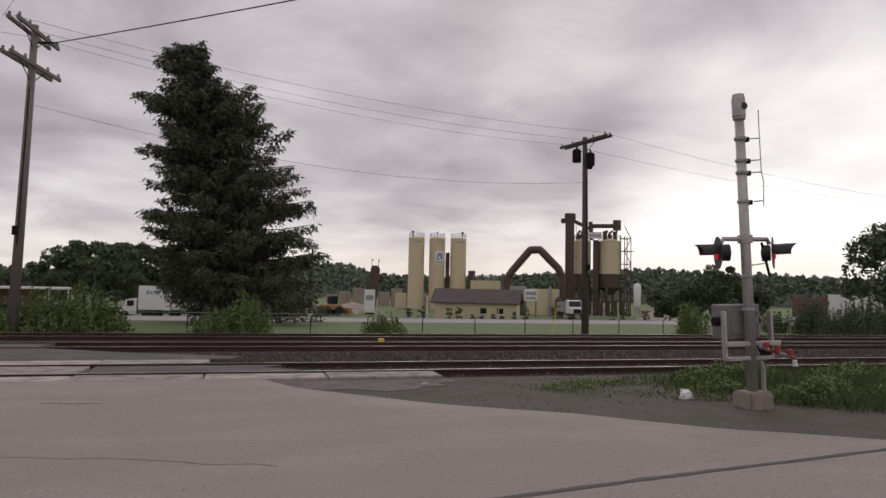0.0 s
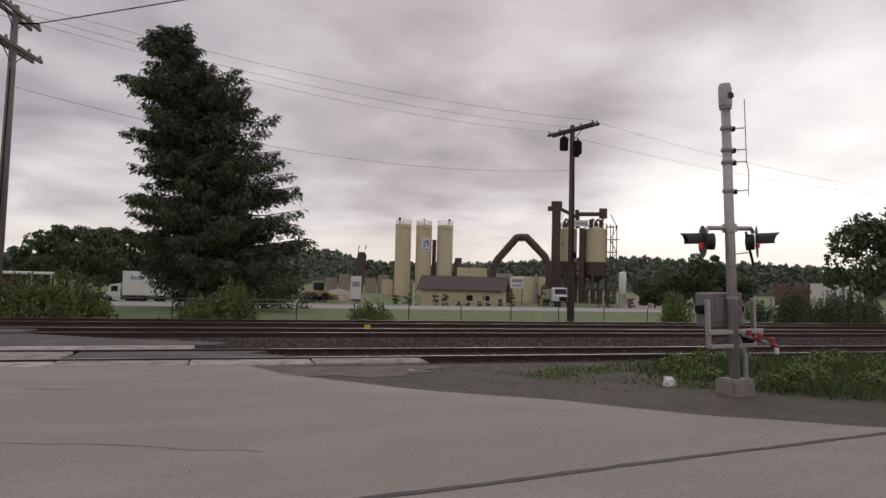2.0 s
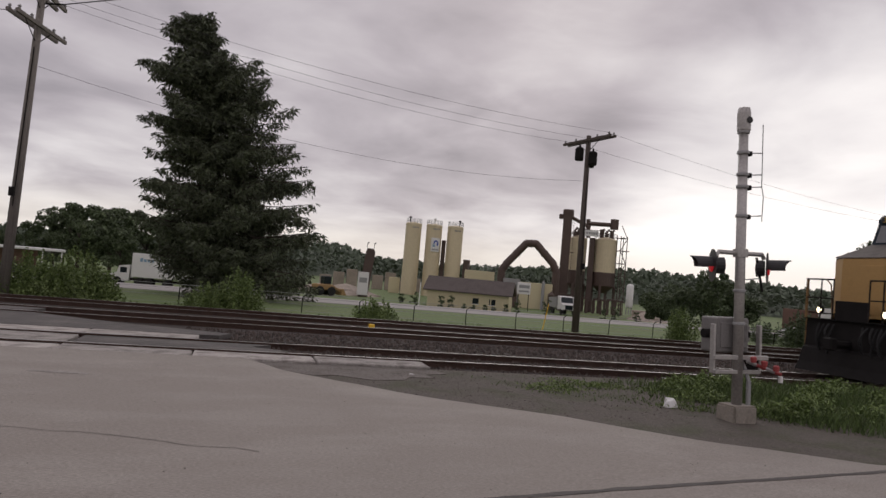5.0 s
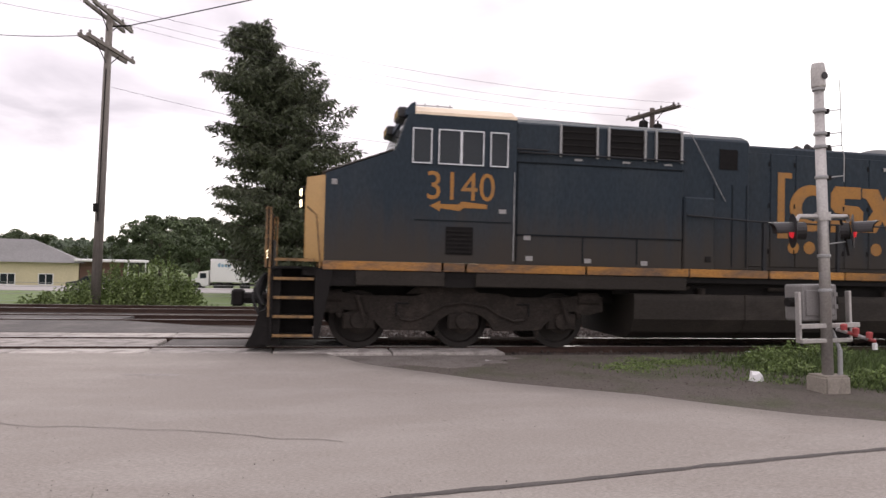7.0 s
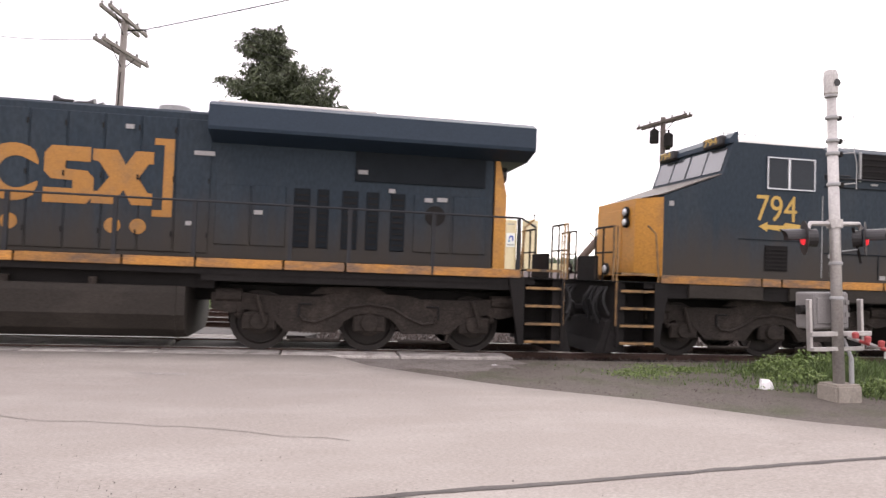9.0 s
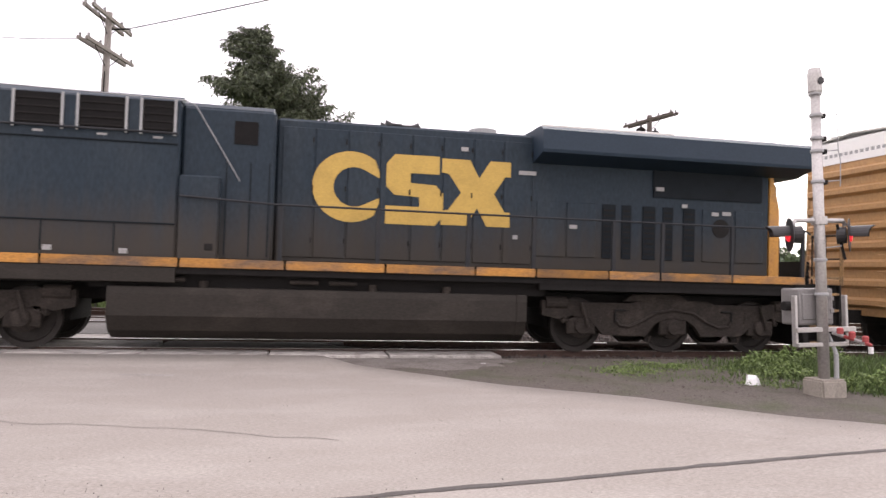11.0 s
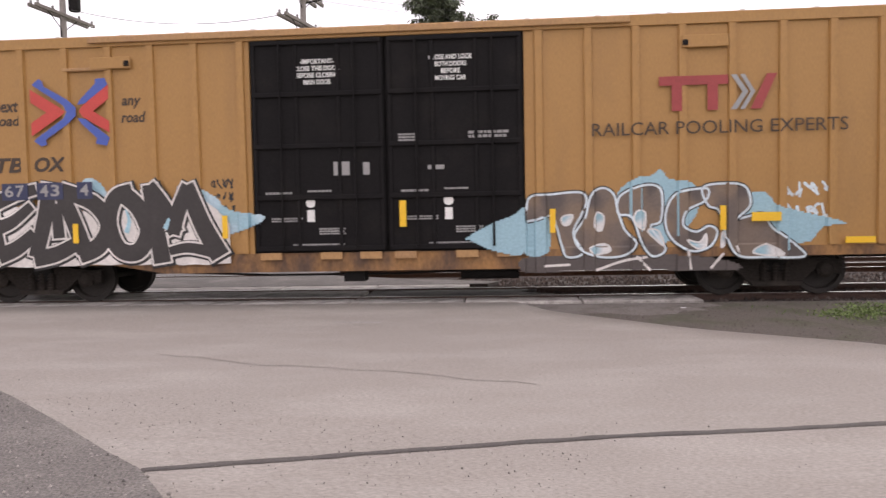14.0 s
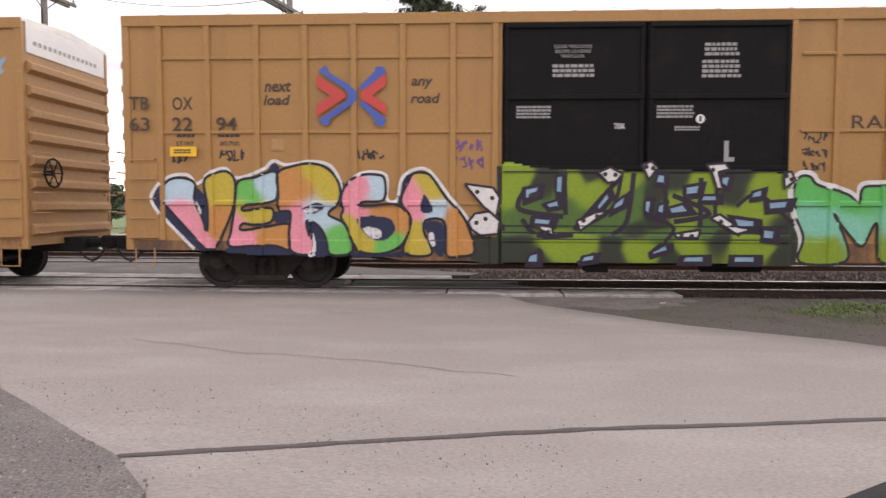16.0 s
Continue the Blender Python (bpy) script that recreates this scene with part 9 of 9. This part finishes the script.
def upright_tank(az, d, el0, el1, r, material, label):
    x, y, _ = at(az, d)
    z0, z1 = up(el0, d), up(el1, d)
    root = tagged(empty("storage_tank", pose(x, y, z0)), label, "tank")
    bm = B()
    lathe(bm, [(r * 0.8, 0), (r, 0.2), (r, z1 - z0 - 0.4), (r * 0.7, z1 - z0 - 0.1), (0.1, z1 - z0)], 20)
    part("shell", bm, material, root, smooth=True)
    bm = B()
    for k in range(3):
        a = 2.09 * k
        tube(bm, (r * 0.8 * math.cos(a), r * 0.8 * math.sin(a), -1.2), (r * 0.8 * math.cos(a), r * 0.8 * math.sin(a), 0.3), 0.1, seg=5)
    part("legs", bm, GREYPAINT, root)


upright_tank(-32.1, 125, -0.95, 0.95, 0.62, WHITEPAINT, "white upright tank beside the bins")
beam("control_house", -24.6, 128, -2.4, up(0.35, 128), 6.0, 3.0, CREAMWALL, "cream control house under the duct", "building")
beam("control_house", -22.6, 131, -2.4, up(0.55, 131), 3.2, 2.0, GREYPAINT, "grey plant shed with a flat roof", "building")
beam("plant_shed", -33.4, 122, -2.4, up(-1.1, 122), 4.4, 2.5, SANDPILE, "low pale shed at the plant's edge", "building")
x, y, z = at(-23.65, 112, up(-0.65, 112))
bm = B()
box(bm, -1.15, 1.15, -0.08, 0.08, 0, 1.9, 0.03)
sg = tagged(part("plant_sign", bm, WHITEPAINT), "white sign board on posts before the plant", "sign")
sg.location = (x, y, z)
plates("stencil", [[(-0.9, 1.0), (0.9, 1.0), (0.9, 1.5), (-0.9, 1.5)], [(-0.9, 0.35), (0.9, 0.35), (0.9, 0.6), (-0.9, 0.6)]], GREYPAINT, sg, -0.08, 0.03)
bm = B()
for s in (-0.9, 0.9):
    tube(bm, (s, 0, 0), (s, 0, -(z + 2.4)), 0.07, seg=5)
part("sign_post", bm, DARKMETAL, sg)
for az, d, r, h in ((-33.6, 120, 3.6, 1.7), (-9.0, 118, 6.0, 1.8), (-6.9, 121, 5.0, 1.5)):
    bm = B()
    r2 = random.Random(int(d))
    lathe(bm, [(r * (1 - k / 6) ** 0.9 + 0.05, h * k / 6) for k in range(7)], 18)
    for v in bm.verts:
        v.co.x *= r2.uniform(0.85, 1.15)
        v.co.y *= r2.uniform(0.85, 1.15)
    o = tagged(part("aggregate_heap", bm, SANDPILE), "pale heap of crushed stone in the plant yard", "stone heap", "heaps in the yard")
    o.location = at(az, d)


def digger(az, d):
    x, y, z = at(az, d)
    root = tagged(empty("wheel_loader", pose(x, y, z, 0, 0, 20)), "orange-yellow wheel loader parked in the yard", "loader")
    bm = B()
    box(bm, -1.6, 1.2, -0.9, 0.9, 0.8, 1.7, 0.15)
    part("body", bm, ORANGE, root)
    bm = B()
    box(bm, -0.3, 0.9, -0.7, 0.7, 1.7, 2.9, 0.1)
    part("cab", bm, PANE, root)
    bm = B()
    prism(bm, [(1.2, 1.3), (2.6, 0.6), (2.7, 0.8), (1.3, 1.6)], -0.6, 0.6)
    prism(bm, [(2.5, 0.2), (3.4, 0.2), (3.2, 0.5), (2.8, 1.2), (2.5, 1.1)], -1.1, 1.1)
    part("bucket", bm, ORANGE, root)
    for sx in (-1.0, 0.9):
        for sy in (-1, 1):
            bm = B()
            lathe(bm, [(0.3, -0.22), (0.65, -0.2), (0.7, -0.1), (0.7, 0.1), (0.65, 0.2), (0.3, 0.22)], 16, pose(sx, sy * 0.85, 0.7, 90))
            part("wheel", bm, RUBBER, root)


digger(-7.2, 105)
x, y, z = at(-9.5, 170)
bm = B()
for k in range(9):
    box(bm, -14 + k * 3.2, -11.4 + k * 3.2, -0.5, 0.5, 0.0, 2.6 + 0.9 * (k % 3), 0.05)
o = tagged(part("timber_yard", bm, SANDPILE), "pale stacks in the far yard below the woods", "stacks", kind="stuff")
o.location = (x + 6, y, -2.4)


def wheel_at(root, x, y, r, w=0.26):
    bm = B()
    lathe(bm, [(r * 0.55, -w / 2), (r * 0.93, -w / 2), (r, -w * 0.3), (r, w * 0.3), (r * 0.93, w / 2), (r * 0.55, w / 2)], 18, pose(x, y, r, 90))
    wh = part("wheel", bm, RUBBER, root)
    bm = B()
    lathe(bm, [(0.05, -w * 0.4), (r * 0.55, -w * 0.45), (r * 0.55, w * 0.45), (0.05, w * 0.4)], 14, pose(x, y, r, 90))
    part("rim", bm, GREYPAINT, wh)


def box_truck():
    """The tractor with two white trailers, parked half behind the spruce; its nose at x = 0."""
    x, y, z = at(8.75, 93)
    root = tagged(empty("freight_truck", pose(x, y, z - 0.15, 0, 0, -4)), "white freight truck with a boxy trailer parked by the street", "truck")
    bm = B()
    prism(bm, [(0.1, 0.5), (0.1, 1.25), (0.9, 1.5), (1.1, 2.3), (2.3, 2.5), (2.3, 0.5)], -1.15, 1.15)
    cab = part("cab", bm, WHITEPAINT, root, "white tractor cab")
    bm = B()
    prism(bm, [(0.88, 1.52), (1.08, 2.22), (1.06, 2.24), (0.86, 1.54)], -1.0, 1.0)
    box(bm, 1.25, 2.0, -1.165, -1.15, 1.5, 2.15)
    part("window", bm, PANE, cab)
    bm = B()
    box(bm, 0.2, 16.5, -0.5, 0.5, 0.6, 0.85)
    part("chassis", bm, DARKMETAL, root)
    for a, b in ((2.5, 7.4), (7.8, 14.5)):
        bm = B()
        box(bm, a, b, -1.25, 1.25, 1.05, 3.95, 0.04)
        tr = part("trailer", bm, WHITEPAINT, root, "white ribbed trailer")
        if a < 5:
            plates("company_mark", [[(3.4 + 0.42 * k, 2.95), (3.72 + 0.42 * k, 2.95), (3.72 + 0.42 * k, 3.3 + 0.2 * (k == 0)), (3.4 + 0.42 * k, 3.3)] for k in range(4)], SPRAY["steel"], tr, -1.25, 0.02)
        else:
            plates("company_mark", [[(8.0 + 0.95 * k, 2.55), (8.75 + 0.95 * k, 2.55), (8.75 + 0.95 * k, 3.5), (8.0 + 0.95 * k, 3.5)] for k in range(3)], RED, tr, -1.25, 0.02, "red bars of a company mark")
    for xx in (1.0, 3.4, 4.5, 6.6, 12.2, 13.3):
        for s in (-1, 1):
            wheel_at(root, xx, s * 1.05, 0.5)


box_truck()


def dump_truck(az, d):
    x, y, z = at(az, d)
    root = tagged(empty("dump_truck", pose(x, y, z, 0, 0, 80)), "white heavy truck facing out of the plant", "truck")
    bm = B()
    prism(bm, [(-3.0, 0.9), (-3.0, 1.7), (-1.9, 1.9), (-1.6, 2.9), (-0.4, 3.0), (-0.4, 0.9)], -1.1, 1.1)
    cab = part("cab", bm, WHITEPAINT, root)
    bm = B()
    prism(bm, [(-1.92, 1.98), (-1.64, 2.8), (-1.66, 2.82), (-1.94, 2.0)], -0.95, 0.95)
    box(bm, -1.4, -0.6, -1.115, -1.1, 2.0, 2.7)
    box(bm, -3.03, -3.0, -0.6, 0.6, 0.95, 1.6)
    part("window", bm, PANE, cab)
    bm = B()
    prism(bm, [(-0.2, 1.1), (4.2, 1.1), (4.5, 2.6), (-0.3, 2.8)], -1.2, 1.2)
    part("dump_body", bm, GREYPAINT, root)
    for xx in (-2.3, 2.2, 3.4):
        for s in (-1, 1):
            wheel_at(root, xx, s * 0.98, 0.52)


dump_truck(-26.95, 112)


def house():
    """The cream house with a grey hipped roof, its brick wing and carport."""
    d = 80
    x, y, z = at(16.6, d)
    root = tagged(empty("house", pose(x, y, -2.35, 0, 0, 14)), "cream house with a grey hipped roof beyond the tracks", "house")
    e = up(-0.55, d) + 2.35
    bm = B()
    box(bm, -12, 0, 0, 8, 0, e)
    part("wall", bm, CREAMWALL, root, "cream rendered wall")
    bm = B()
    h = 2.3
    v = [bm.verts.new(p) for p in ((-12.5, -0.6, e - 0.05), (0.6, -0.6, e - 0.05), (0.6, 8.6, e - 0.05), (-12.5, 8.6, e - 0.05), (-8, 4, e + h), (-4.4, 4, e + h))]
    for f in ((0, 1, 5, 4), (1, 2, 5), (2, 3, 4, 5), (3, 0, 4), (0, 3, 2, 1)):
        bm.faces.new([v[i] for i in f])
    part("roof", bm, GREYROOF, root, "grey hipped shingle roof")
    for xx in (-9.6, -6.2, -2.9):
        bm = B()
        box(bm, xx - 0.6, xx + 0.6, -0.03, 0.05, 0.9, 1.9)
        w = part("window", bm, PANE, root)
        bm = B()
        for q in ((xx - 0.68, xx - 0.6, 0.85, 1.95), (xx + 0.6, xx + 0.68, 0.85, 1.95), (xx - 0.68, xx + 0.68, 1.9, 1.98), (xx - 0.68, xx + 0.68, 0.82, 0.9), (xx - 0.03, xx + 0.03, 0.9, 1.9)):
            box(bm, q[0], q[1], -0.06, -0.03, q[2], q[3])
        part("window_frame", bm, WHITEPAINT, w)
    bm = B()
    box(bm, 0.05, 4.2, 0.6, 6, 0, e + 0.1)
    part("brick_wing", bm, BRICKWALL, root, "red-brown brick wing")
    bm = B()
    box(bm, -0.4, 6.6, -0.6, 6.2, e + 0.12, e + 0.36, 0.03)
    part("carport_roof", bm, WHITEPAINT, root, "flat pale carport roof")
    for xx in (4.6, 6.3):
        bm = B()
        box(bm, xx - 0.06, xx + 0.06, -0.45, -0.33, 0, e + 0.12)
        part("carport_post", bm, WHITEPAINT, root)


house()


def parked_car(az, d, label, material):
    x, y, z = at(az, d)
    root = tagged(empty("parked_car", pose(x, y, z, 0, 0, 8)), label, "car")
    bm = B()
    prism(bm, [(-2.2, 0.35), (-2.25, 0.7), (-1.3, 0.85), (-0.6, 1.32), (0.8, 1.35), (1.5, 0.95), (2.2, 0.85), (2.25, 0.35)], -0.85, 0.85)
    body = part("body", bm, material, root)
    bm = B()
    prism(bm, [(-1.05, 0.9), (-0.55, 1.25), (0.75, 1.28), (1.25, 0.95)], -0.865, 0.865)
    part("window", bm, PANE, body)
    for xx in (-1.4, 1.4):
        for s in (-1, 1):
            wheel_at(root, xx, s * 0.78, 0.32, 0.2)


parked_car(15.6, 74, "dark sedan parked beside the house", CARDARK)
beam("far_shop", -45.6, 110, -2.4, up(0.1, 110), 9.0, 5.0, BRICKWALL, "low brick shop beyond the far grass", "building")
beam("far_shop", -47.2, 105, -2.4, up(0.35, 105), 6.0, 5.0, WHITEPAINT, "low white shop beyond the far grass", "building")
parked_car(-44.0, 104, "pale car parked beside the far shop", GREYPAINT)
x, y, z = at(-15.1, 66.5)
bm = B()
tube(bm, (0, 0, 0), (0, 0, 2.3), 0.05, seg=6)
o = tagged(part("sign_post", bm, WHITEPAINT), "thin white sign post by the street", "post")
o.location = (x, y, z)


# ---- the vehicle beside the camera: only its door mirror comes into view ----
def near_vehicle():
    root = tagged(empty("near_vehicle", pose(0, 0, -0.08)), "dark grey vehicle with a rounded door mirror beside the road", "car")
    bm = B()
    prism(bm, [(-2.4, 0.45), (-2.45, 0.9), (-2.2, 1.05), (1.0, 1.08), (2.2, 1.0), (2.5, 0.8), (2.5, 0.45)], 0.24, 0.40)
    part("body_side", bm, CARDARK, root)
    bm = B()
    box(bm, 0.8, 2.45, -1.5, 0.22, 0.45, 1.0, 0.06)
    part("front_body", bm, CARDARK, root)
    for x in (-1.5, 1.6):
        wheel_at(root, x, 0.22, 0.36, 0.2)
    bm = B()
    box(bm, -0.20, 0.05, -0.15, 0.0, 1.12, 1.336, 0.045, 3)
    mir = part("door_mirror", bm, GREYDARK, root, "dark grey mirror housing")
    mir.matrix_basis = pose(0.457, 0.806, 0, 0, 0, math.degrees(math.atan2(0.56, 0.83)))
    bm = B()
    tube(bm, (0.50, 0.66, 1.18), (0.60, 0.36, 1.05), 0.035, seg=8)
    part("mirror_stalk", bm, CARDARK, root)


GREYDARK = mat("dark_grey_plastic", (0.012, 0.0115, 0.012), 0.75, var=0.1, bump=0.05, spec=0.15)
near_vehicle()


# ---- clutter of the plant yard ----
def plant_clutter():
    r = random.Random(19)
    for i in range(12):
        az, d = -25.2 - 0.55 * i, 131 + (i % 3) * 2
        z0 = -2.4
        h = r.uniform(2.2, 4.6)
        x, y, _ = at(az, d)
        root = tagged(empty("steel_frame", pose(x, y, z0)), "dark steel framework and pipes under the bins", "steelwork", "steelwork of the plant")
        for sx in (-0.6, 0.6):
            bm = B()
            box(bm, sx - 0.12, sx + 0.12, -0.12, 0.12, 0, h)
            part("post", bm, BRONZE, root)
        bm = B()
        box(bm, -0.75, 0.75, -0.2, 0.2, h - 0.3, h)
        part("beam", bm, BRONZE, root)
        bm = B()
        tube(bm, (-0.6, 0, 0.2), (0.6, 0, h - 0.3), 0.07, seg=5)
        part("brace", bm, BRONZE, root)
    for az, d, h, rr, m_ in ((-19.4, 138, 3.4, 0.5, CREAM), (-20.6, 138, 3.9, 0.45, GREYPAINT), (-22.9, 126, 3.0, 0.5, BRONZE), (-25.2, 126, 5.0, 0.3, GREYPAINT), (-25.9, 125, 3.2, 0.6, BRONZE), (-26.3, 140, 7.5, 0.12, DARKMETAL)):
        x, y, _ = at(az, d)
        root = tagged(empty("plant_vessel", pose(x, y, -2.4)), "small upright steel vessel among the plant", "vessel", "vessels of the plant")
        bm = B()
        lathe(bm, [(rr, 0), (rr, h - rr * 0.5), (rr * 0.5, h), (rr * 0.2, h + 0.3)], 14)
        part("shell", bm, m_, root)
    for i in range(9):
        az = -18.9 - 0.33 * i
        x, y, _ = at(az, 139)
        bm = B()
        tube(bm, (0, 0, 0), (0, 0, 1.1), 0.04, seg=4)
        tube(bm, (0, 0, 1.1), (0.8, 0, 1.1), 0.04, seg=4)
        o = tagged(part("roof_rail", bm, GREYPAINT), "thin railing on the low plant building", "railing", "roof railing of the plant")
        o.location = (x, y, up(0.95, 139) - 0.05)


plant_clutter()

TRAIN = [(loco_1, -46.0), (loco_2, -23.45), (car_a, 0.0), (car_b, 20.96)]

# ---- the moving train: 8.05 m/s towards -x ----
SPEED = 8.053


def front(t):
    """Where the first boxcar's leading end is at t seconds."""
    return 3.07 - SPEED * (t - 12.2)


def motions():
    times = [0.0, 0.1] + [0.5 * i for i in range(1, 32)] + [15.9, 16.0]
    for thing, offset in TRAIN:
        walk(thing, [(t, pose(front(t) + offset, TRACK_1, 0)) for t in times])
    for ws, x, r in ROLLING:
        walk(ws, [(i / 15, pose(x, 0, r) @ Matrix.Rotation(-SPEED * i / 15 / r, 4, "Y")) for i in range(241)])


motions()
